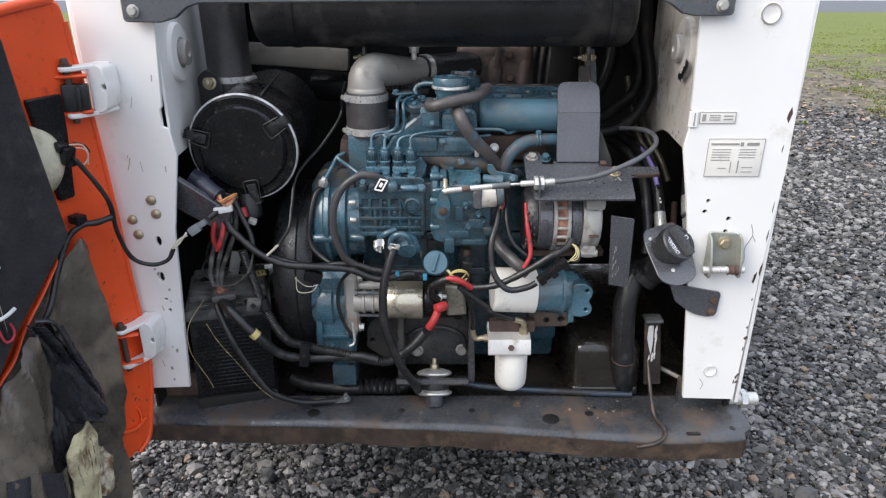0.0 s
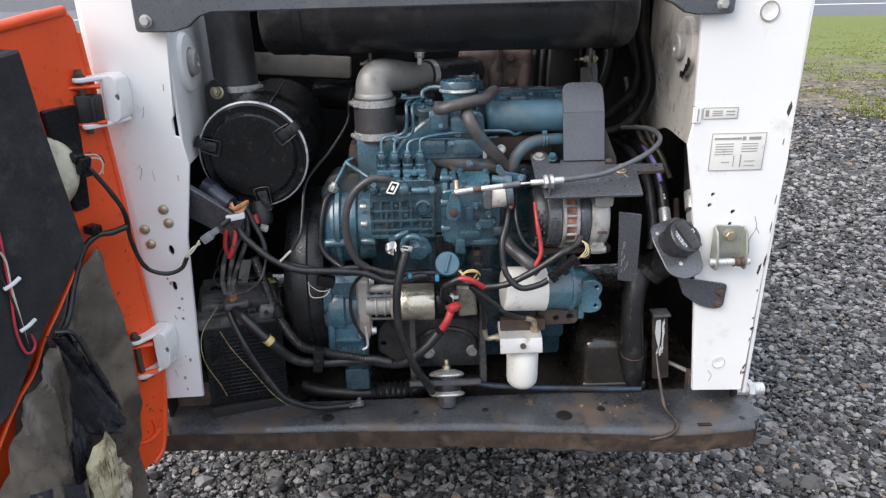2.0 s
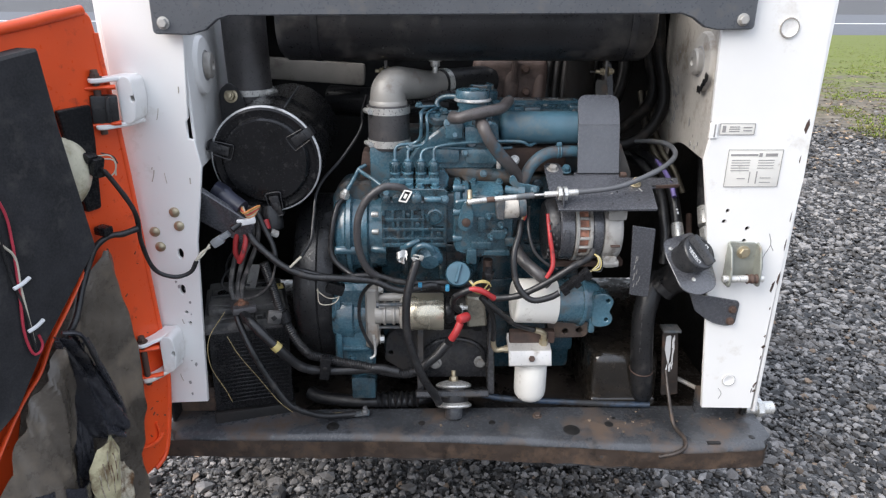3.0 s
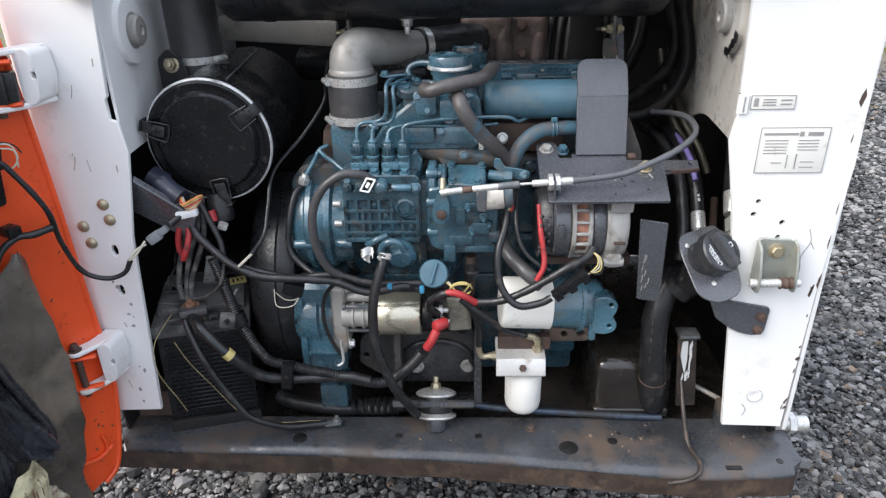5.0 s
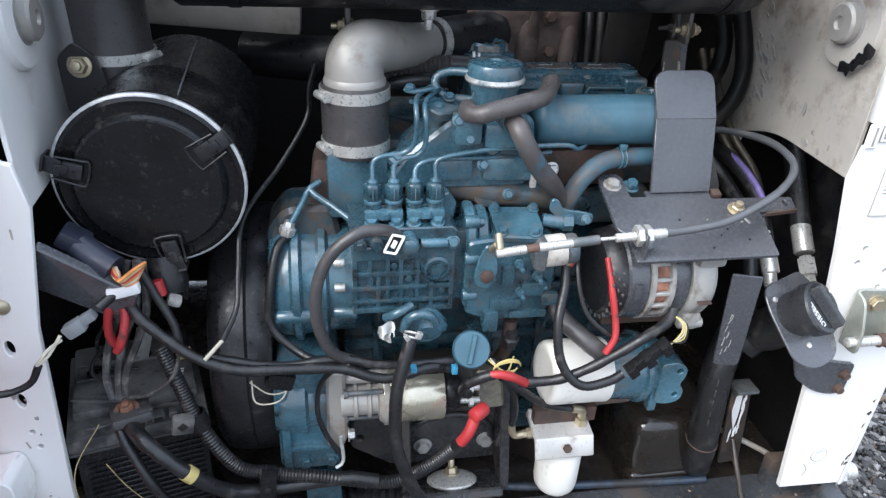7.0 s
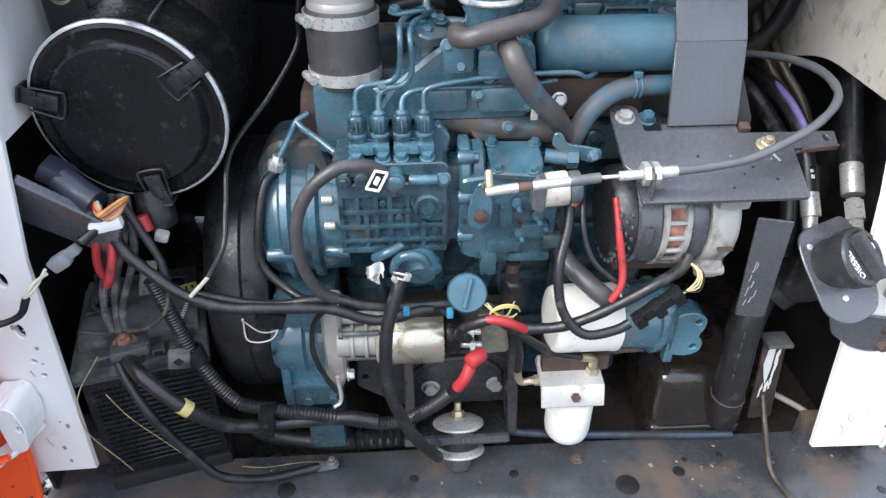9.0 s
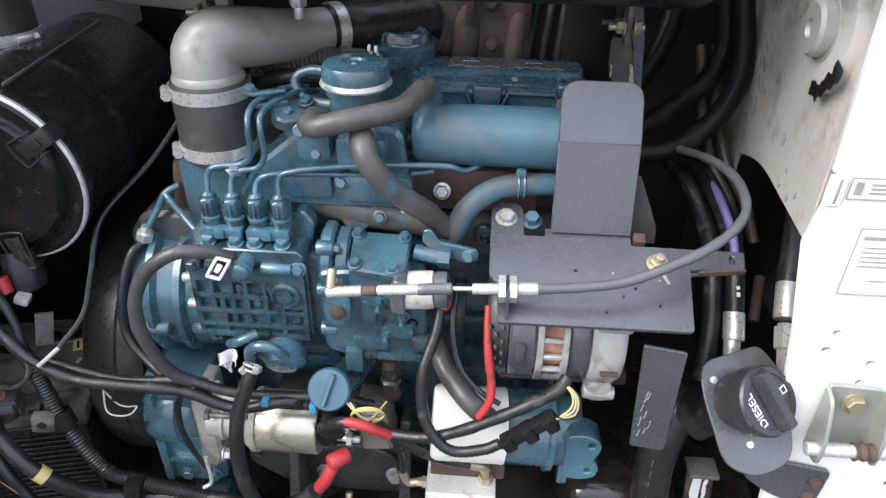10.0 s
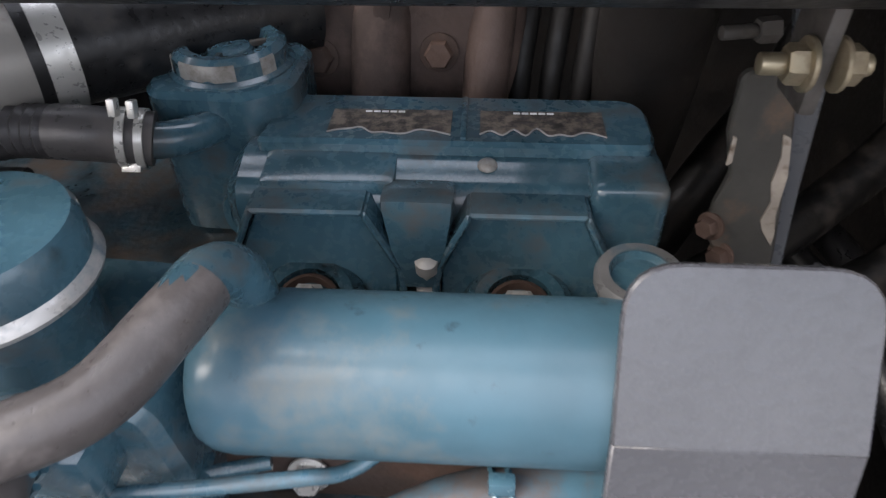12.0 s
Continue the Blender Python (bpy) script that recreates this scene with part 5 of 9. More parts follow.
for y, z in ((1.180, 0.606), (1.200, 0.546)):
    bm = bmesh.new()
    rod(bm, (-0.170, y, z), (-0.122, y, z), 0.0036, bevel=0.001, seg=12)
    lathe(bm, (-0.172, y, z), (1, 0, 0), [(0, 0), (0, 0.0065), (0.005, 0.0065), (0.005, 0)], 6)
    part("through_bolt", bm, bpy.data.materials["dull_worn_metal"], nose)
bm = bmesh.new()
lathe(bm, (-0.120, 1.205, 0.578), (1, 0, 0), [(0, 0.037), (0, 0.0395), (0.007, 0.0395), (0.007, 0.037)], 44)
part("barrel_band", bm, M_ALU, starter, "dull rolled band")
bm = bmesh.new()
fl = [(-0.194, 0.635), (-0.170, 0.632), (-0.168, 0.520), (-0.176, 0.500), (-0.196, 0.505)]
upright(bm, rounded(fl, 0.006), 1.190, 0.05, 0.004)
part("flange", bm, M_ALU, starter, "dull cast mounting flange")
bolts(starter, [(-0.168, 1.195, 0.522), (-0.168, 1.205, 0.628)], (1, 0, 0), 0.0075, 0.007, M_STEEL, "flange_bolt")
bm = bmesh.new()
rod(bm, (-0.040, 1.205, 0.580), (-0.018, 1.205, 0.580), 0.0285, bevel=0.006, seg=32)
part("solenoid_cap", bm, M_PLASTIC, starter)
for x, z in ((-0.008, 0.594), (-0.006, 0.572)):
    bm = bmesh.new()
    rod(bm, (-0.020, 1.190, z), (x + 0.016, 1.188, z), 0.0045, seg=12)
    lathe(bm, (x, 1.188, z), (1, 0, 0), [(0, 0), (0, 0.009), (0.006, 0.009), (0.006, 0)], 6)
    part("terminal", bm, M_STEEL, starter)
bm = bmesh.new()
lathe(bm, (-0.10, 1.252, 0.560), (1, 0, 0), [(0, 0), (0, 0.042), (0.12, 0.042), (0.125, 0.046), (0.138, 0.046), (0.140, 0.040), (0.140, 0)], 36)
part("motor_body", bm, M_DARK, starter)
bm = bmesh.new()
upright(bm, rounded([(0.004, 0.614), (0.040, 0.610), (0.048, 0.548), (0.008, 0.545)], 0.006), 1.195, 0.05, 0.004)
part("end_plate", bm, material("dull_zinc_yellow", (0.27, 0.25, 0.20), 0.36, 0.55, 0.25, 20, 0.1, 200, dirt=(0.08, 0.07, 0.06), dirt_amount=0.4, dirt_scale=24), starter, "dull zinc end plate")

# ---- oil filter ----
oilf = thing("oil_filter", "white spin-on oil filter on a blue head", "oil filter", (0.14, 1.195, 0.58))
OA = Vector((1, 0.06, -0.06)).normalized()
O0 = Vector((0.096, 1.192, 0.608))
OH = Vector((0.181, 1.198, 0.604))
bm = bmesh.new()
lathe(bm, O0, OA, [(0.002, 0), (0.002, 0.026), (0, 0.030), (0, 0.038), (0.002, 0.0415), (0.006, 0.0435), (0.010, 0.0440), (0.077, 0.0440), (0.079, 0.0445), (0.084, 0.0445), (0.085, 0.041), (0.085, 0)], 48)
part("can", bm, M_FILTER, oilf)
bm = bmesh.new()
lathe(bm, OH, OA, [(0, 0), (0, 0.043), (0.045, 0.045), (0.046, 0.050), (0.052, 0.050), (0.053, 0.043), (0.078, 0.042), (0.084, 0.037), (0.084, 0)], 44)
ohead = part("head", bm, M_BLUE, oilf, "blue cast filter head")
bm = bmesh.new()
oh = [(0.240, 0.648), (0.264, 0.650), (0.280, 0.638), (0.278, 0.622), (0.272, 0.612), (0.281, 0.600), (0.278, 0.584), (0.260, 0.578), (0.240, 0.582)]
upright(bm, rounded([(x + 0.008, z - 0.014) for x, z in oh], 0.008), 1.158, 0.03, 0.004, [(0.276, 0.621, 0.004, 0.004), (0.276, 0.581, 0.004, 0.004)])
part("lug_plate", bm, M_BLUE, oilf)
bm = bmesh.new()
box(bm, (0.250, 1.170, 0.566), (0.012, 0.014, 0.034), 0.003)
part("rib", bm, M_BLUE, ohead)

# ---- fuel filter ----
fuelf = thing("fuel_filter", "white spin-on fuel filter under a bare metal head", "fuel filter", (0.14, 1.195, 0.40))
bm = bmesh.new()
lathe(bm, (0.141, 1.199, 0.478), (0, 0, -1), [(0, 0), (0, 0.0315), (0.002, 0.0332), (0.010, 0.0332), (0.011, 0.0322), (0.018, 0.0322), (0.019, 0.0330), (0.078, 0.0328), (0.088, 0.0312), (0.095, 0.0265), (0.098, 0.019), (0.097, 0)], 44)
part("can", bm, M_FILTER, fuelf)
bm = bmesh.new()
sec = [(1.215, 0.524), (1.210, 0.524), (1.208, 0.512), (1.170, 0.506), (1.158, 0.478), (1.162, 0.476), (1.174, 0.500), (1.225, 0.505)]
plate(bm, rounded(sec, 0.002, 2), 0.086, Matrix(((0, 0, 1, 0.090), (1, 0, 0, 0), (0, 1, 0, 0), (0, 0, 0, 1))), 0.001)
part("bracket", bm, material("bare_aluminium_sheet", (0.62, 0.60, 0.57), 0.38, 0.45, 0.14, 22, 0.05, 300, dirt=(0.30, 0.26, 0.22), dirt_amount=0.22, dirt_scale=30), fuelf, "bent bare aluminium bracket")
bm = bmesh.new()
rod(bm, (0.141, 1.197, 0.500), (0.141, 1.197, 0.476), 0.030, bevel=0.003, seg=32)
part("head", bm, M_ALU, fuelf)
bm = bmesh.new()
box(bm, (0.140, 1.204, 0.522), (0.092, 0.018, 0.026), 0.003)
part("rust_strip", bm, M_RUST, fuelf, "rusty spacer")
bm = bmesh.new()
bolt(bm, (0.136, 1.163, 0.492), (0, -1, 0.5), 0.0065, 0.005, False)
part("bleed_bolt", bm, M_RUST, fuelf)
bm = bmesh.new()
lathe(bm, (0.163, 1.192, 0.508), (0, 0, 1), [(0, 0), (0, 0.009), (0.012, 0.009), (0.012, 0.0065), (0.026, 0.0065), (0.026, 0)], 6)
tube(bm, [(0.163, 1.192, 0.532), (0.155, 1.188, 0.540), (0.142, 1.185, 0.545)], 0.006, 12)
part("brass_union", bm, M_BRASS, fuelf, "brass elbow union")
bm = bmesh.new()
lathe(bm, (0.092, 1.192, 0.498), (-1, 0, 0), [(0, 0), (0, 0.008), (0.008, 0.008), (0.008, 0.006), (0.014, 0.006), (0.014, 0)], 6)
tube(bm, [(0.080, 1.192, 0.498), (0.068, 1.192, 0.496), (0.062, 1.192, 0.505), (0.060, 1.190, 0.520)], 0.0055, 12)
part("inlet_union", bm, M_BRASS, fuelf, "brass elbow union")
bm = bmesh.new()
upright(bm, rounded([(0.176, 0.56), (0.262, 0.556), (0.266, 0.515), (0.258, 0.500), (0.176, 0.498)], 0.008), 1.235, 0.02, 0.004, [(0.215, 0.515, 0.006, 0.006), (0.245, 0.517, 0.007, 0.006)])
part("rear_bracket", bm, M_FRAME_EDGE, fuelf, "rusty dark cast support")

# ---- alternator ----
alt = thing("alternator", "dusty alternator with slotted aluminium end", "alternator", (0.22, 1.21, 0.70))
AC = Vector((-0.008, 1.212, 0.752))
bm = bmesh.new()
lathe(bm, AC + Vector((0.160, 0, 0)), (1, 0, 0), [(0, 0), (0, 0.050), (0.006, 0.056), (0.022, 0.058), (0.022, 0)], 48)
acover = part("rear_grille", bm, M_BLACK, alt, "black perforated end cover")
for ring in range(3):
    for k in range(26):
        a = 2 * math.pi * (k + 0.5 * (ring % 2)) / 26
        if math.sin(a) > 0.5 or math.cos(a) > 0.4:
            continue
        bm = bmesh.new()
        x = 0.163 + 0.0065 * ring
        c = AC + Vector((x, 0.0575 * math.cos(a), 0.0575 * math.sin(a)))
        box(bm, c, (0.0035, 0.006, 0.005), 0.0008, (math.degrees(a), 0, 0), seg=1)
        part("grille_bar", bm, M_RUBBER_GREY, acover)
bm = bmesh.new()
lathe(bm, AC + Vector((0.183, 0, 0)), (1, 0, 0), [(0, 0), (0, 0.057), (0.003, 0.060), (0.025, 0.061), (0.028, 0.058), (0.028, 0)], 48)
part("rear_cover", bm, M_GREY, alt, "dark grey plastic cover")
bm = bmesh.new()
box(bm, AC + Vector((0.194, -0.058, 0.005)), (0.010, 0.012, 0.022), 0.002)
part("cover_lug", bm, M_GREY, alt)
bm = bmesh.new()
lathe(bm, AC + Vector((0.211, 0, 0)), (1, 0, 0), [(0, 0), (0, 0.054), (0.03, 0.054), (0.03, 0)], 40)
part("winding", bm, material("copper_winding", (0.40, 0.19, 0.13), 0.7, 0.1, 0.5, 90, 0.4, 300), alt, "copper windings seen through the slots")
for x in (0.211, 0.236):
    bm = bmesh.new()
    lathe(bm, AC + Vector((x, 0, 0)), (1, 0, 0), [(0, 0.050), (0, 0.0615), (0.001, 0.063), (0.006, 0.063), (0.007, 0.0615), (0.007, 0.050)], 48)
    part("slot_ring", bm, M_ALT, alt)
for k in range(20):
    a = 2 * math.pi * k / 20
    bm = bmesh.new()
    box(bm, AC + Vector((0.227, 0.0595 * math.cos(a), 0.0595 * math.sin(a))), (0.022, 0.006, 0.0056), 0.0015, (math.degrees(a), 0, 0), seg=1)
    part("slot_bar", bm, M_ALT, alt)
bm = bmesh.new()
lathe(bm, AC + Vector((0.243, 0, 0)), (1, 0, 0), [(0, 0), (0, 0.056), (0.004, 0.059), (0.018, 0.059), (0.022, 0.056), (0.022, 0)], 48)
part("stator", bm, M_GREY, alt)
bm = bmesh.new()
lathe(bm, AC + Vector((0.265, 0, 0)), (1, 0, 0), [(0, 0), (0, 0.061), (0.004, 0.0635), (0.026, 0.0635), (0.034, 0.058), (0.040, 0.035), (0.040, 0)], 48)
afront = part("front_housing", bm, M_ALT, alt)
for k in range(4):
    a = radians(136 + 56 * k)
    bm = bmesh.new()
    box(bm, AC + Vector((0.284, 0.063 * math.cos(a), 0.063 * math.sin(a))), (0.018, 0.003, 0.012), 0.001, (math.degrees(a) - 90, 0, 0), seg=1)
    part("vent", bm, M_RUST, afront, "dark vent opening")
bm = bmesh.new()
box(bm, AC + Vector((0.280, -0.040, -0.050)), (0.028, 0.03, 0.026), 0.008)
low = part("lower_ear", bm, M_ALT, alt)
bm = bmesh.new()
rod(bm, AC + Vector((0.264, -0.048, -0.054)), AC + Vector((0.297, -0.048, -0.054)), 0.0075, bevel=0.002, seg=18)
part("ear_bush", bm, M_ALT, low)
bm = bmesh.new()
box(bm, AC + Vector((0.284, -0.048, 0.050)), (0.036, 0.03, 0.03), 0.006)
part("upper_ear", bm, M_ALT, alt)
bm = bmesh.new()
box(bm, (0.24, 1.215, 0.682), (0.14, 0.03, 0.014), 0.003)
part("support_bar", bm, M_RUST, alt, "rusty support bar")

# ---- guard bracket over the alternator ----
def shelf_z(y):
    return 0.850 + 0.39 * (y - 1.197)


bracket = thing("guard_bracket", "dark grey steel shelf bracket over the alternator", "bracket", (0.25, 1.18, 0.82))
sl = math.degrees(math.atan(0.39))
k39 = 1 / math.cos(radians(sl))
sh = [(0.160, 1.119), (0.337, 1.120), (0.342, 1.178), (0.394, 1.187), (0.397, 1.206), (0.289, 1.207), (0.289, 1.222), (0.205, 1.222), (0.205, 1.213), (0.184, 1.213), (0.184, 1.252), (0.151, 1.252), (0.151, 1.166), (0.160, 1.158)]
bm = bmesh.new()
plate(bm, rounded([(x, (y - 1.119) * k39) for x, y in sh], [0.003, 0.004, 0.004, 0.002, 0.003, 0.002, 0, 0, 0.002, 0.003, 0.015, 0.015, 0.010, 0.003], 6), 0.005, Matrix.Translation((0, 1.119 + 0.005 * math.sin(radians(sl)), shelf_z(1.119) - 0.005)) @ Matrix.Rotation(radians(sl), 4, "X"), 0.001, [(0.3835, 0.0835, 0.0026, 0.0052)])
shelf = part("shelf", bm, M_GREY, bracket)
bm = bmesh.new()
plate(bm, [(0.2100, 0), (0.2885, 0), (0.2885, 0.0900), (0.2105, 0.0900)], 0.0045, Matrix.Translation((0, 1.2185, 0.8585)) @ Matrix.Rotation(radians(74.8), 4, "X"), 0.0008)
part("tongue", bm, M_GREY, bracket, "upright dark grey guard tongue")
bm = bmesh.new()
plate(bm, rounded([(0.2105, -0.002), (0.2885, -0.002), (0.2880, 0.0570), (0.2112, 0.0570)], [0, 0, 0.018, 0.018], 6), 0.0045, Matrix.Translation((0, 1.2420, 0.9455)) @ Matrix.Rotation(radians(60.8), 4, "X"), 0.0008)
part("tongue_top", bm, M_GREY, bracket, "bent-back rounded top")
bm = bmesh.new()
plate(bm, [(0.284, 0.0), (0.322, 0.0), (0.320, 0.02), (0.296, 0.075), (0.284, 0.075)], 0.004, Matrix.Translation((0, 1.248, 0.834)) @ Matrix.Rotation(radians(88), 4, "X"), 0.001)
gusset = part("rear_gusset", bm, material("grimy_bracket_steel", (0.06, 0.055, 0.05), 0.6, 0, 0.3, 20, 0.2, 200, dirt=RUST, dirt_amount=0.2), bracket, "grimy gusset plate")
bm = bmesh.new()
box(bm, (0.297, 1.216, 0.853), (0.012, 0.012, 0.014), 0.002, (20, 0, 0))
part("rusty_block", bm, M_RUST, bracket, "rusty block in the gap")
bolts(bracket, [(0.1665, 1.2325, shelf_z(1.2325) - 0.001)], (0, -0.37, 1), 0.0085, 0.006, M_ALT)
bolts(bracket, [(0.192, 1.234, 0.860)], (0, -0.5, 1), 0.0078, 0.008, M_BLUE)
bolts(bracket, [(0.312, 1.187, shelf_z(1.187))], (0, -0.37, 1), 0.0085, 0.006, M_BRASS, "zinc_bolt", 0.005)
bm = bmesh.new()
box(bm, (0.372, 1.1835, shelf_z(1.1835) - 0.002), (0.046, 0.0025, 0.007), 0.0008, (21, 0, 9))
part("rust_edge", bm, M_RUST, bracket, "rusty arm edge")
# No cut here: a dark strip gives the slot's shade.
bm = bmesh.new()
box(bm, (0.350, 1.1815, shelf_z(1.1815) + 0.0006), (0.017, 0.0022, 0.0012), 0.0003, (21, 0, 9))
part("slot", bm, M_DARK, bracket, "slot drawn as a dark strip")
bm = bmesh.new()
box(bm, (0.1685, 1.136, 0.833), (0.003, 0.030, 0.034), 0.001)
part("cable_tab", bm, M_GREY, bracket, "upright tab holding the control cable")
rk = random.Random(33)
for k in range(9):
    x, y = rk.uniform(0.20, 0.32), rk.uniform(1.13, 1.20)
    bm = bmesh.new()
    rod(bm, (x, y, shelf_z(y) - 0.0005), (x, y - 0.0002, shelf_z(y) + 0.0009), rk.uniform(0.0008, 0.0016), bevel=0.0003, seg=8)
    part("dirt_speck", bm, M_PLASTIC if k % 4 else M_INK, shelf)
bm = bmesh.new()
box(bm, (0.318, 1.170, shelf_z(1.170) + 0.0008), (0.0035, 0.011, 0.0012), 0.0004, (21, 0, 25))
part("bare_scratch", bm, M_INK, shelf, "bright scratches by the zinc bolt")

# narrow guard strap standing beside the alternator
bm = bmesh.new()
upright(bm, rounded([(0.304, 0.779), (0.347, 0.772), (0.349, 0.634), (0.312, 0.640)], [0.003, 0.003, 0.008, 0.003]), 1.146, 0.004, 0.001)
gstrap = whole("guard_strap", bm, M_GREY, "dark grey sheet-metal guard strap below the bracket", "bracket")

rk = random.Random(8)
for k in range(9):
    x, z = rk.uniform(0.314, 0.326), rk.uniform(0.655, 0.715)
    bm = bmesh.new()
    tube(bm, [(x, 1.1458, z), (x + 0.0010, 1.1458, z + 0.004), (x + 0.0014, 1.1458, z + rk.uniform(0.006, 0.014))], 0.0006, 6)
    part("scratch", bm, M_INK, gstrap, "pale scratch")

# ---- intake elbow ----
elbow = thing("intake_elbow", "cast aluminium intake elbow with black rubber sleeve", "intake elbow", (-0.145, 1.29, 0.83))
bm = bmesh.new()
tube(bm, [(-0.145, 1.293, 0.968), (-0.145, 1.293, 0.990), (-0.143, 1.295, 1.003), (-0.132, 1.305, 1.012), (-0.107, 1.330, 1.009), (-0.072, 1.368, 1.002), (-0.036, 1.404, 1.000)], 0.0350, 32, step=0.005, r_end=0.0245)
lathe(bm, (-0.145, 1.293, 0.968), (0, 0, 1), [(0, 0.036), (0.006, 0.0365), (0.012, 0.0365), (0.016, 0.0345)], 32)
part("elbow_casting", bm, M_ALU, elbow)
bm = bmesh.new()
lathe(bm, (-0.145, 1.293, 0.892), (0, 0, 1), [(0, 0.036), (0, 0.0385), (0.004, 0.040), (0.08, 0.040), (0.084, 0.0385), (0.084, 0.034)], 40)
part("sleeve", bm, M_RUBBER_GREY, elbow, "black rubber sleeve")
hose_clamp("clamp", (-0.145, 1.293, 0.966), (0, 0, 1), 0.040, elbow, w=0.013, screw=(-0.9, -0.45, 0))
hose_clamp("clamp", (-0.145, 1.293, 0.904), (0, 0, 1), 0.040, elbow, w=0.013, screw=(-0.9, -0.45, 0))
bm = bmesh.new()
ED = Vector((0.76, 0.65, -0.04)).normalized()
lathe(bm, Vector((-0.046, 1.397, 1.000)), ED, [(0, 0.0245), (0, 0.0280), (0.08, 0.030), (0.14, 0.034), (0.14, 0)], 36)
part("turbo_hose", bm, M_RUBBER, elbow, "black rubber hose")
hose_clamp("clamp", Vector((-0.046, 1.397, 1.000)) + ED * 0.012, ED, 0.0285, elbow, w=0.013)

# ---- air cleaner ----
M_CAN = material("dusty_black_canister", (0.015, 0.015, 0.016), 0.24, 0, 0.3, 14, 0.10, 260, dirt=(0.050, 0.047, 0.044), dirt_amount=0.14, dirt_scale=48, spec=0.45)
cleaner = thing("air_cleaner", "black plastic air cleaner canister with clipped lid", "air cleaner", (-0.37, 1.35, 0.785))
AX = Vector((0.02, 1, 0.04)).normalized()
C0 = Vector((-0.371, 1.232, 0.882))
bm = bmesh.new()
lathe(bm, C0, AX, [(0, 0.097), (0, 0.0995), (0.004, 0.101), (0.014, 0.101), (0.018, 0.098), (0.10, 0.0985), (0.104, 0.0995), (0.108, 0.0985), (0.26, 0.096), (0.275, 0.088), (0.28, 0.07), (0.28, 0)], 64)
canister = part("canister", bm, M_CAN, cleaner)
bm = bmesh.new()
lathe(bm, C0, -AX, [(-0.004, 0.1002), (-0.002, 0.1018), (0.0015, 0.1018), (0.003, 0.1003), (0.0032, 0.0985)], 64)
part("rim_band", bm, material("bare_rim", (0.55, 0.55, 0.55), 0.4, 0.4, 0.3, 30, 0.1, 200, dirt=(0.05, 0.05, 0.05), dirt_amount=0.35, dirt_scale=14), cleaner, "worn bright edge of the lid")
bm = bmesh.new()
lathe(bm, C0, -AX, [(0.002, 0.099), (0.004, 0.094), (0.002, 0.088), (0.002, 0.082), (0.010, 0.079), (0.013, 0.076), (0.0135, 0.040), (0.0135, 0)], 64)
lid = part("lid", bm, material("glossy_black_lid", (0.009, 0.009, 0.010), 0.20, 0, 0.3, 20, 0.12, 200, dirt=(0.050, 0.047, 0.044), dirt_amount=0.10, dirt_scale=60, spec=0.34), cleaner, "round black lid")
for ang in (33, 163, 279):
    a = radians(ang)
    u = Vector((math.cos(a), 0, math.sin(a)))
    q = C0 - AX * 0.013 + u * 0.080
    m = Matrix.Translation(q) @ Matrix.Rotation(-a, 4, "Y")
    bm = bmesh.new()
    sub = bmesh.new()
    box(sub, (-0.004, -0.002, 0), (0.020, 0.005, 0.018), 0.002)
    box(sub, (0.006, -0.004, 0), (0.014, 0.004, 0.010), 0.0015)
    box(sub, (0.016, -0.001, 0), (0.020, 0.003, 0.018), 0.001, (0, 0, 14))
    box(sub, (0.0255, 0.008, 0), (0.003, 0.022, 0.018), 0.001)
    tube(sub, [(0.014, -0.004, 0.012), (-0.012, -0.004, 0.014), (-0.020, -0.003, 0.012), (-0.020, -0.003, -0.012), (-0.012, -0.004, -0.014), (0.014, -0.004, -0.012)], 0.0012, 6)
    sub.transform(m)
    join(bm, sub)
    part("clip", bm, M_BLACK, lid, "black spring clip")
bm = bmesh.new()
box(bm, C0 + AX * 0.12 + Vector((0.030, 0, 0.0945)), (0.0022, 0.22, 0.004), 0.001, (2, 16, 4))
part("mould_seam", bm, M_CABLE, canister)
bm = bmesh.new()
lathe(bm, C0 + Vector((0.0, -0.004, -0.108)), (0.1, -0.2, -1), [(-0.02, 0.018), (0.0, 0.020), (0.014, 0.022), (0.026, 0.020), (0.03, 0.012), (0.03, 0)], 24)
part("dust_valve", bm, M_RUBBER, cleaner, "black rubber dust valve")
# intake stack going up, with its band
bm = bmesh.new()
tube(bm, [(-0.425, 1.385, 0.955), (-0.426, 1.385, 0.985), (-0.428, 1.388, 1.05), (-0.43, 1.39, 1.22)], 0.043, 32)
part("intake_hose", bm, M_RUBBER_GREY, cleaner, "dark grey rubber intake hose")
hose_clamp("clamp", (-0.4262, 1.3855, 0.987), (0, 0, 1), 0.0445, cleaner, w=0.012, screw=(0.9, -0.4, 0))
bm = bmesh.new()
upright(bm, rounded([(-0.475, 0.995), (-0.455, 1.012), (-0.435, 0.995), (-0.415, 0.930), (-0.475, 0.930)], 0.008), 1.33, 0.005, 0.001)
part("mount_bracket", bm, M_BLACK, cleaner)
bm = bmesh.new()
bolt(bm, (-0.452, 1.330, 0.985), (0, -1, 0.2), 0.010, 0.008, True, 0.006)
part("zinc_bolt", bm, M_BRASS, cleaner)

# ---- battery ----
battery = thing("battery", "black dusty starting battery with ribbed sides", "battery", (-0.40, 1.20, 0.347))
BM = Matrix.Translation((-0.4525, 1.272, 0.368)) @ pose(0, 0, 0, -2, 1, 15)


def put(bm, m):
    bm.transform(m)
    return bm


bm = put(box(bmesh.new(), (0, 0, 0.0875), (0.156, 0.180, 0.175), 0.006), BM)
bcase = part("case", bm, M_PLASTIC, battery)
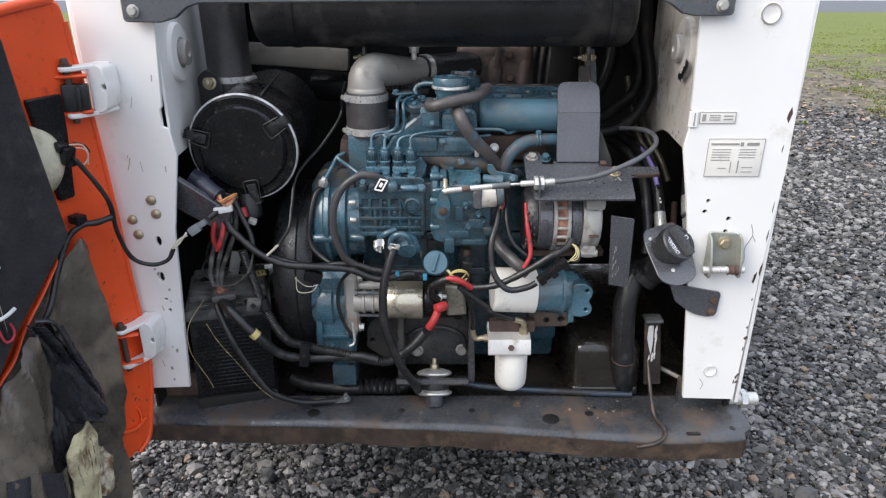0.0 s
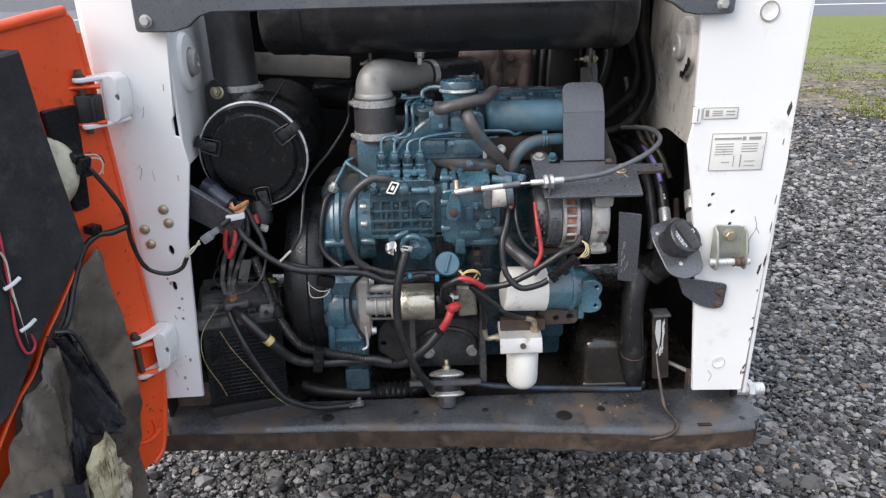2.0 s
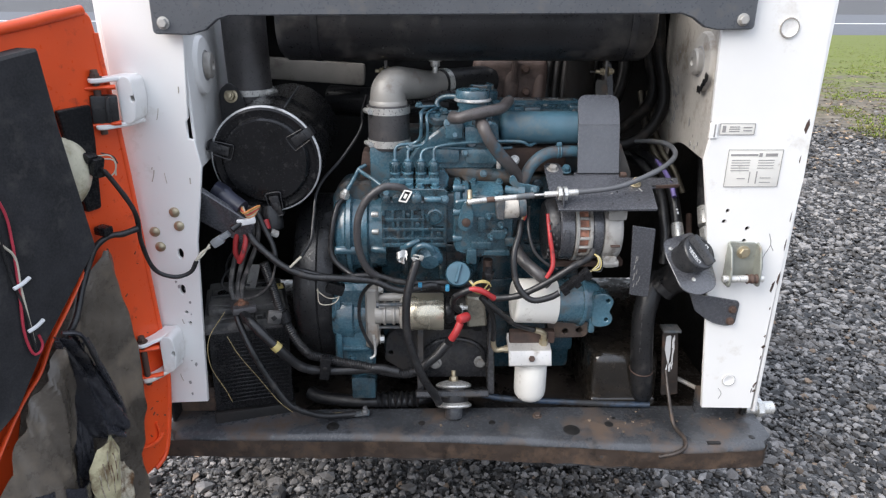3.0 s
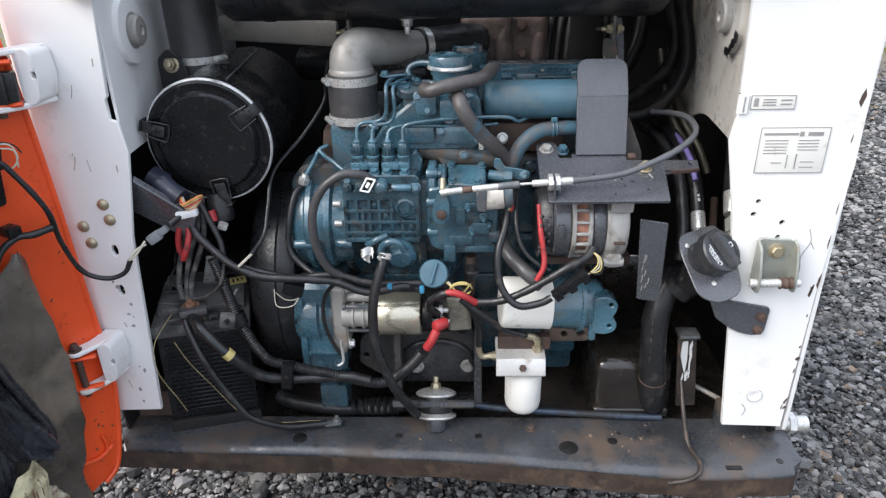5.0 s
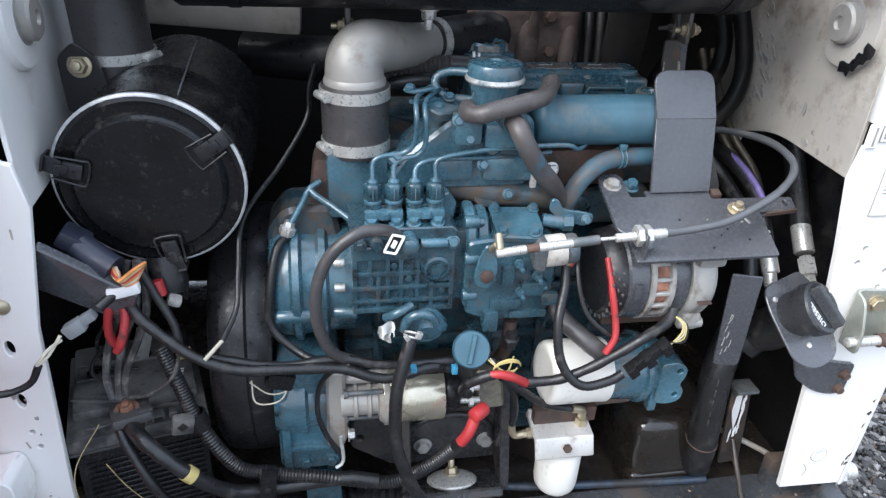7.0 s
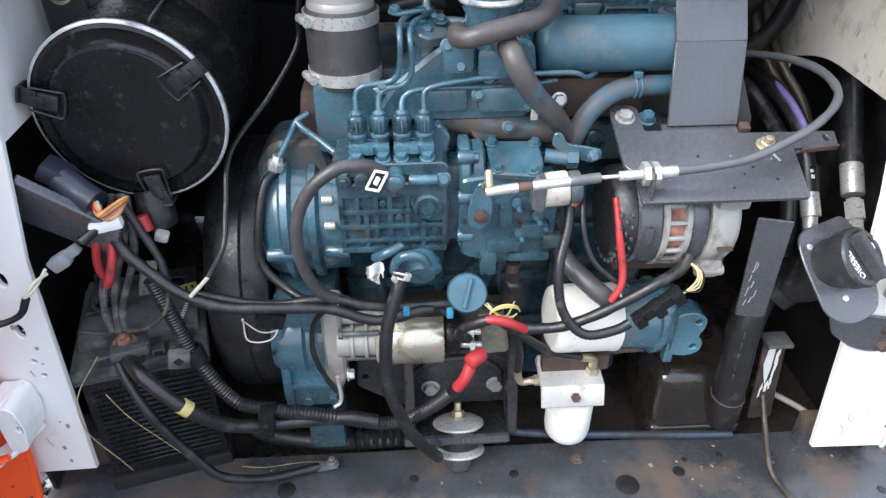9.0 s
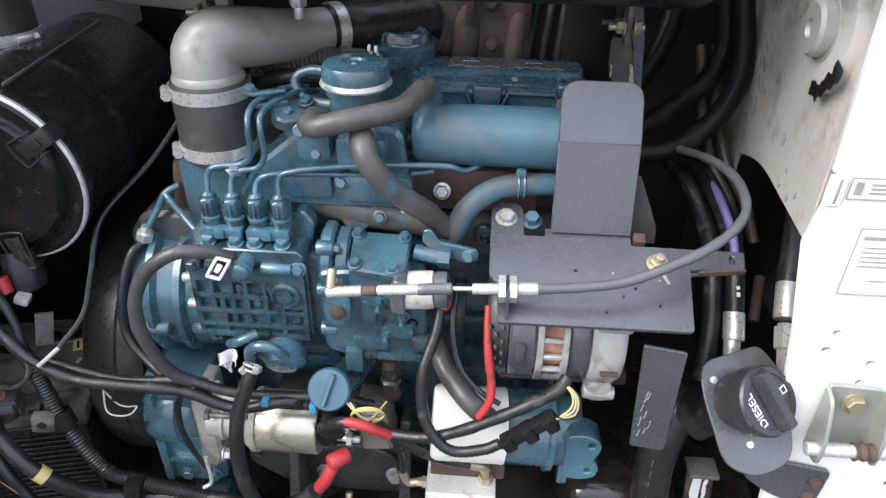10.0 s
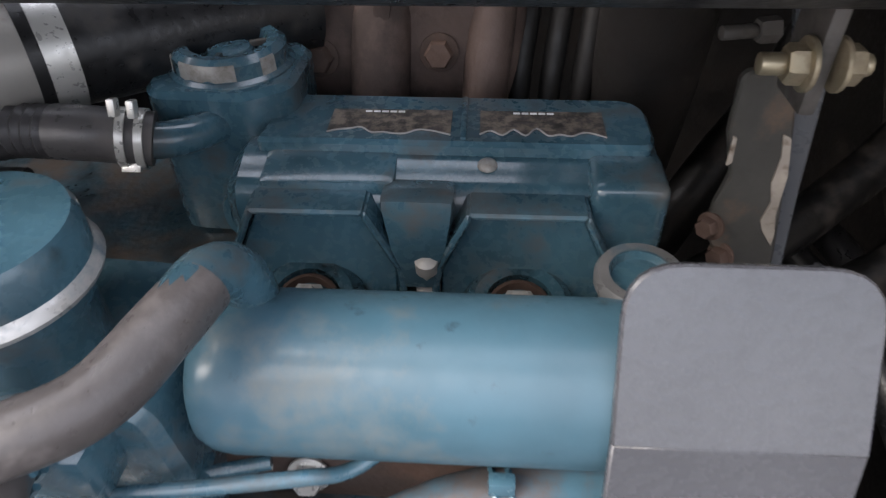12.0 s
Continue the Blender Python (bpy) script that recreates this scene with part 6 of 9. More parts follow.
for k in range(17):
    z = 0.020 + 0.0085 * k
    bm = put(box(bmesh.new(), (0.002, -0.0915, z), (0.138, 0.005, 0.0035), 0.001, seg=1), BM)
    part("rib", bm, M_PLASTIC, bcase)
bm = put(box(bmesh.new(), (0, 0, 0.187), (0.166, 0.190, 0.022), 0.004), BM)
blid = part("lid", bm, M_BATT, battery, "dusty black lid, greyed for the sky's reflection")
bm = put(box(bmesh.new(), (0.0, 0.016, 0.205), (0.150, 0.150, 0.016), 0.006), BM)
part("lid_top", bm, M_BATT, blid)
bm = put(box(bmesh.new(), (0.0, -0.0955, 0.1785), (0.164, 0.003, 0.004), 0.001), BM)
part("lid_edge", bm, M_RUBBER_GREY, blid, "scuffed pale lid edge")
for k in range(3):
    bm = put(box(bmesh.new(), (0.002 + 0.021 * k, -0.083, 0.201), (0.016, 0.016, 0.010), 0.002), BM)
    part("lid_lug", bm, M_BATT, blid)
    # The recess is a dark plate, its shade put in as colour.
    bm = put(box(bmesh.new(), (0.002 + 0.021 * k, -0.0915, 0.201), (0.010, 0.002, 0.006), 0.0005), BM)
    part("lug_recess", bm, M_DARK, blid)
for p, s in (((0.030, 0.030, 0.2145), (0.070, 0.004, 0.005)), ((0.030, 0.060, 0.2145), (0.070, 0.004, 0.005)), ((0.064, 0.044, 0.2145), (0.004, 0.034, 0.005)), ((-0.045, 0.040, 0.2145), (0.050, 0.004, 0.005)), ((-0.045, 0.006, 0.2145), (0.050, 0.004, 0.005)), ((-0.068, 0.022, 0.2145), (0.004, 0.038, 0.005))):
    bm = put(box(bmesh.new(), p, s, 0.0015), BM)
    part("lid_rib", bm, M_BATT, blid)
for x, y in ((-0.046, 0.022), (0.012, 0.045), (0.046, 0.045)):
    bm = put(lathe(bmesh.new(), (x, y, 0.212), (0, 0, 1), [(0, 0.012), (0.003, 0.012), (0.005, 0.010), (0.005, 0)], 20), BM)
    part("vent_cap", bm, M_PLASTIC, blid)
POST = Vector((-0.433, 1.190, 0.598))
bm = lathe(bmesh.new(), POST - Vector((0, 0, 0.030)), (0, 0, 1), [(0, 0), (0, 0.013), (0.034, 0.011), (0.036, 0.009), (0.036, 0)], 20)
part("post", bm, M_RUST, battery, "corroded battery post")
bm = box(bmesh.new(), POST + Vector((0.004, -0.010, 0.003)), (0.046, 0.040, 0.014), 0.005, (-6, 0, 20))
box(bm, POST + Vector((0.020, -0.014, 0.006)), (0.020, 0.012, 0.012), 0.003, (-6, 0, 30))
part("terminal_clamp", bm, M_RUBBER_GREY, battery, "dusty cable clamp")
bm = lathe(bmesh.new(), POST + Vector((0, -0.010, 0.0085)), (0, -0.1, 1), [(0, 0.009), (0, 0.0145), (0.002, 0.0145), (0.002, 0.009)], 24)
part("copper_washer", bm, material("corroded_copper", (0.24, 0.115, 0.07), 0.5, 0.3, 0.3, 60, 0.3, 300, dirt=(0.10, 0.07, 0.05), dirt_amount=0.4, dirt_scale=80), battery, "brown corroded washer")
bm = bolt(bmesh.new(), POST + Vector((0, -0.010, 0.0105)), (0, -0.1, 1), 0.0085, 0.007, False, 0.004)
part("terminal_nut", bm, bpy.data.materials["corroded_copper"], battery, "corroded copper-brown nut")
for p, q, w in (((-0.075, -0.030, 0.2135), (-0.010, -0.052, 0.2140), 0.004), ((-0.060, -0.075, 0.1985), (-0.012, -0.070, 0.1985), 0.003)):
    bm = put(tube(bmesh.new(), [p, ((p[0] + q[0]) / 2, (p[1] + q[1]) / 2 - 0.004, p[2] + 0.001), q], w, 8, step=0.004, flat=0.5, lump=0.7), BM)
    part("caked_dirt", bm, M_BATT, blid, "ridge of caked dust")
for k in range(8):
    bm = put(box(bmesh.new(), (0.052 + 0.0012 * k, -0.046 + 0.0052 * k, 0.2134), (0.0052, 0.0032, 0.0006), 0.0001, (0, 0, -13), seg=1), BM)
    part("print_bar", bm, M_PRINT, blid, "white print")
bm = put(box(bmesh.new(), (0.016, 0.020, 0.247), (0.022, 0.006, 0.056), 0.002, (10, 12, 20)), BM)
part("hold_down_plate", bm, M_ALT, battery, "dull steel hold-down plate")
bm = bmesh.new()
box(bm, (-0.4525, 1.272, 0.342), (0.162, 0.188, 0.054), 0.004, (0, 1, 15))
part("tray", bm, M_DARK, battery, "grimy black battery tray")
bm = box(bmesh.new(), (-0.395, 1.312, 0.586), (0.030, 0.020, 0.002), 0.0006, (10, 0, 25))
blabel = part("label", bm, M_WIRE_YELLOW, battery, "yellow and black sticker")
for k in range(3):
    bm = box(bmesh.new(), (-0.402 + 0.007 * k, 1.307 + 0.004 * k, 0.5875 + 0.0004 * k), (0.003, 0.012 - 0.003 * k, 0.001), 0.0002, (10, 0, 25))
    part("print_bar", bm, M_PLASTIC, blabel)

# ---- fuel filler ----
filler = thing("fuel_filler", "black diesel filler cap on a grey flange plate", "fuel cap", (0.42, 1.16, 0.62))
FN = Vector((0.10, -0.68, 0.72)).normalized()
FU = Vector((0.995, 0.069, -0.073)).normalized()
FV = FN.cross(FU)
FC = Vector((0.413, 1.145, 0.702))
fm = Matrix(((FU.x, FV.x, FN.x, FC.x), (FU.y, FV.y, FN.y, FC.y), (FU.z, FV.z, FN.z, FC.z), (0, 0, 0, 1)))
bm = bmesh.new()
fo = [(-0.042, 0.046), (0.020, 0.068), (0.046, 0.040), (0.052, -0.046), (0.010, -0.064), (-0.020, -0.054), (-0.040, 0.015)]
plate(bm, rounded(fo, [0.016, 0.008, 0.03, 0.022, 0.02, 0.015, 0.03], 5), 0.004, fm, 0.001)
part("flange", bm, M_GREY, filler, "grey rounded flange plate")
for x, y in ((-0.029, 0.029), (0.006, -0.032), (0.036, 0.030)):
    bm = bmesh.new()
    p = fm @ Vector((x, y, 0.004))
    rod(bm, p, p + FN * 0.002, 0.0040, bevel=0.0008, seg=12)
    part("rivet", bm, M_STEEL, filler)
FA = (FN + FU * 0.30).normalized()
CC = fm @ Vector((-0.001, 0.010, 0.002))
CU = (FU - FA * FU.dot(FA)).normalized()
CV = FA.cross(CU)
cm = Matrix(((CU.x, CV.x, FA.x, CC.x), (CU.y, CV.y, FA.y, CC.y), (CU.z, CV.z, FA.z, CC.z), (0, 0, 0, 1)))
bm = bmesh.new()
lathe(bm, CC, FA, [(-0.006, 0.029), (0.012, 0.0295), (0.0125, 0.0312), (0.018, 0.0312), (0.0185, 0.0325), (0.0195, 0.0340), (0.0360, 0.0345), (0.0385, 0.0325), (0.0390, 0.0270), (0.0375, 0.0262), (0.0375, 0)], 48)
# Lighter than the other black plastic: sky reflection is put into the colour.
M_CAP = material("scuffed_sky_greyed_cap_plastic", (0.030, 0.031, 0.034), 0.33, 0, 0.25, 20, 0.12, 260, dirt=(0.065, 0.063, 0.062), dirt_amount=0.22, dirt_scale=34)
cap = part("cap", bm, M_CAP, filler, "round black cap with a moulded grip")
bm = bmesh.new()
plate(bm, rounded([(-0.011, 0), (-0.0045, 0.0125), (0.0045, 0.0125), (0.011, 0)], [0, 0.002, 0.002, 0]), 0.060, cm @ Matrix.Translation((0.002, 0.0014, 0.0372)) @ Matrix.Rotation(radians(125), 4, "Z") @ Matrix(((0, 0, 1, -0.030), (1, 0, 0, 0), (0, 1, 0, 0), (0, 0, 0, 1))), 0.0015)
part("grip_bar", bm, M_CAP, cap)
txt = bpy.data.curves.new("lettering", "FONT")
txt.body, txt.size, txt.extrude, txt.align_x, txt.align_y = "DIESEL", 0.0120, 0.0003, "CENTER", "CENTER"
txt.materials.append(M_PRINT)
lett = new("lettering", txt)
lett.parent = cap
lett.matrix_basis = cm @ Matrix.Translation((-0.0155, -0.0105, 0.0379)) @ Matrix.Rotation(radians(125), 4, "Z")
for k, (w, h) in enumerate(((0.0075, 0.0013), (0.0075, 0.0013), (0.0013, 0.0075), (0.0013, 0.0075))):
    o = ((0, 0.0032), (0, -0.0032), (0.0032, 0), (-0.0032, 0))[k]
    bm = bmesh.new()
    box(bm, (*o, 0), (w, h, 0.0008), 0.0002, seg=1)
    bm.transform(cm @ Matrix.Translation((0.0175, 0.0122, 0.0382)) @ Matrix.Rotation(radians(125), 4, "Z"))
    part("symbol_bar", bm, M_PRINT, cap)
bm = bmesh.new()
tube(bm, [(0.425, 1.165, 0.70), (0.420, 1.19, 0.66), (0.41, 1.21, 0.64), (0.395, 1.215, 0.62)], 0.030, 24)
part("filler_neck", bm, M_RUBBER, filler, "black rubber filler neck")
bm = bmesh.new()
lb = [(0.425, 0.645), (0.525, 0.627), (0.522, 0.578), (0.505, 0.574), (0.474, 0.582), (0.440, 0.608)]
upright(bm, rounded(lb, [0.004, 0.008, 0.008, 0.01, 0.02, 0.004]), 1.140, 0.005, 0.001)
part("support_bracket", bm, M_GREY, filler, "dark grey bracket bolted to the upright")
bolts(filler, [(0.512, 1.140, 0.611), (0.511, 1.140, 0.586)], (0, -1, 0), 0.0060, 0.006, M_RUST)

# ---- engine mount, leaning back towards the engine ----
M_MOUNT = material("oily_black_casting", (0.034, 0.034, 0.036), 0.24, 0, 0.4, 14, 0.25, 160, dirt=(0.060, 0.050, 0.042), dirt_amount=0.35, dirt_scale=16)
mount = thing("engine_mount", "black engine mount with steel dished washers", "engine mount", (-0.018, 1.18, 0.347))
MA = Vector((0, 0.47, 0.883)).normalized()
ML = Vector((-0.018, 1.186, 0.372))
MT = axis_matrix(ML, MA)
bm = bmesh.new()
plate(bm, rounded([(-0.080, -0.030), (0.072, -0.030), (0.072, 0.055), (-0.080, 0.055)], 0.006), 0.015, Matrix.Translation(ML + MA * 0.016) @ Matrix.Rotation(radians(-28), 4, "X"), 0.003)
lower = part("lower_plate", bm, M_MOUNT, mount)
for dx in (-0.008, 0.0, 0.008):
    bm = bmesh.new()
    box(bm, ML + MA * 0.0235 + Vector((0.012 + dx, -0.0278, 0.0148)), (0.004, 0.001, 0.007), 0.0003, (-28, 0, 0), seg=1)
    part("cast_mark", bm, M_FRAME, lower)
for x in (-0.094, 0.052):
    bm = bmesh.new()
    plate(bm, rounded([(1.186, 0.392), (1.212, 0.392), (1.262, 0.430), (1.262, 0.560), (1.232, 0.560), (1.196, 0.425)], 0.006), 0.014, Matrix(((0, 0, 1, x), (1, 0, 0, 0), (0, 1, 0, 0), (0, 0, 0, 1))), 0.002)
    part("cheek", bm, M_MOUNT, mount)
bm = bmesh.new()
upright(bm, rounded([(-0.100, 0.395), (0.064, 0.395), (0.060, 0.500), (0.040, 0.545), (-0.085, 0.552), (-0.160, 0.500), (-0.165, 0.440)], [0.01, 0.006, 0.03, 0.02, 0.03, 0.02, 0.01]), 1.252, 0.02, 0.003, [(-0.151, 0.457, 0.005, 0.005)])
part("back_plate", bm, M_MOUNT, mount, "curved black mounting bracket")
bm = bmesh.new()
tube(bm, [(-0.085, 1.252, 0.46), (-0.050, 1.250, 0.485), (0.0, 1.250, 0.490), (0.040, 1.250, 0.470), (0.050, 1.250, 0.430)], 0.005, 12)
part("cast_rib", bm, M_MOUNT, mount)
bolts(mount, [(0.041, 1.252, 0.434), (-0.056, 1.252, 0.432)], (0, -1, 0), 0.0105, 0.008, M_ALT)
for d, r in ((0.034, 0.037), (-0.006, 0.037)):
    bm = bmesh.new()
    lathe(bm, ML + MA * d, MA, [(0, 0), (0, r - 0.004), (0.003, r), (0.006, r), (0.010, r - 0.006), (0.014, 0.018), (0.014, 0)], 40)
    part("washer", bm, M_STEEL, mount, "dished steel washer")
bm = bmesh.new()
rod(bm, ML + MA * 0.004, ML + MA * 0.036, 0.030, bevel=0.004, seg=32)
part("rubber", bm, M_RUBBER, mount)
bm = bmesh.new()
rod(bm, (-0.018, 1.176, 0.345), ML - MA * 0.003, 0.019, bevel=0.003, seg=24)
part("pedestal", bm, M_FRAME, mount)
bm = bmesh.new()
bolt(bm, ML + MA * 0.047, MA, 0.009, 0.008, True, 0.012)
part("nut", bm, M_BRASS, mount)

# ---- rear door, swung open ----
door = thing("engine_bay_door", "orange steel rear door swung open, inner lining torn", "door", (-0.58, 1.11, 0.28))
DH, DD, DN = Vector((-0.578, 1.118, 0)), Vector((-0.40, -0.917, 0)), Vector((0.917, -0.40, 0))
DM = Matrix(((DD.x, 0, DN.x, DH.x), (DD.y, 0, DN.y, DH.y), (0, 1, 0, 0), (0, 0, 0, 1)))


def on_door(s, z, n=0.0):
    return DM @ Vector((s, z, n))


EDGE = [(0.014, 1.146), (0.008, 1.115), (0.004, 1.053), (-0.003, 0.989), (-0.009, 0.902), (-0.014, 0.798), (-0.017, 0.698), (-0.022, 0.591), (-0.026, 0.515), (-0.019, 0.442), (-0.005, 0.370), (0.013, 0.318)]
bm = bmesh.new()
plate(bm, rounded([(0.060, 0.300), (0.95, 0.285), (0.95, 1.02), (0.158, 1.131), (0.040, 1.151), *EDGE], [0.03, 0.03, 0.03, 0.1, 0.01, 0.012, *([0.03] * 9), 0.02, 0.03]), 0.045, DM @ Matrix.Translation((0, 0, -0.053)), 0.005)
panel = part("panel", bm, M_ORANGE, door, "orange painted shell, scratched")
bm = bmesh.new()
tube(bm, [on_door(s + 0.004, z, -0.010) for s, z in EDGE[1:]] + [on_door(0.045, 0.302, -0.010)], 0.0055, 10)
part("rolled_edge", bm, M_ORANGE, panel)
bm = bmesh.new()
tube(bm, [on_door(0.03, 1.149, -0.010), on_door(0.10, 1.139, -0.008), on_door(0.158, 1.130, -0.008), on_door(0.5, 1.085, -0.008), on_door(0.94, 1.022, -0.008)], 0.008, 12)
part("rolled_edge", bm, M_ORANGE, panel)
bm = bmesh.new()
tube(bm, [on_door(0.078, 0.372, -0.006), on_door(0.045, 0.362, -0.003), on_door(0.018, 0.368, -0.005)], 0.004, 8)
tube(bm, [on_door(0.030, 0.40, -0.006), on_door(0.027, 0.38, -0.004), on_door(0.030, 0.364, -0.005)], 0.003, 8)
part("dent_crease", bm, M_ORANGE, panel, "creased dent in the orange edge")
bm = bmesh.new()
plate(bm, rounded([(0.113, 0.797), (0.177, 0.735), (0.230, 0.683), (0.294, 0.604), (0.9, 0.30), (0.9, 0.99), (0.20, 1.096), (0.145, 1.104), (0.136, 0.991)], [0.004, 0, 0, 0, 0, 0, 0, 0.006, 0]), 0.040, DM @ Matrix.Translation((0, 0, -0.010)), 0.004)
part("insulation", bm, M_FOAM, door, "dark foam insulation pad")
bm = bmesh.new()
tube(bm, [on_door(0.098, 0.787, 0.004), on_door(0.168, 0.718, 0.012), on_door(0.211, 0.676, 0.014), on_door(0.241, 0.634, 0.014), on_door(0.278, 0.601, 0.012), on_door(0.334, 0.533, 0.010), on_door(0.42, 0.42, 0.01)], 0.0042, 10, flat=0.6)
part("brace", bm, M_ORANGE, door, "orange diagonal brace")


def cloth(rows, cols, f, thick=0.002):
    """A crumpled sheet from a function of u, v, with thickness."""
    bm = bmesh.new()
    g = [[bm.verts.new(f(i / (cols - 1), j / (rows - 1))) for i in range(cols)] for j in range(rows)]
    for j in range(rows - 1):
        for i in range(cols - 1):
            bm.faces.new((g[j][i], g[j][i + 1], g[j + 1][i + 1], g[j + 1][i]))
    bmesh.ops.recalc_face_normals(bm, faces=bm.faces)
    bmesh.ops.solidify(bm, geom=bm.faces[:], thickness=thick)
    return bm


def creases(a, b, k, amp, seed=0.0):
    """Long sharp folds along b, from ridged noise across a."""
    q = a * k + 0.35 * noise.noise((a * k * 0.5, b * k * 0.3, seed + 4))
    r1 = 1 - 2 * abs(noise.noise((q, b * k * 0.16, seed)))
    r2 = 1 - 2 * abs(noise.noise((q * 2.1, b * k * 0.5, seed + 9)))
    return amp * (r1 * 0.7 + r2 * 0.3 - 0.3)


def along(table, x):
    """Straight interpolation in a table of (x, y) with falling x."""
    for (x0, y0), (x1, y1) in zip(table, table[1:]):
        if x >= x1:
            return y0 + (y1 - y0) * min(1, max(0, (x0 - x) / (x0 - x1)))
    return table[-1][1]


RIGHT = [(0.784, 0.080), (0.766, 0.072), (0.703, 0.068), (0.586, 0.058), (0.529, 0.060), (0.467, 0.059), (0.412, 0.071), (0.375, 0.090), (0.305, 0.086), (0.20, 0.10)]
LEFT = [(0.784, 0.086), (0.736, 0.125), (0.704, 0.160), (0.663, 0.205), (0.60, 0.27), (0.50, 0.30), (0.20, 0.30)]


def lining(u, v):
    z = 0.780 + (0.21 - 0.780) * v
    lo, hi = along(RIGHT, z), along(LEFT, z)
    s = lo + (hi - lo) * u
    return on_door(s + 0.003 * noise.noise((z * 30, 3, 1)) * (1 - u), z, 0.002 + 0.008 * math.sin(math.pi * u) + creases(s - 0.25 * (z - 0.5), z, 13, 0.020, 1) + creases(s + 0.4 * z, z, 45, 0.0012, 31))


part("torn_lining", cloth(70, 44, lining, 0.002), M_SHEET, door, "dusty brown hanging lining")


def flap(u, v):
    right = along([(1.0, 0.186), (0.72, 0.166), (0.30, 0.142), (0.0, 0.130)], 1 - v)
    left = along([(1.0, 0.226), (0.80, 0.216), (0.45, 0.212), (0.12, 0.196), (0.0, 0.160)], 1 - v)
    s = right + (left - right) * u
    z = 0.690 - 0.205 * v - 0.022 * u * v - 0.012 * (1 - u)
    return on_door(s, z, 0.030 + 0.012 * math.sin(math.pi * u) + creases(u * 0.09 + 0.03 * v, z, 24, 0.024, 5) + creases(s + 0.8 * z, z, 45, 0.0025, 35))


part("torn_flap", cloth(60, 30, flap, 0.002), M_SHEET_BLACK, door, "crumpled black lining flap")


def drape(u, v):
    right = along([(1.0, 0.214), (0.83, 0.206), (0.55, 0.222), (0.38, 0.235), (0.0, 0.25)], 1 - v)
    left = along([(1.0, 0.226), (0.88, 0.262), (0.81, 0.292), (0.66, 0.341), (0.5, 0.38), (0.0, 0.42)], 1 - v)
    s = right + (left - right) * u
    z = 0.675 - 0.46 * v
    return on_door(s, z, 0.024 + 0.014 * math.sin(math.pi * u) + creases(s - 0.2 * z, z, 13, 0.034, 7) + creases(s + 0.5 * z, z, 40, 0.002, 33))


part("torn_lining", cloth(60, 34, drape, 0.002), M_SHEET, door, "dusty grey-brown drape of lining")


def fold(u, v):
    s = 0.225 + 0.012 * v + 0.10 * u + 0.03 * math.sin(2 * v)
    z = 0.430 - 0.23 * v + 0.05 * u * (1 - v)
    return on_door(s, z, 0.044 + 0.012 * math.sin(math.pi * u) + creases(s, z, 16, 0.026, 12))


part("torn_flap", cloth(40, 26, fold, 0.002), M_SHEET_BLACK, door, "crumpled black lining flap")


def inner_fold(u, v):
    right, left = 0.170 + 0.03 * v, 0.204 + 0.028 * v
    s = right + (left - right) * u
    z = 0.655 - 0.26 * v
    return on_door(s, z, 0.020 + creases(u * 0.08, z, 40, 0.014, 15))


part("torn_flap", cloth(40, 16, inner_fold, 0.002), M_SHEET_BLACK, door, "crumpled black lining flap")
bm = bmesh.new()
tube(bm, [on_door(0.208, 0.692, 0.036), on_door(0.187, 0.682, 0.046), on_door(0.177, 0.652, 0.050), on_door(0.166, 0.610, 0.049), on_door(0.152, 0.565, 0.048), on_door(0.138, 0.525, 0.044), on_door(0.130, 0.492, 0.038)], 0.0062, 10, flat=0.55, lump=0.35)
part("lining_seam", bm, M_SHEET_BLACK, door, "folded black seam")
bm = bmesh.new()
tube(bm, [on_door(0.172, 0.664, 0.040), on_door(0.160, 0.62, 0.040), on_door(0.142, 0.56, 0.038), on_door(0.126, 0.51, 0.032), on_door(0.122, 0.475, 0.028)], 0.005, 10, flat=0.5, lump=0.35)
part("lining_seam", bm, M_SHEET_BLACK, door, "folded black seam")


def fibre(u, v, up=0.0):
    right = along([(1.0, 0.172), (0.8, 0.161), (0.5, 0.170), (0.0, 0.182)], 1 - v)
    left = along([(1.0, 0.196), (0.84, 0.219), (0.0, 0.228)], 1 - v)
    s = right + (left - right) * u
    z = 0.482 - 0.17 * v - 0.012 * u * (1 - v)
    return on_door(s, z, 0.040 + up + 0.006 * math.sin(3 * u) + creases(s + 0.3 * z, z, 34, 0.007, 3))


pad = part("fibre_pad", cloth(30, 16, fibre, 0.004), M_PAPER, door, "torn yellowed fibre padding")
for k in range(6):
    part("print_bar", cloth(14, 3, lambda u, v, k=k: fibre(0.10 + 0.14 * k + 0.035 * u - 0.10 * v, 0.06 + 0.10 * (k % 3) + 0.34 * v, 0.0042), 0.0008), M_SCRAP, pad)


def scrap(u, v):
    right = along([(1.0, 0.150), (0.7, 0.140), (0.0, 0.150)], 1 - v)
    left = along([(1.0, 0.166), (0.0, 0.180)], 1 - v)
    s = right + (left - right) * u
    return on_door(s, 0.428 - 0.11 * v - 0.02 * (1 - u) * (1 - v), 0.036 + creases(s, s * 3 + v * 0.1, 60, 0.012, 21))


part("fibre_scrap", cloth(24, 12, scrap, 0.003), M_SCRAP, door, "brown-stained fibre scrap")
# lamp housing on the door's inner face
bm = bmesh.new()
plate(bm, rounded([(0.066, 0.845), (0.094, 0.845), (0.112, 1.010), (0.052, 1.010), (0.054, 0.955)], 0.005), 0.010, DM @ Matrix.Translation((0, 0, -0.009)), 0.002)
part("lamp_bracket", bm, M_PLASTIC, door)
bm = bmesh.new()
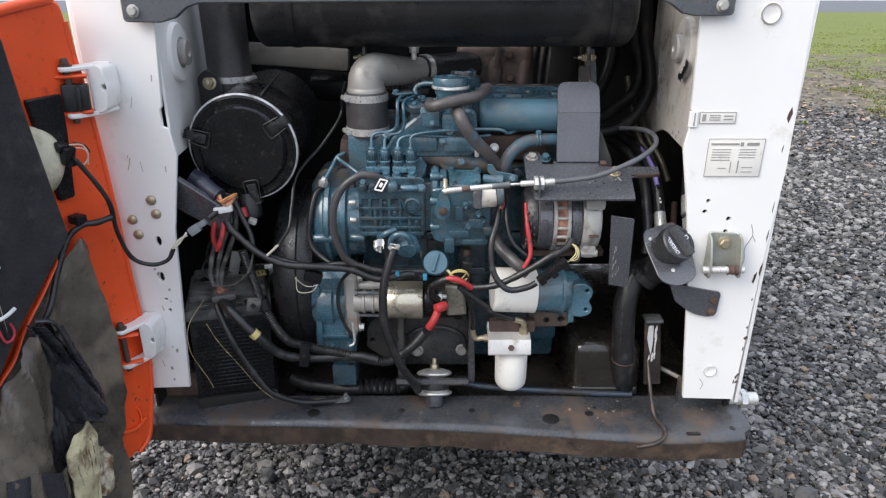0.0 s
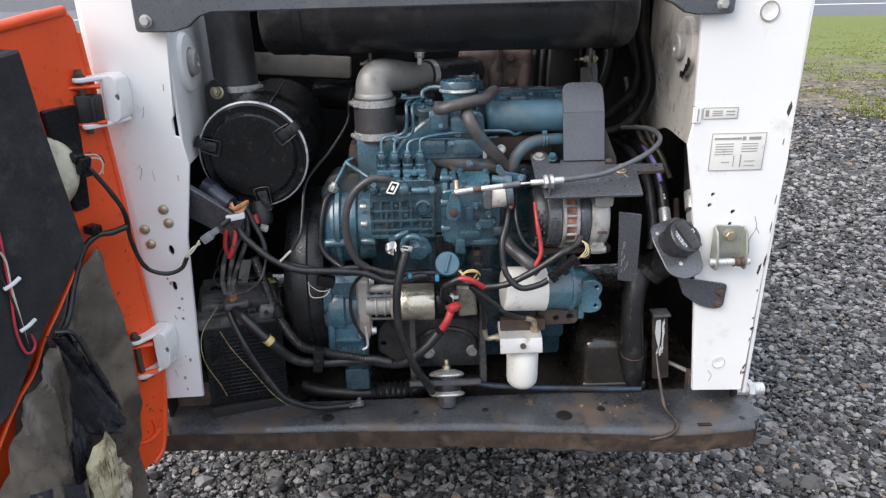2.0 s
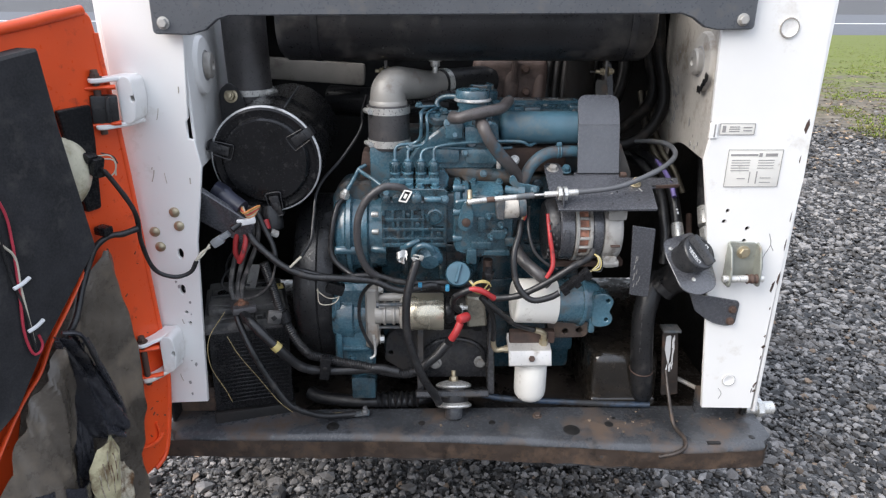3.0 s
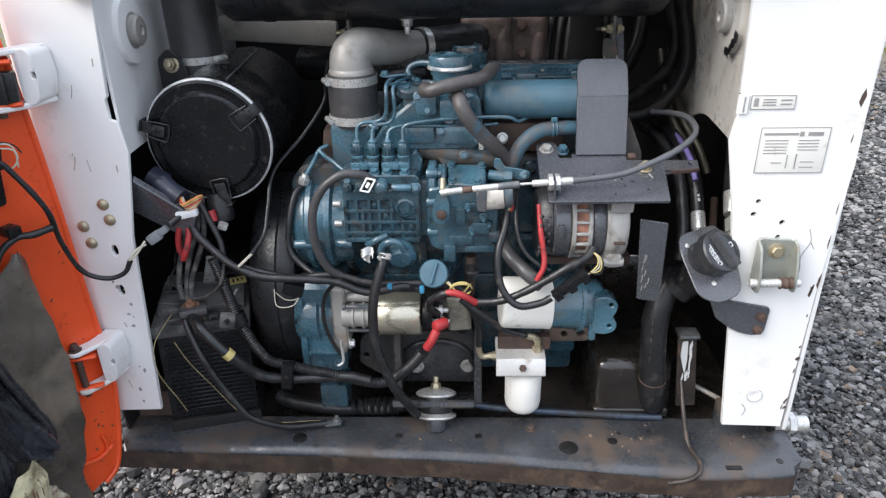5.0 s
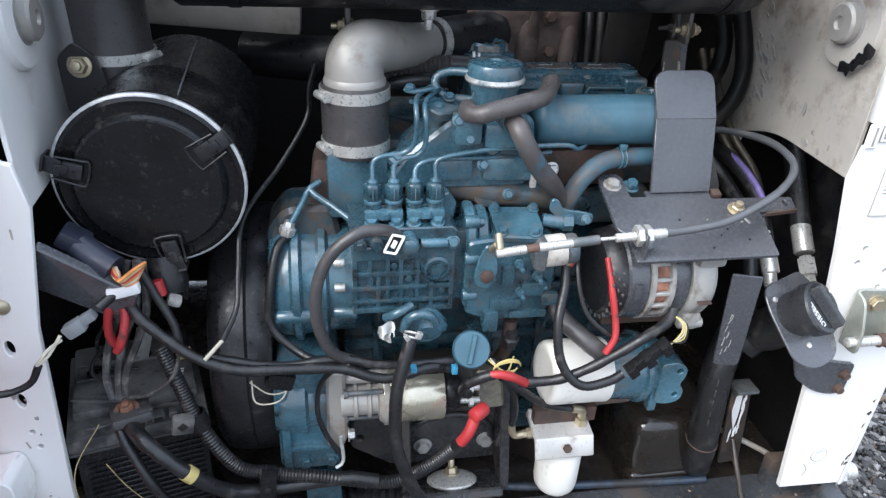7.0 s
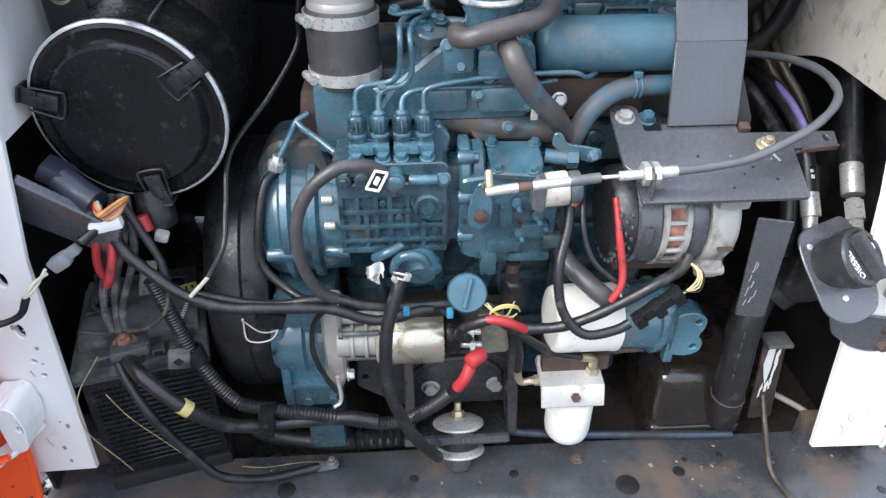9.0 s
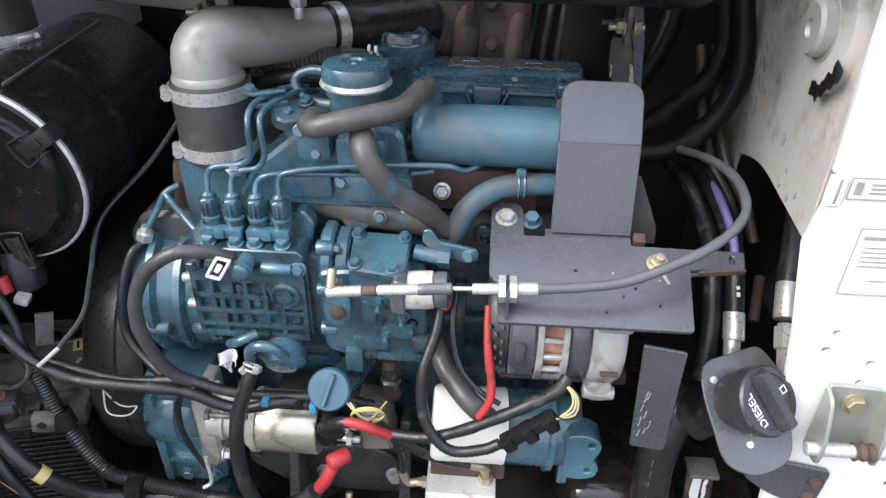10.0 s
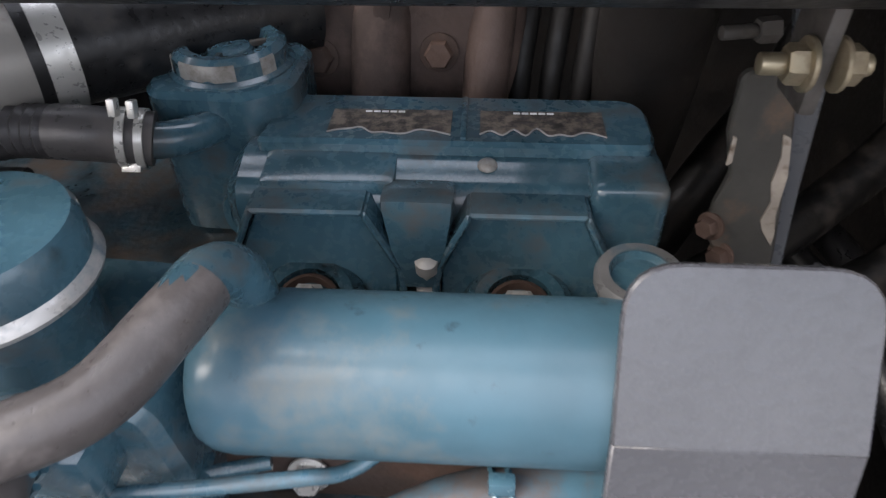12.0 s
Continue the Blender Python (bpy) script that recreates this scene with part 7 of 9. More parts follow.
lathe(bm, on_door(0.126, 0.915, -0.010), DN, [(0, 0.058), (0.010, 0.056), (0.020, 0.046), (0.026, 0.030), (0.028, 0)], 36)
lampb = part("tail_lamp_back", bm, M_LAMP, door, "yellowed round lamp housing")
bm = bmesh.new()
box(bm, on_door(0.078, 0.920, 0.018), (0.016, 0.020, 0.030), 0.004, (0, 20, -25))
box(bm, on_door(0.084, 0.934, 0.016), (0.015, 0.018, 0.014), 0.003, (0, 30, -25))
box(bm, on_door(0.074, 0.906, 0.018), (0.012, 0.016, 0.010), 0.003, (0, 10, -25))
part("connector", bm, M_PLASTIC, lampb)
for k, pts in enumerate(([(0.074, 0.935, 0.02), (0.058, 0.933, 0.03), (0.052, 0.915, 0.032), (0.060, 0.901, 0.028), (0.072, 0.902, 0.02)], [(0.072, 0.93, 0.02), (0.056, 0.925, 0.034), (0.054, 0.90, 0.03)], [(0.066, 0.938, 0.02), (0.050, 0.93, 0.026), (0.038, 0.915, 0.02)])):
    bm = bmesh.new()
    tube(bm, [on_door(*p) for p in pts], 0.0012, 6)
    part("wire", bm, M_WIRE_WHITE if k < 2 else M_RUBBER, lampb)
# wiring on the foam pad
for pts, mat, r in (
    ([(0.275, 0.96, 0.033), (0.251, 0.906, 0.034), (0.248, 0.856, 0.034), (0.256, 0.773, 0.034), (0.262, 0.720, 0.034), (0.258, 0.684, 0.035), (0.248, 0.680, 0.036), (0.241, 0.690, 0.036), (0.243, 0.706, 0.035)], M_WIRE_RED, 0.0020),
    ([(0.275, 0.875, 0.034), (0.262, 0.852, 0.034), (0.250, 0.831, 0.035), (0.252, 0.788, 0.035), (0.252, 0.743, 0.035), (0.252, 0.695, 0.035)], M_WIRE_WHITE, 0.0018),
    ([(0.265, 0.89, 0.034), (0.262, 0.81, 0.035), (0.254, 0.75, 0.035), (0.252, 0.685, 0.035)], M_RUBBER, 0.0020),
):
    bm = bmesh.new()
    tube(bm, [on_door(*p) for p in pts], r, 8)
    part("wire", bm, mat, door)
for s, z in ((0.252, 0.792), (0.246, 0.722)):
    bm = bmesh.new()
    tube(bm, [on_door(s + 0.012, z - 0.003, 0.037), on_door(s, z, 0.039), on_door(s - 0.014, z + 0.004, 0.037)], 0.0030, 8)
    part("cable_tie", bm, M_PRINT, door, "white cable tie")
# scratches on the paint
rs = random.Random(8)
for k in range(16):
    z = rs.uniform(0.34, 0.50) if k < 10 else rs.uniform(0.5, 0.75)
    s = rs.uniform(0.0, 0.045)
    bm = bmesh.new()
    box(bm, on_door(s, z, -0.0080), (0.002 + rs.random() ** 2 * 0.006, 0.002, 0.0012 + rs.random() ** 2 * 0.004), 0.0004, (0, rs.uniform(-60, 60), 66), seg=1)
    part("paint_chip", bm, M_RUST, panel, "chipped paint")

# hinges: white cast ear on the upright, orange loop on the door
for zc, up in ((1.010, True), (0.540, False)):
    bm = bmesh.new()
    w = rounded([(-0.006, -0.038), (0.008, -0.042), (0.020, -0.034), (0.026, 0.0), (0.023, 0.036), (0.012, 0.045), (-0.006, 0.038)], 0.006)
    upright(bm, [(-0.564 + 0.85 * x, zc + 0.9 * z) for x, z in w], 1.104, 0.050, 0.004, [(-0.547, zc + 0.004, 0.003, 0.005)])
    ear = part("hinge", bm, M_WHITE, frame_thing, "white cast hinge ear on the upright")
    for dz in (0.032, -0.041):
        bm = bmesh.new()
        arm = [(-0.548, 1.150), (-0.560, 1.108), (-0.584, 1.074), (-0.597, 1.072), (-0.604, 1.084), (-0.596, 1.100), (-0.584, 1.116), (-0.575, 1.152)]
        plate(bm, rounded(arm[::-1], [0, 0.01, 0.008, 0.008, 0.008, 0.02, 0.01, 0], 5), 0.0075, Matrix.Translation((0, 0, zc + dz)), 0.0018)
        part("hinge_arm", bm, M_WHITE, ear)
    bm = bmesh.new()
    tube(bm, [(-0.566, 1.094, zc - 0.032), (-0.590, 1.086, zc - 0.034), (-0.614, 1.077, zc - 0.034), (-0.624, 1.0735, zc - 0.029), (-0.627, 1.072, zc - 0.018), (-0.626, 1.072, zc + 0.006), (-0.622, 1.074, zc + 0.017), (-0.612, 1.078, zc + 0.023), (-0.592, 1.085, zc + 0.024), (-0.566, 1.094, zc + 0.024)], 0.0062, 12, flat=0.62)
    part("hinge_loop", bm, M_ORANGE, ear, "orange steel loop")
    bm = bmesh.new()
    bolt(bm, (-0.592, 1.086, zc + 0.0395), (0, 0, 1), 0.0075, 0.005)
    part("pin_head", bm, M_RUST, ear, "rusty pin head")
    bm = bmesh.new()
    rod(bm, (-0.592, 1.086, zc - 0.050), (-0.592, 1.086, zc + 0.052), 0.0055, seg=14)
    part("hinge_pin", bm, M_RUST, ear, "rusty hinge pin")
    if up:
        bm = bmesh.new()
        box(bm, (-0.588, 1.092, zc - 0.010), (0.040, 0.020, 0.044), 0.004, (0, 3, 25))
        box(bm, (-0.578, 1.082, zc - 0.010), (0.006, 0.012, 0.040), 0.002, (0, 3, 25))
        part("stop_block", bm, M_RUBBER, ear, "black rubber stop block")

# ---- decals, hasp and marks on the uprights ----
def decal(parent, x0, x1, z0, z1, y, lines, boxes=()):
    bm = bmesh.new()
    box(bm, ((x0 + x1) / 2, y - 0.0006, (z0 + z1) / 2), (x1 - x0, 0.0012, z1 - z0), 0.0003)
    d = part("decal", bm, M_FILTER, parent, "printed white decal with a dark border")
    t = 0.0009
    for cx, cz, w, h in (((x0 + x1) / 2, z0, x1 - x0, t), ((x0 + x1) / 2, z1, x1 - x0, t), (x0, (z0 + z1) / 2, t, z1 - z0), (x1, (z0 + z1) / 2, t, z1 - z0)):
        bm = bmesh.new()
        box(bm, (cx, y - 0.0016, cz), (w, 0.0008, h), 0.0001, seg=1)
        part("border", bm, M_INK, d)
    for cx, cz, w, h in lines:
        bm = bmesh.new()
        box(bm, (x0 + cx * (x1 - x0), y - 0.0016, z0 + cz * (z1 - z0)), (w * (x1 - x0), 0.0008, h * (z1 - z0)), 0.0001, seg=1)
        part("print_bar", bm, M_INK, d)


decal(post_r, 0.437, 0.498, 0.947, 0.966, 1.147, [(0.12, 0.5, 0.1, 0.6), (0.42, 0.7, 0.3, 0.08), (0.42, 0.5, 0.3, 0.08), (0.42, 0.3, 0.3, 0.08), (0.8, 0.65, 0.25, 0.10), (0.8, 0.35, 0.25, 0.10)])
decal(post_r, 0.459, 0.556, 0.853, 0.920, 1.147, [(0.30, 0.86, 0.5, 0.05), (0.60, 0.86, 0.06, 0.10), (0.80, 0.86, 0.22, 0.08)] + [(0.25, 0.72 - 0.07 * k, 0.34, 0.018) for k in range(5)] + [(0.72, 0.72 - 0.07 * k, 0.30, 0.018) for k in range(4)] + [(0.45, 0.25, 0.015, 0.3), (0.58, 0.25, 0.02, 0.34), (0.30, 0.22, 0.15, 0.02), (0.75, 0.24, 0.2, 0.02), (0.75, 0.12, 0.2, 0.02)])
bm = bmesh.new()
lathe(bm, (0.527, 1.147, 1.124), (0, -1, 0), [(0, 0.0165), (0.002, 0.0165), (0.003, 0.0145), (0.0022, 0.013), (0.0022, 0)], 32)
part("plug", bm, M_WHITE, post_r, "white plug with grey rim")
bm = bmesh.new()
lathe(bm, (0.527, 1.147, 1.124), (0, -1, 0), [(0.0018, 0.0166), (0.0034, 0.0162), (0.0034, 0.0142), (0.0018, 0.0142)], 32)
part("plug_rim", bm, M_ALU, post_r)
bm = bmesh.new()
lathe(bm, (0.533, 1.147, 0.449), (0, -1, 0), [(0, 0.013), (0.0018, 0.013), (0.0026, 0.011), (0.0016, 0.0095), (0.0016, 0)], 28)
part("plug", bm, M_WHITE, post_r)
bm = bmesh.new()
lathe(bm, (0.533, 1.147, 0.449), (0, -1, 0), [(0.0010, 0.0132), (0.0022, 0.0130), (0.0022, 0.0122), (0.0010, 0.0122)], 28)
part("plug_rim", bm, M_INK, post_r)
rs = random.Random(21)
for k in range(15):
    z = rs.uniform(0.39, 0.66) if k < 10 else rs.uniform(0.66, 1.10)
    x = (0.594 if z > 0.66 else 0.591) - rs.random() ** 2 * 0.008
    w, h = 0.0012 + 0.004 * rs.random() ** 2, 0.003 + 0.012 * rs.random() ** 2
    bm = bmesh.new()
    upright(bm, rounded([(x - w, z - h * rs.random()), (x, z - h), (x + w * rs.random(), z + h * 0.2), (x + w * 0.3, z + h), (x - w * 0.6, z + h * 0.3)], 0.0006, 2), 1.1466, 0.0012, 0.0002)
    part("paint_chip", bm, M_RUST, post_r, "chipped paint")
for pts in ([(0.560, 0.762), (0.566, 0.74), (0.556, 0.715), (0.559, 0.69), (0.552, 0.672)], [(0.566, 0.74), (0.573, 0.728)], [(0.515, 0.43), (0.523, 0.418), (0.519, 0.405)]):
    bm = bmesh.new()
    tube(bm, [(x, 1.147, z) for x, z in pts], 0.0008, 6)
    part("scratch", bm, M_INK, post_r, "dark scratch in the paint")
M_LATCH = material("dull_zinc_latch", (0.34, 0.35, 0.31), 0.42, 0.5, 0.2, 25, 0.2, 240, dirt=(0.20, 0.16, 0.11), dirt_amount=0.25, dirt_scale=30)
hasp = thing("door_latch", "worn silver steel latch bracket with bolt and spring pin", "latch", (0.512, 1.135, 0.67))
bm = bmesh.new()
upright(bm, rounded([(0.484, 0.750), (0.536, 0.747), (0.541, 0.735), (0.539, 0.672), (0.486, 0.672)], [0.006, 0.012, 0.006, 0.004, 0.004]), 1.139, 0.005, 0.001)
part("back_plate", bm, M_LATCH, hasp)
side = Matrix(((0, 0, 1, 0), (-1, 0, 0, 1.141), (0, 1, 0, 0), (0, 0, 0, 1)))
for x, deep in ((0.482, 0.032), (0.537, 0.030)):
    bm = bmesh.new()
    plate(bm, rounded([(0, 0.668), (deep, 0.668), (deep, 0.700), (deep * 0.55, 0.742), (0, 0.748)], [0.002, 0.010, 0.012, 0.012, 0.002]), 0.004, Matrix.Translation((x, 0, 0)) @ side, 0.001)
    part("side_cheek", bm, M_LATCH, hasp)
bm = bmesh.new()
rod(bm, (0.472, 1.118, 0.684), (0.548, 1.118, 0.684), 0.0068, seg=20)
part("pin", bm, M_STEEL, hasp)
bm = bmesh.new()
tube(bm, [(0.518, 1.118, 0.684), (0.536, 1.118, 0.684)], 0.0095, 14, ribs=0.002, rib_step=0.005)
part("spring", bm, M_RUST, hasp, "rusty coil spring")
bolts(hasp, [(0.513, 1.139, 0.729)], (0, -1, 0), 0.0095, 0.006, M_BRASS, "zinc_bolt")

# ---- hoses and wiring ----
M_ZINC = material("dull_zinc_pipe", (0.085, 0.074, 0.055), 0.42, 0.6, 0.3, 20, 0.1, 200, dirt=(0.06, 0.05, 0.045), dirt_amount=0.35, dirt_scale=16)
def hose(name, pts, r, mat, label, category="hose", seg=12, ribs=0.0, rib_step=0.005, group=""):
    bm = bmesh.new()
    taped = category in ("wiring loom", "cable") and not ribs
    tube(bm, pts, r, seg, step=0.005, ribs=ribs, rib_step=rib_step, lump=0.16 if taped else 0.03)
    return whole(name, bm, mat, label, category, group)


M_OVER = material("overpainted_hose", (0.085, 0.075, 0.072), 0.42, 0, 0.3, 24, 0.15, 260, dirt=(0.050, 0.125, 0.170), dirt_amount=0.80, dirt_scale=30)
M_OVER_LIGHT = material("part_overpainted_hose", (0.085, 0.075, 0.072), 0.42, 0, 0.3, 24, 0.15, 260, dirt=(0.050, 0.125, 0.170), dirt_amount=0.42, dirt_scale=30)
M_COOLANT = material("dusty_brown_grey_rubber", (0.078, 0.069, 0.067), 0.36, 0, 0.25, 20, 0.2, 260, dirt=(0.13, 0.115, 0.11), dirt_amount=0.3, dirt_scale=26)
hose("coolant_hose", [(-0.022, 1.232, 0.963), (-0.024, 1.216, 0.9625), (-0.014, 1.2025, 0.965), (0.006, 1.200, 0.971), (0.036, 1.207, 0.976), (0.062, 1.222, 0.979), (0.076, 1.246, 0.985), (0.0815, 1.262, 0.9865)], 0.0104, M_COOLANT, "dusty grey rubber coolant hose over the thermostat housing", seg=20)
hb = hose("coolant_hose", [(0.022, 1.240, 0.950), (0.028, 1.208, 0.953), (0.034, 1.193, 0.940), (0.048, 1.195, 0.917), (0.066, 1.208, 0.893), (0.086, 1.224, 0.870), (0.104, 1.240, 0.842)], 0.0115, M_OVER_LIGHT, "dusty grey rubber coolant hose running down to a clamp", seg=20)
hc = hose("coolant_hose", [(0.110, 1.245, 0.822), (0.116, 1.240, 0.845), (0.126, 1.238, 0.868), (0.146, 1.242, 0.886), (0.172, 1.248, 0.893), (0.226, 1.258, 0.891)], 0.0115, M_OVER, "blue-overpainted rubber hose behind the bracket", seg=20)
for hh, p, d, r in ((hc, (0.178, 1.249, 0.893), (1, 0.15, 0), 0.0122), (hb, (0.0265, 1.216, 0.9525), (0.15, -1, 0.05), 0.0122)):
    bm = bmesh.new()
    for o in (-0.003, 0.003):
        c = Vector(p) + Vector(d).normalized() * o
        m = axis_matrix(c, d)
        tube(bm, [m @ Vector((r * math.cos(a), r * math.sin(a), 0)) for a in [k * 0.48 for k in range(13)]], 0.0014, 6)
    box(bm, Vector(p) + Vector((0, -0.004, r + 0.003)), (0.010, 0.006, 0.008), 0.0015)
    part("hose_clip", bm, M_BLUE, hh, "blue wire hose clip")
bm = bmesh.new()
upright(bm, rounded([(0.082, 0.842), (0.095, 0.830), (0.128, 0.818), (0.140, 0.822), (0.140, 0.834), (0.124, 0.838), (0.10, 0.842), (0.092, 0.856), (0.084, 0.856)], 0.004), 1.212, 0.005, 0.001)
strap = whole("hose_bracket", bm, M_BLUE, "blue strap clamp bolted across the hoses", "bracket")
bm = bmesh.new()
bolt(bm, (0.130, 1.212, 0.828), (0, -1, 0.2), 0.0052, 0.005)
part("bolt", bm, M_EDGE, strap)
bh = hose("breather_hose", [(-0.019, 1.3645, 0.979), (-0.045, 1.365, 0.978), (-0.08, 1.362, 0.970), (-0.12, 1.352, 0.956)], 0.0122, M_RUBBER_GREY, "black corrugated breather hose", seg=16, ribs=0.002, rib_step=0.005)
bm = bmesh.new()
tube(bm, [(-0.021, 1.3645, 0.979), (-0.003, 1.365, 0.978), (0.0195, 1.3705, 0.9725)], 0.0124, 24)
part("end_sleeve", bm, M_RUBBER_GREY, bh, "smooth dusty end sleeve")
for x in (0.0085, 0.0155):
    clip_at = Vector((x, 1.3655 + 0.3 * (x - 0.004), 0.9765 - 0.25 * (x - 0.004)))
    bm = bmesh.new()
    lathe(bm, clip_at - Vector((0.0018, 0, 0)), (1, 0.2, -0.15), [(0, 0.0125), (0, 0.0137), (0.0036, 0.0137), (0.0036, 0.0125)], 32)
    box(bm, clip_at + Vector((0.001, -0.003, 0.0165)), (0.0036, 0.005, 0.008), 0.001, (-18, 0, 0))
    part("spring_clip", bm, M_STEEL, bh, "bright spring hose clip")
bm = bmesh.new()
box(bm, (0.012, 1.3575, 0.9655), (0.009, 0.0016, 0.004), 0.0005, (-30, 0, 0))
part("clip_bridge", bm, M_STEEL, bh, "bright clip bridge")
hose("vacuum_hose", [(-0.03, 1.345, 0.962), (-0.07, 1.338, 0.966), (-0.12, 1.345, 0.955)], 0.009, M_RUBBER, "black rubber hose behind the intake elbow")
arc = hose("fuel_hose", [(-0.106, 1.176, 0.834), (-0.118, 1.168, 0.845), (-0.135, 1.158, 0.851), (-0.153, 1.152, 0.850), (-0.180, 1.148, 0.829), (-0.197, 1.145, 0.791), (-0.198, 1.150, 0.736), (-0.183, 1.157, 0.691), (-0.157, 1.17, 0.666)], 0.0069, M_RUBBER_GREY, "grey rubber fuel hose arching over the pump", seg=16)
bm = bmesh.new()
for dx, dz, w, h in ((0, 0.010, 0.015, 0.0028), (0, -0.010, 0.015, 0.0028), (-0.0065, 0, 0.0028, 0.020), (0.0065, 0, 0.0028, 0.020), (0, 0, 0.005, 0.009)):
    sub = bmesh.new()
    box(sub, (dx + 0.30 * dz, 0, dz), (w, 0.005, h), 0.001, (0, 17 if h > w else 0, 0))
    sub.transform(Matrix.Translation((-0.111, 1.160, 0.832)) @ Matrix.Rotation(radians(-22), 4, "X") @ Matrix.Rotation(radians(12), 4, "Y"))
    join(bm, sub)
part("clip_tag", bm, M_FILTER, arc, "white plastic hose clip")
hose("fuel_hose", [(-0.090, 1.150, 0.716), (-0.097, 1.140, 0.695), (-0.109, 1.128, 0.653), (-0.112, 1.120, 0.600), (-0.107, 1.118, 0.555), (-0.086, 1.120, 0.488), (-0.060, 1.135, 0.430), (-0.05, 1.15, 0.40)], 0.0080, M_RUBBER, "black rubber fuel hose hanging in front of the starter", seg=16)
bm = bmesh.new()
for o, tilt in ((0.0, 0.0), (0.0045, 0.3)):
    m = axis_matrix(Vector((-0.0905 + 0.3 * o, 1.1485, 0.7140 + o)), (0.35, 0.5 + tilt, 1))
    tube(bm, [m @ Vector((0.0092 * math.cos(a), 0.0092 * math.sin(a), 0)) for a in [k * 0.42 for k in range(16)]], 0.0014, 8)
box(bm, (-0.083, 1.140, 0.721), (0.007, 0.006, 0.009), 0.0015, (0, 24, 10))
box(bm, (-0.097, 1.140, 0.718), (0.006, 0.005, 0.008), 0.0015, (0, -30, 10))
whole("hose_clip", bm, M_STEEL, "bright steel spring clip on the fuel hose", "hose clip", "hose clips")


def crumple(u, v):
    a = 5.2 * u
    r = 0.0085 + 0.0035 * noise.noise((a * 1.3, v * 2.0, 3.0))
    return Vector((-0.119 + r * math.cos(a), 1.160 - 0.006 * v + 0.004 * math.sin(2 * a), 0.722 + 0.7 * r * math.sin(a) - 0.012 * v))


whole("hose_clip", cloth(5, 26, crumple, 0.0012), M_STEEL, "crumpled bright steel hose clip under the pump", "hose clip", "hose clips")
wc = hose("thin_hose", [(-0.190, 1.345, 0.985), (-0.199, 1.345, 0.954), (-0.204, 1.340, 0.918), (-0.238, 1.310, 0.869), (-0.282, 1.260, 0.822), (-0.290, 1.225, 0.771), (-0.293, 1.195, 0.735), (-0.307, 1.160, 0.715)], 0.0032, M_RUBBER, "thin black plastic line beside the air cleaner", seg=8)
bm = bmesh.new()
tube(bm, [(-0.306, 1.161, 0.716), (-0.326, 1.146, 0.700)], 0.0024, 8)
part("bare_end", bm, M_WIRE_WHITE, wc, "pale stripped end")
hose("bell_wire", [(-0.232, 1.250, 0.800), (-0.244, 1.235, 0.791), (-0.254, 1.215, 0.751), (-0.256, 1.205, 0.701), (-0.229, 1.190, 0.674), (-0.197, 1.170, 0.666), (-0.163, 1.160, 0.667)], 0.0055, M_RUBBER, "black rubber line round the gear case", seg=10)
hose("starter_lead", [(-0.150, 1.165, 0.660), (-0.176, 1.175, 0.655), (-0.200, 1.180, 0.625), (-0.206, 1.180, 0.580), (-0.196, 1.178, 0.540), (-0.180, 1.175, 0.510)], 0.0035, M_RUBBER, "thin black lead curling round the starter flange", "cable", seg=8)
bm = bmesh.new()
tube(bm, [(-0.178, 1.168, 0.545), (-0.176, 1.165, 0.505), (-0.186, 1.160, 0.498)], 0.0026, 8)
whole("bare_hook", bm, M_STEEL, "bent bare wire hook by the starter", "wire")

# wiring looms
loom = hose("wiring_loom", [(-0.406, 1.190, 0.778), (-0.400, 1.180, 0.746), (-0.365, 1.165, 0.715), (-0.335, 1.155, 0.696), (-0.293, 1.150, 0.680), (-0.242, 1.150, 0.676), (-0.177, 1.155, 0.668), (-0.136, 1.155, 0.651), (-0.109, 1.155, 0.648), (-0.066, 1.162, 0.655), (-0.036, 1.168, 0.646)], 0.0066, M_RUBBER, "black taped wiring loom across the engine", "wiring loom")
hose("wiring_loom", [(-0.33, 1.165, 0.690), (-0.25, 1.162, 0.672), (-0.176, 1.163, 0.676), (-0.115, 1.165, 0.660), (-0.014, 1.172, 0.655), (0.03, 1.18, 0.640)], 0.006, M_RUBBER, "black taped wiring loom above the starter", "wiring loom")
bm = bmesh.new()
box(bm, (-0.034, 1.162, 0.650), (0.008, 0.012, 0.012), 0.002)
whole("plug_connector", bm, material("blue_plug_plastic", (0.05, 0.25, 0.41), 0.4, 0, 0.1, 40, 0.1), "bright blue plug on the loom", "connector", "blue plugs")
bm = bmesh.new()
box(bm, (-0.086, 1.158, 0.655), (0.008, 0.012, 0.013), 0.002)
whole("plug_connector", bm, bpy.data.materials["blue_plug_plastic"], "bright blue plug on the loom", "connector", "blue plugs")
bm = bmesh.new()
box(bm, (-0.070, 1.165, 0.652), (0.050, 0.014, 0.012), 0.003)
whole("inline_connector", bm, M_PLASTIC, "black inline connector above the starter", "connector")
rb = hose("starter_cable", [(-0.386, 1.196, 0.690), (-0.372, 1.190, 0.640), (-0.351, 1.180, 0.572), (-0.315, 1.168, 0.512), (-0.275, 1.164, 0.496), (-0.210, 1.165, 0.480), (-0.115, 1.160, 0.462), (-0.064, 1.145, 0.503), (-0.032, 1.130, 0.549)], 0.0094, M_RUBBER, "black corrugated starter cable conduit", "cable", seg=16, ribs=0.0012, rib_step=0.0042)
bm = bmesh.new()
tube(bm, [(-0.027, 1.127, 0.558), (-0.018, 1.126, 0.574), (-0.010, 1.133, 0.590)], 0.0074, 14)
rod(bm, (-0.014, 1.128, 0.598), (0.006, 1.144, 0.598), 0.0094, bevel=0.004)
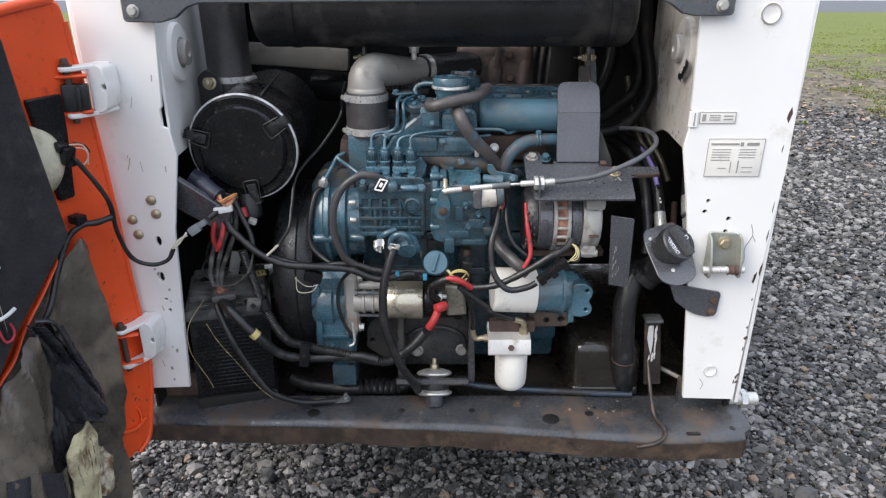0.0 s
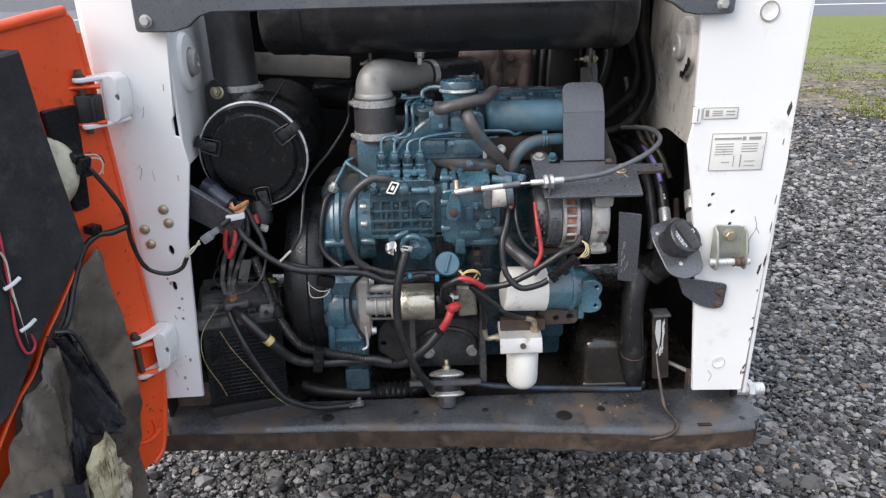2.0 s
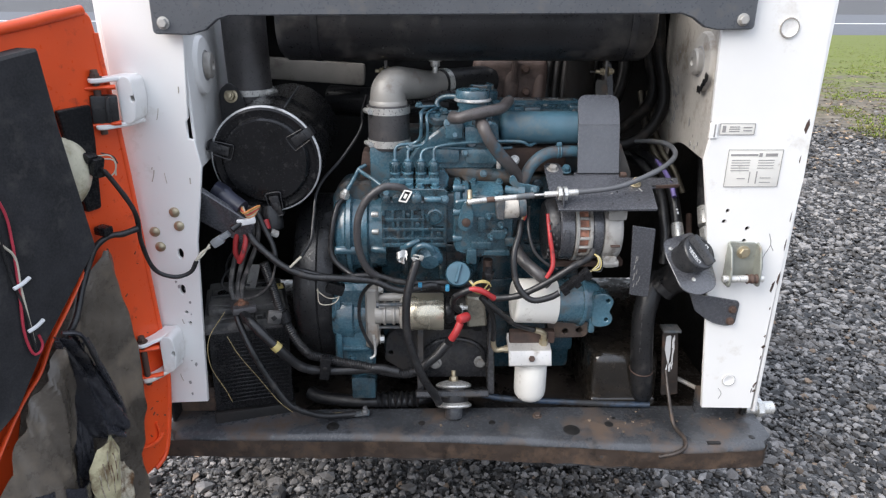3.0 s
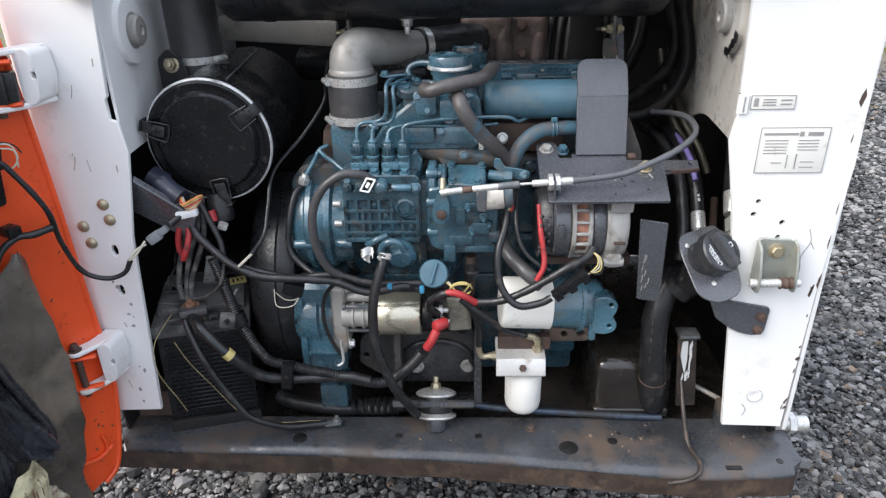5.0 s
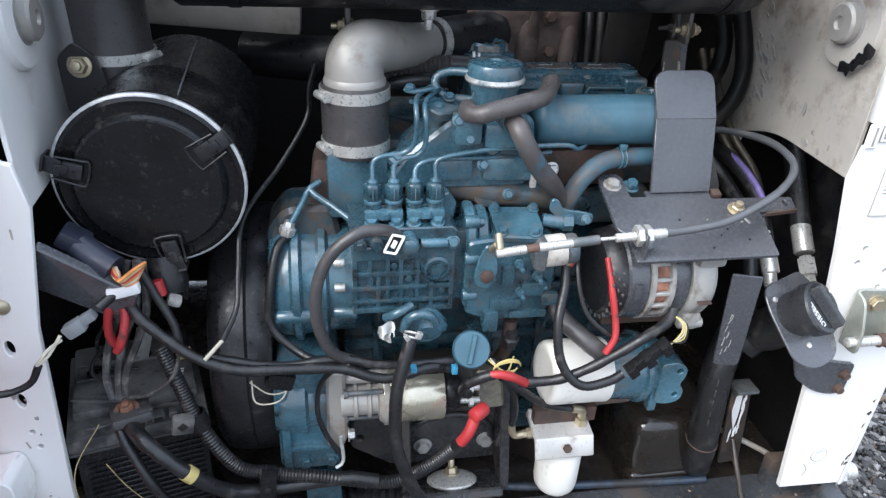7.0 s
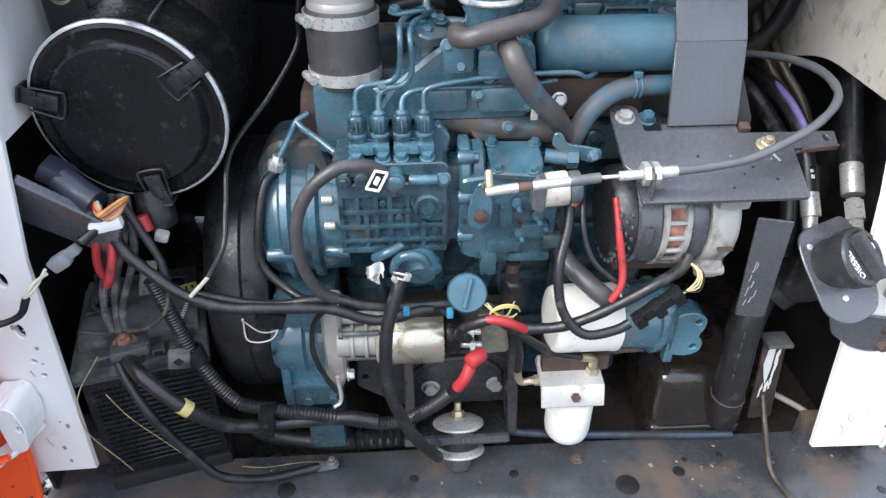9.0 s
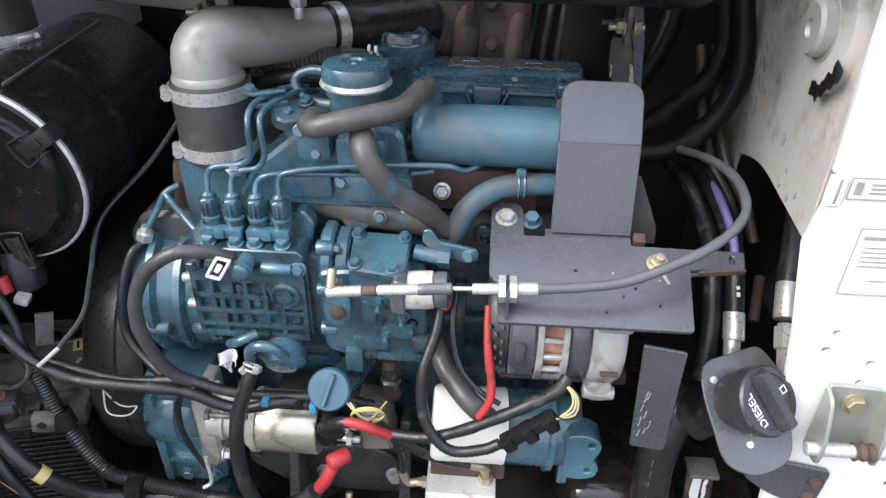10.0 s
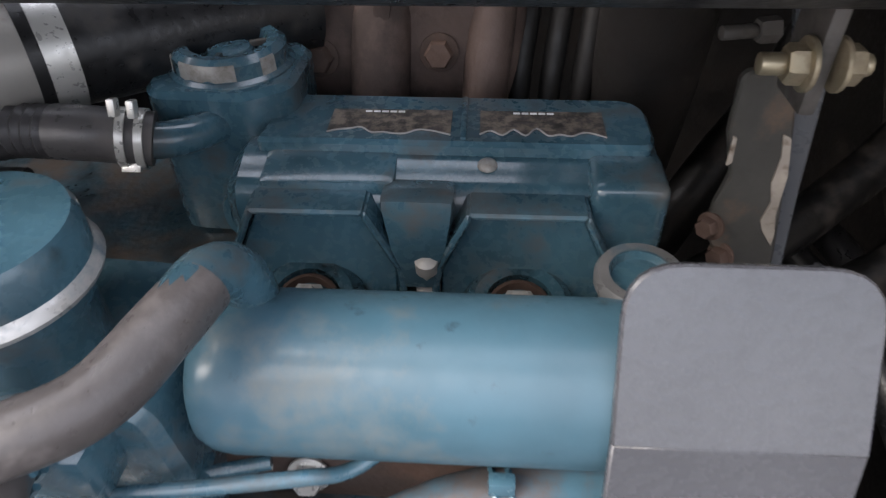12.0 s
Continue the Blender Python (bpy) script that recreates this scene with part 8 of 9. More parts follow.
part("terminal_boot", bm, M_RED, rb, "bright red rubber terminal boot")
gc = hose("battery_cable", [(-0.432, 1.172, 0.598), (-0.422, 1.158, 0.594), (-0.402, 1.138, 0.586), (-0.361, 1.126, 0.546), (-0.320, 1.145, 0.490), (-0.276, 1.160, 0.471), (-0.225, 1.166, 0.469), (-0.170, 1.164, 0.473), (-0.130, 1.161, 0.4655)], 0.0092, M_RUBBER, "thick black battery cable with a yellow tape mark", "cable", seg=14)
bm = bmesh.new()
tube(bm, [(-0.364, 1.1268, 0.5490), (-0.356, 1.1275, 0.5395)], 0.0103, 14)
part("tape_mark", bm, M_WIRE_YELLOW, gc, "yellow tape")
ec = hose("battery_cable", [(-0.444, 1.174, 0.596), (-0.437, 1.158, 0.588), (-0.413, 1.135, 0.543), (-0.394, 1.130, 0.500), (-0.369, 1.128, 0.452), (-0.340, 1.128, 0.409), (-0.290, 1.150, 0.372), (-0.240, 1.172, 0.358), (-0.222, 1.178, 0.356)], 0.0062, M_RUBBER, "black earth cable running down to the beam", "cable", seg=12)
bm = bmesh.new()
box(bm, (-0.210, 1.180, 0.3545), (0.030, 0.014, 0.004), 0.001, (0, 0, 8))
bolt(bm, (-0.203, 1.181, 0.3565), (0, 0, 1), 0.0075, 0.006, True, 0.006)
part("cable_lug", bm, bpy.data.materials["dull_worn_metal"], ec, "dull bolted cable lug")
cclip = thing("cable_clip", "black plastic clip holding two cables", "clip", (-0.274, 1.158, 0.480), "cable clips")
bm = bmesh.new()
box(bm, (-0.274, 1.154, 0.482), (0.020, 0.018, 0.048), 0.003, (0, 8, 0))
part("clip_body", bm, M_PLASTIC, cclip)
for dz in (0.010, -0.011):
    bm = bmesh.new()
    lathe(bm, (-0.284, 1.165, 0.483 + dz), (1, 0, -0.14), [(0, 0.0105), (0, 0.0128), (0.020, 0.0128), (0.020, 0.0105)], 20)
    part("cable_ring", bm, M_PLASTIC, cclip)
bm = bmesh.new()
rod(bm, (-0.274, 1.146, 0.484), (-0.274, 1.1435, 0.484), 0.0045, seg=12)
part("lock_stud", bm, M_DARK, cclip)
edge_clip = thing("cable_clip", "black plastic clip at the battery's edge", "clip", (-0.366, 1.176, 0.580), "cable clips")
bm = bmesh.new()
box(bm, (-0.369, 1.170, 0.586), (0.026, 0.014, 0.024), 0.003, (0, 12, 15))
part("clip_body", bm, M_BATT, edge_clip)
bm = bmesh.new()
box(bm, (-0.368, 1.1628, 0.587), (0.009, 0.002, 0.009), 0.0006, (0, 57, 15))
part("lock_stud", bm, M_DARK, edge_clip)
bm = bmesh.new()
lathe(bm, (-0.357, 1.182, 0.592), (0.25, -0.12, -0.9), [(0, 0.0110), (0, 0.0135), (0.022, 0.0135), (0.022, 0.0110)], 20)
part("cable_ring", bm, M_PLASTIC, edge_clip)
M_DUSTY = material("dust_caked_lead", (0.050, 0.048, 0.047), 0.6, 0, 0.3, 40, 0.3, 300, dirt=(0.17, 0.16, 0.15), dirt_amount=0.5, dirt_scale=45)
for k, pts in enumerate((
    [(-0.452, 1.196, 0.612), (-0.456, 1.204, 0.640), (-0.444, 1.205, 0.690), (-0.418, 1.196, 0.745), (-0.405, 1.205, 0.800)],
    [(-0.444, 1.196, 0.612), (-0.440, 1.202, 0.650), (-0.424, 1.200, 0.700), (-0.402, 1.198, 0.750), (-0.395, 1.205, 0.800)],
    [(-0.438, 1.198, 0.614), (-0.430, 1.200, 0.650), (-0.412, 1.198, 0.690), (-0.392, 1.194, 0.740), (-0.388, 1.200, 0.800)],
    [(-0.434, 1.195, 0.612), (-0.400, 1.185, 0.626), (-0.372, 1.178, 0.655), (-0.356, 1.170, 0.70)],
    [(-0.430, 1.240, 0.622), (-0.462, 1.235, 0.632), (-0.470, 1.235, 0.668), (-0.445, 1.230, 0.71)],
    [(-0.470, 1.225, 0.616), (-0.480, 1.225, 0.632), (-0.470, 1.230, 0.655), (-0.430, 1.225, 0.69)],
)):
    hose("battery_lead", pts, 0.0046 if k < 3 else 0.0024, M_DUSTY if k < 4 else M_RUBBER, "dusty black lead clamped to the battery post", "cable", 8, group="battery leads")
# relay, plugs and plate left of the air cleaner
bm = bmesh.new()
pm = Matrix(((0.85, 0.40, 0, -0.470), (0, -0.35, 0.93, 1.172), (-0.52, 0.80, 0.36, 0.812), (0, 0, 0, 1)))
plate(bm, rounded([(-0.02, -0.05), (0.09, -0.05), (0.09, 0.012), (-0.02, 0.025)], 0.004), 0.012, pm, 0.002)
whole("module_plate", bm, M_GREY, "dark grey bracket plate under the air cleaner", "bracket")
bm = bmesh.new()
tube(bm, [(-0.448, 1.198, 0.826), (-0.430, 1.19, 0.812), (-0.412, 1.182, 0.802)], 0.016, 18)
box(bm, (-0.452, 1.20, 0.832), (0.03, 0.03, 0.02), 0.004, (0, 35, 0))
rp = whole("round_connector", bm, material("navy_connector", (0.025, 0.028, 0.045), 0.4, 0, 0.2, 30, 0.1), "dark round multi-pin connector under the air cleaner", "connector")
for k in range(6):
    bm = bmesh.new()
    a = k * 0.9
    tube(bm, [(-0.412 + 0.004 * math.cos(a), 1.180, 0.802 + 0.006 * math.sin(a)), (-0.402, 1.168 - 0.002 * k, 0.792 + 0.002 * k), (-0.392, 1.172, 0.790 + 0.003 * k), (-0.386 + 0.001 * k, 1.186, 0.797 + 0.002 * k), (-0.39, 1.20, 0.79)], 0.0019, 6)
    part("wire", bm, (M_WIRE_ORANGE, M_WIRE_WHITE, M_WIRE_ORANGE, M_WIRE_RED, M_WIRE_YELLOW, M_WIRE_ORANGE)[k], rp)
bm = bmesh.new()
box(bm, (-0.404, 1.172, 0.782), (0.034, 0.014, 0.012), 0.003, (0, -8, 10))
part("tape_wrap", bm, M_PRINT, rp, "white tape")
bm = bmesh.new()
tube(bm, [(-0.388, 1.19, 0.795), (-0.376, 1.185, 0.765), (-0.360, 1.176, 0.730), (-0.356, 1.168, 0.698)], 0.0048, 10)
part("lead", bm, M_RUBBER, rp)
bm = bmesh.new()
tube(bm, [(-0.428, 1.184, 0.700), (-0.434, 1.184, 0.716), (-0.430, 1.186, 0.744), (-0.421, 1.190, 0.758), (-0.412, 1.184, 0.750), (-0.412, 1.176, 0.734), (-0.419, 1.170, 0.712), (-0.426, 1.174, 0.700)], 0.0050, 12)
whole("fuse_holder", bm, M_RED, "loop of red cable over the battery", "cable")
bm = bmesh.new()
tube(bm, [(-0.378, 1.20, 0.775), (-0.374, 1.196, 0.758)], 0.008, 10)
whole("red_sleeve", bm, M_RED, "red rubber sleeve beside the loom", "sleeve")
bm = bmesh.new()
box(bm, (-0.361, 1.20, 0.748), (0.016, 0.014, 0.012), 0.004, (0, 25, 10))
whole("small_plug", bm, M_ALT, "dull silver plug near the battery", "connector")
pc = bmesh.new()
box(pc, (-0.454, 1.152, 0.750), (0.022, 0.015, 0.016), 0.003, (0, -32, 0))
box(pc, (-0.440, 1.156, 0.760), (0.016, 0.011, 0.011), 0.002, (0, -32, 0))
plug = whole("grey_plug", pc, material("grey_plug_plastic", (0.20, 0.21, 0.22), 0.45, 0, 0.2, 30, 0.1, 200, dirt=(0.08, 0.07, 0.06), dirt_amount=0.3), "grey two-way plug beside the upright", "connector")
for dz in (0.0, 0.006):
    bm = bmesh.new()
    tube(bm, [(-0.466, 1.142, 0.742 + dz), (-0.477, 1.130, 0.738 - dz), (-0.490, 1.125, 0.722)], 0.0019, 6)
    part("wire", bm, M_WIRE_WHITE, plug)
hose("plug_lead", [(-0.428, 1.158, 0.770), (-0.405, 1.175, 0.785), (-0.39, 1.19, 0.79)], 0.006, M_RUBBER, "black lead behind the grey plug", "cable")
# cable from the door lamp to the grey plug
hose("lamp_cable", [on_door(0.078, 0.912, 0.030), (-0.577, 1.040, 0.905), (-0.554, 1.060, 0.838), (-0.562, 1.085, 0.772), (-0.556, 1.105, 0.715), (-0.527, 1.115, 0.696), (-0.500, 1.122, 0.702), (-0.488, 1.126, 0.722)], 0.0040, M_RUBBER, "black lamp cable crossing from the door to the bay", "cable")
hose("lamp_cable", [(-0.557, 1.068, 0.805), (-0.575, 1.05, 0.802), (-0.594, 1.040, 0.801), (-0.612, 1.022, 0.785), (-0.622, 0.990, 0.742), on_door(0.17, 0.69, 0.02), on_door(0.20, 0.66, 0.012)], 0.0052, M_RUBBER, "black taped cable running down the door", "cable")
bm = bmesh.new()
box(bm, (-0.600, 1.040, 0.812), (0.022, 0.02, 0.014), 0.003, (0, 5, -20))
whole("door_clip", bm, M_PLASTIC, "small black clip on the orange door", "clip")
# alternator wiring
hose("red_cable", [(0.153, 1.180, 0.790), (0.153, 1.165, 0.775), (0.155, 1.152, 0.752), (0.160, 1.143, 0.721), (0.159, 1.135, 0.702), (0.149, 1.132, 0.682)], 0.0042, M_RED, "red cable from the alternator's back", "cable")
lp = hose("solenoid_conduit", [(0.104, 1.188, 0.776), (0.100, 1.172, 0.755), (0.089, 1.150, 0.722), (0.091, 1.135, 0.681), (0.104, 1.125, 0.655), (0.125, 1.120, 0.642), (0.156, 1.120, 0.648), (0.172, 1.122, 0.656)], 0.0062, M_RUBBER, "black corrugated conduit looping below the solenoid", "cable", seg=14, ribs=0.0006, rib_step=0.005)
for k, mat in enumerate((M_WIRE_WHITE, M_WIRE_ORANGE, M_WIRE_RED)):
    bm = bmesh.new()
    tube(bm, [(0.104 + 0.002 * k, 1.188, 0.774), (0.107 + 0.003 * k, 1.185, 0.785), (0.106 + 0.002 * k, 1.185, 0.798)], 0.0018, 6)
    part("wire", bm, mat, lp)
hose("bypass_hose", [(0.085, 1.235, 0.735), (0.096, 1.215, 0.715), (0.112, 1.185, 0.696), (0.137, 1.158, 0.680), (0.160, 1.15, 0.662)], 0.0118, M_RUBBER_GREY, "dark rubber hose behind the solenoid conduit", seg=16)
hose("thin_lead", [(0.120, 1.20, 0.80), (0.118, 1.175, 0.76), (0.128, 1.158, 0.725), (0.150, 1.145, 0.705), (0.170, 1.14, 0.695)], 0.003, M_RUBBER, "thin black lead beside the alternator", "cable", 8)
hose("alternator_loom", [(0.045, 1.145, 0.634), (0.092, 1.135, 0.643), (0.128, 1.130, 0.661), (0.162, 1.128, 0.683), (0.195, 1.128, 0.706), (0.226, 1.138, 0.720), (0.236, 1.147, 0.732)], 0.0066, M_RUBBER, "thick black taped loom in front of the oil filter", "wiring loom", seg=14)
cn = bmesh.new()
box(cn, Vector((0.205, 1.1215, 0.6845)), (0.052, 0.013, 0.014), 0.002, (0, -38, 5))
for t in (0.0, 0.35, 0.7):
    p = Vector((0.172, 1.118, 0.657)).lerp(Vector((0.228, 1.122, 0.700)), t)
    box(cn, p + Vector((0.009, 0, 0.007)), (0.013, 0.016, 0.016 + 0.004 * (t > 0.2)), 0.002, (0, -38, 5))
    box(cn, p + Vector((0.005, -0.008, 0.011)), (0.010, 0.004, 0.006), 0.001, (0, -38, 5))
conn = whole("loom_connector", cn, M_PLASTIC, "black multi-pin connector on the alternator loom", "connector")
for k in range(4):
    bm = bmesh.new()
    o = 0.0045 * k
    tube(bm, [(0.232, 1.143, 0.728), (0.240 + o * 0.6, 1.130, 0.724 - o * 0.3), (0.240 + o * 0.5, 1.124, 0.712 - o), (0.225, 1.120, 0.697 + o * 0.4)], 0.0012, 6)
    part("wire", bm, (M_WIRE_YELLOW, M_WIRE_WHITE, M_WIRE_YELLOW, M_RUBBER)[k], conn)
hose("starter_lead", [(-0.010, 1.175, 0.595), (-0.022, 1.158, 0.615), (-0.020, 1.145, 0.638), (0.002, 1.138, 0.654), (0.012, 1.136, 0.657)], 0.0065, M_RUBBER, "black lead rising from the starter terminal", "cable")
hose("starter_red_lead", [(0.002, 1.138, 0.655), (0.016, 1.134, 0.659), (0.034, 1.134, 0.653), (0.054, 1.140, 0.637)], 0.0056, M_RED, "red sleeve on the starter lead", "cable")
for k in range(3):
    hose("sender_wire", [(0.005 + 0.004 * k, 1.155, 0.668), (0.018 + 0.003 * k, 1.148, 0.658 - 0.003 * k), (0.032, 1.150, 0.650 - 0.002 * k), (0.046, 1.175, 0.652)], 0.0012, (M_WIRE_YELLOW, M_WIRE_WHITE, M_RUBBER)[k], "thin wire looping to the oil sender", "wire", 6, group="sender wires")
for k in range(3):
    hose("sender_wire", [(0.030 + 0.018 * math.cos(a), 1.150 - 0.006 * math.sin(a * 0.7), 0.657 + (0.011 + 0.002 * k) * math.sin(a)) for a in [0.4 * j + 0.3 * k for j in range(14)]], 0.0011, M_WIRE_YELLOW, "thin wire looping to the oil sender", "wire", 6, group="sender wires")
hose("fuel_line", [(0.030, 1.165, 0.628), (0.062, 1.165, 0.600), (0.100, 1.175, 0.565), (0.140, 1.184, 0.546)], 0.0055, M_RUBBER, "black fuel line to the filter union")
hose("fuel_line", [(0.035, 1.175, 0.620), (0.052, 1.178, 0.590), (0.060, 1.185, 0.555), (0.060, 1.190, 0.520)], 0.005, M_RUBBER, "thin black fuel line beside the filter")
for k, pts in enumerate(([(-0.285, 1.175, 0.640), (-0.262, 1.165, 0.628), (-0.240, 1.165, 0.632), (-0.235, 1.17, 0.650), (-0.255, 1.168, 0.655)], [(-0.282, 1.172, 0.645), (-0.278, 1.162, 0.618), (-0.250, 1.160, 0.620), (-0.236, 1.168, 0.640)])):
    hose("loose_wire", pts, 0.0010, M_WIRE_WHITE, "loose pale wires above the flywheel housing", "wire", 6, group="loose wires")
bm = bmesh.new()
box(bm, (-0.248, 1.168, 0.648), (0.034, 0.02, 0.022), 0.004, (0, 20, 10))
whole("housing_plug", bm, M_PLASTIC, "black plug above the flywheel housing", "connector")

# throttle linkage and control cable
rodp = bmesh.new()
rod(rodp, (0.000, 1.137, 0.828), (0.034, 1.137, 0.832), 0.0052, seg=14)
link = whole("throttle_link", rodp, M_STEEL, "bright steel throttle rod with ball ends", "linkage")
for a, b, r, mat, nm in (((0.034, 1.137, 0.832), (0.048, 1.137, 0.8335), 0.005, M_RUST, "rod_joint"), ((0.048, 1.137, 0.8335), (0.090, 1.137, 0.8375), 0.0050, M_STEEL, "rod_sleeve"), ((0.086, 1.137, 0.837), (0.118, 1.137, 0.8405), 0.0056, bpy.data.materials["dull_worn_metal"], "dull_sleeve"), ((0.118, 1.137, 0.8405), (0.136, 1.136, 0.842), 0.0022, M_STEEL, "inner_rod"), ((0.136, 1.136, 0.842), (0.160, 1.136, 0.8435), 0.0052, M_STEEL, "ferrule"), ((0.174, 1.136, 0.8445), (0.196, 1.1355, 0.8462), 0.0062, M_STEEL, "ferrule")):
    bm = bmesh.new()
    rod(bm, a, b, r, seg=14)
    part(nm, bm, mat, link)
for x in (0.160, 0.170):
    bm = bmesh.new()
    lathe(bm, (x, 1.136, 0.8437), (1, 0, 0.05), [(0, 0), (0, 0.0125), (0.0065, 0.0125), (0.0065, 0)], 6)
    part("lock_nut", bm, M_STEEL, link)
bm = bmesh.new()
rod(bm, (0.004, 1.137, 0.832), (0.004, 1.150, 0.846), 0.0045, seg=14)
rod(bm, (0.004, 1.150, 0.832), (0.004, 1.175, 0.812), 0.004, seg=12)
part("ball_joint", bm, M_BRASS, link)
hose("control_cable", [(0.192, 1.1355, 0.846), (0.225, 1.136, 0.849), (0.270, 1.140, 0.855), (0.314, 1.152, 0.868), (0.350, 1.168, 0.880), (0.379, 1.192, 0.892), (0.392, 1.222, 0.899), (0.394, 1.270, 0.902), (0.383, 1.330, 0.895), (0.35, 1.40, 0.88)], 0.0047, M_CABLE, "grey sheathed control cable sweeping to the side", "cable", seg=14)

# ---- right side of the bay: hydraulic lines ----
hose("hydraulic_hose", [(0.26, 1.37, 0.880), (0.322, 1.400, 0.900), (0.353, 1.420, 0.911), (0.385, 1.440, 0.929), (0.412, 1.460, 0.953), (0.423, 1.480, 0.991), (0.411, 1.500, 1.06), (0.40, 1.52, 1.2)], 0.0125, M_HOSE, "black hydraulic hose curving up the side", seg=16, group="hydraulic hoses")
hose("hydraulic_hose", [(0.24, 1.38, 0.872), (0.321, 1.380, 0.876), (0.352, 1.380, 0.881), (0.383, 1.390, 0.894), (0.410, 1.400, 0.922), (0.428, 1.420, 0.955), (0.430, 1.440, 0.998), (0.421, 1.460, 1.06), (0.41, 1.47, 1.2)], 0.0125, M_HOSE, "black hydraulic hose curving up the side", seg=16, group="hydraulic hoses")
hose("hydraulic_hose", [(0.24, 1.40, 0.84), (0.30, 1.46, 0.90), (0.35, 1.50, 0.96), (0.37, 1.53, 1.04), (0.36, 1.56, 1.2)], 0.014, M_HOSE, "black hydraulic hose in the bay's back", seg=14, group="hydraulic hoses")
hose("hydraulic_hose", [(0.22, 1.44, 0.84), (0.27, 1.50, 0.92), (0.30, 1.54, 0.99), (0.31, 1.57, 1.08), (0.30, 1.58, 1.2)], 0.013, M_HOSE, "black hydraulic hose in the bay's back", seg=14, group="hydraulic hoses")
hp = hose("pressure_hose", [(0.39, 1.48, 0.85), (0.403, 1.420, 0.845), (0.412, 1.360, 0.838), (0.422, 1.310, 0.814), (0.428, 1.288, 0.785), (0.4268, 1.252, 0.743)], 0.0105, M_RUBBER, "black pressure hose with purple layline", seg=16)
bm = bmesh.new()
tube(bm, [(0.404, 1.412, 0.8475), (0.411, 1.352, 0.8430), (0.419, 1.302, 0.8215), (0.421, 1.270, 0.796)], 0.0048, 12)
part("layline", bm, M_PURPLE, hp, "purple painted stripe")
for k in range(9):
    bm = bmesh.new()
    p = Vector((0.4262, 1.300, 0.8095)).lerp(Vector((0.4276, 1.2585, 0.7660)), k / 8)
    box(bm, p, (0.0042, 0.0016, 0.0030 + 0.0012 * (k % 3)), 0.0003, (-44, 0, 0), seg=1)
    part("print_bar", bm, M_PRINT, hp)
bm = bmesh.new()
rod(bm, (0.4268, 1.254, 0.745), (0.4255, 1.232, 0.722), 0.0118, bevel=0.002)
rod(bm, (0.4255, 1.240, 0.730), (0.424, 1.222, 0.706), 0.009, bevel=0.002)
part("crimp", bm, M_STEEL, hp, "bright crimped ferrule")
hose("pressure_hose", [(0.37, 1.46, 0.84), (0.390, 1.400, 0.831), (0.403, 1.360, 0.810), (0.408, 1.310, 0.785), (0.406, 1.270, 0.750), (0.404, 1.240, 0.706), (0.400, 1.225, 0.67)], 0.0105, M_RUBBER, "black pressure hose behind the filler", seg=16)
for dx in (0.0, 0.018):
    hose("steel_pipe", [(0.402 + dx, 1.50, 0.97), (0.404 + dx, 1.460, 0.914), (0.408 + dx, 1.430, 0.883), (0.416 + dx, 1.400, 0.854), (0.436 + dx, 1.370, 0.82), (0.45 + dx, 1.35, 0.78)], 0.0065, M_ZINC, "dull zinc hydraulic pipe", "pipe", group="steel pipes")
hf = hose("return_hose", [(0.545, 1.50, 0.96), (0.528, 1.42, 0.885), (0.502, 1.325, 0.805), (0.489, 1.280, 0.768)], 0.0145, M_RUBBER, "black return hose with crimped steel end", seg=18)
bm = bmesh.new()
rod(bm, (0.4905, 1.287, 0.774), (0.4825, 1.249, 0.742), 0.0138, bevel=0.002, seg=24)
part("crimp", bm, M_STEEL, hf, "bright crimped ferrule")
bm = bmesh.new()
lathe(bm, (0.4820, 1.245, 0.739), (-0.10, -0.66, -0.54), [(0, 0.009), (0.004, 0.009), (0.004, 0.0124), (0.028, 0.0124), (0.030, 0.009), (0.06, 0.009), (0.06, 0)], 6)
part("swivel_nut", bm, M_STEEL, hf, "worn steel swivel nut")
bm = bmesh.new()
rod(bm, (0.486, 1.345, 0.735), (0.476, 1.305, 0.695), 0.0065, bevel=0.002, seg=20)
whole("hose_fitting", bm, M_RUST, "dull steel hose fitting beside the return hose", "fitting")
# black shield in the side opening
bm = bmesh.new()
plate(bm, rounded([(1.17, 0.60), (1.17, 0.86), (1.26, 0.905), (1.40, 0.90), (1.50, 0.60)], 0.04), 0.006, Matrix(((0.0, 0, 1, 0.568), (1, 0, 0, 0), (0, 1, 0, 0), (0, 0, 0, 1))), 0.001)
whole("side_shield", bm, M_BLACK, "black plate inside the bay's side opening", "panel")
# filler hose, tank and rusty stay
bp = hose("filler_hose", [(0.400, 1.230, 0.64), (0.376, 1.212, 0.612), (0.364, 1.200, 0.560), (0.370, 1.200, 0.472), (0.380, 1.208, 0.40), (0.39, 1.23, 0.36)], 0.0225, M_RUBBER, "thick black rubber filler hose", seg=26)
bm = bmesh.new()
tube(bm, [Vector((0.3735, 1.2025, 0.442)) + Vector((0.0234 * math.cos(a), 0.0234 * math.sin(a), 0.003 * math.sin(a))) for a in [k * 0.42 for k in range(16)]], 0.0013, 6)
part("wire_clamp", bm, M_RUST, bp, "thin wire hose clamp")
for k in range(5):
    bm = bmesh.new()
    p = Vector((0.354, 1.1800, 0.575)).lerp(Vector((0.357, 1.179, 0.500)), k / 4)
    box(bm, p, (0.002, 0.002, 0.012), 0.0004, seg=1)
    part("print_bar", bm, M_RUBBER_GREY, bp)
tank = thing("fuel_tank", "black moulded fuel tank behind the filler hose", "tank", (0.345, 1.345, 0.316))
bm = bmesh.new()
box(bm, (0.345, 1.345, 0.392), (0.150, 0.27, 0.152), 0.026, seg=4, taper=0.95)
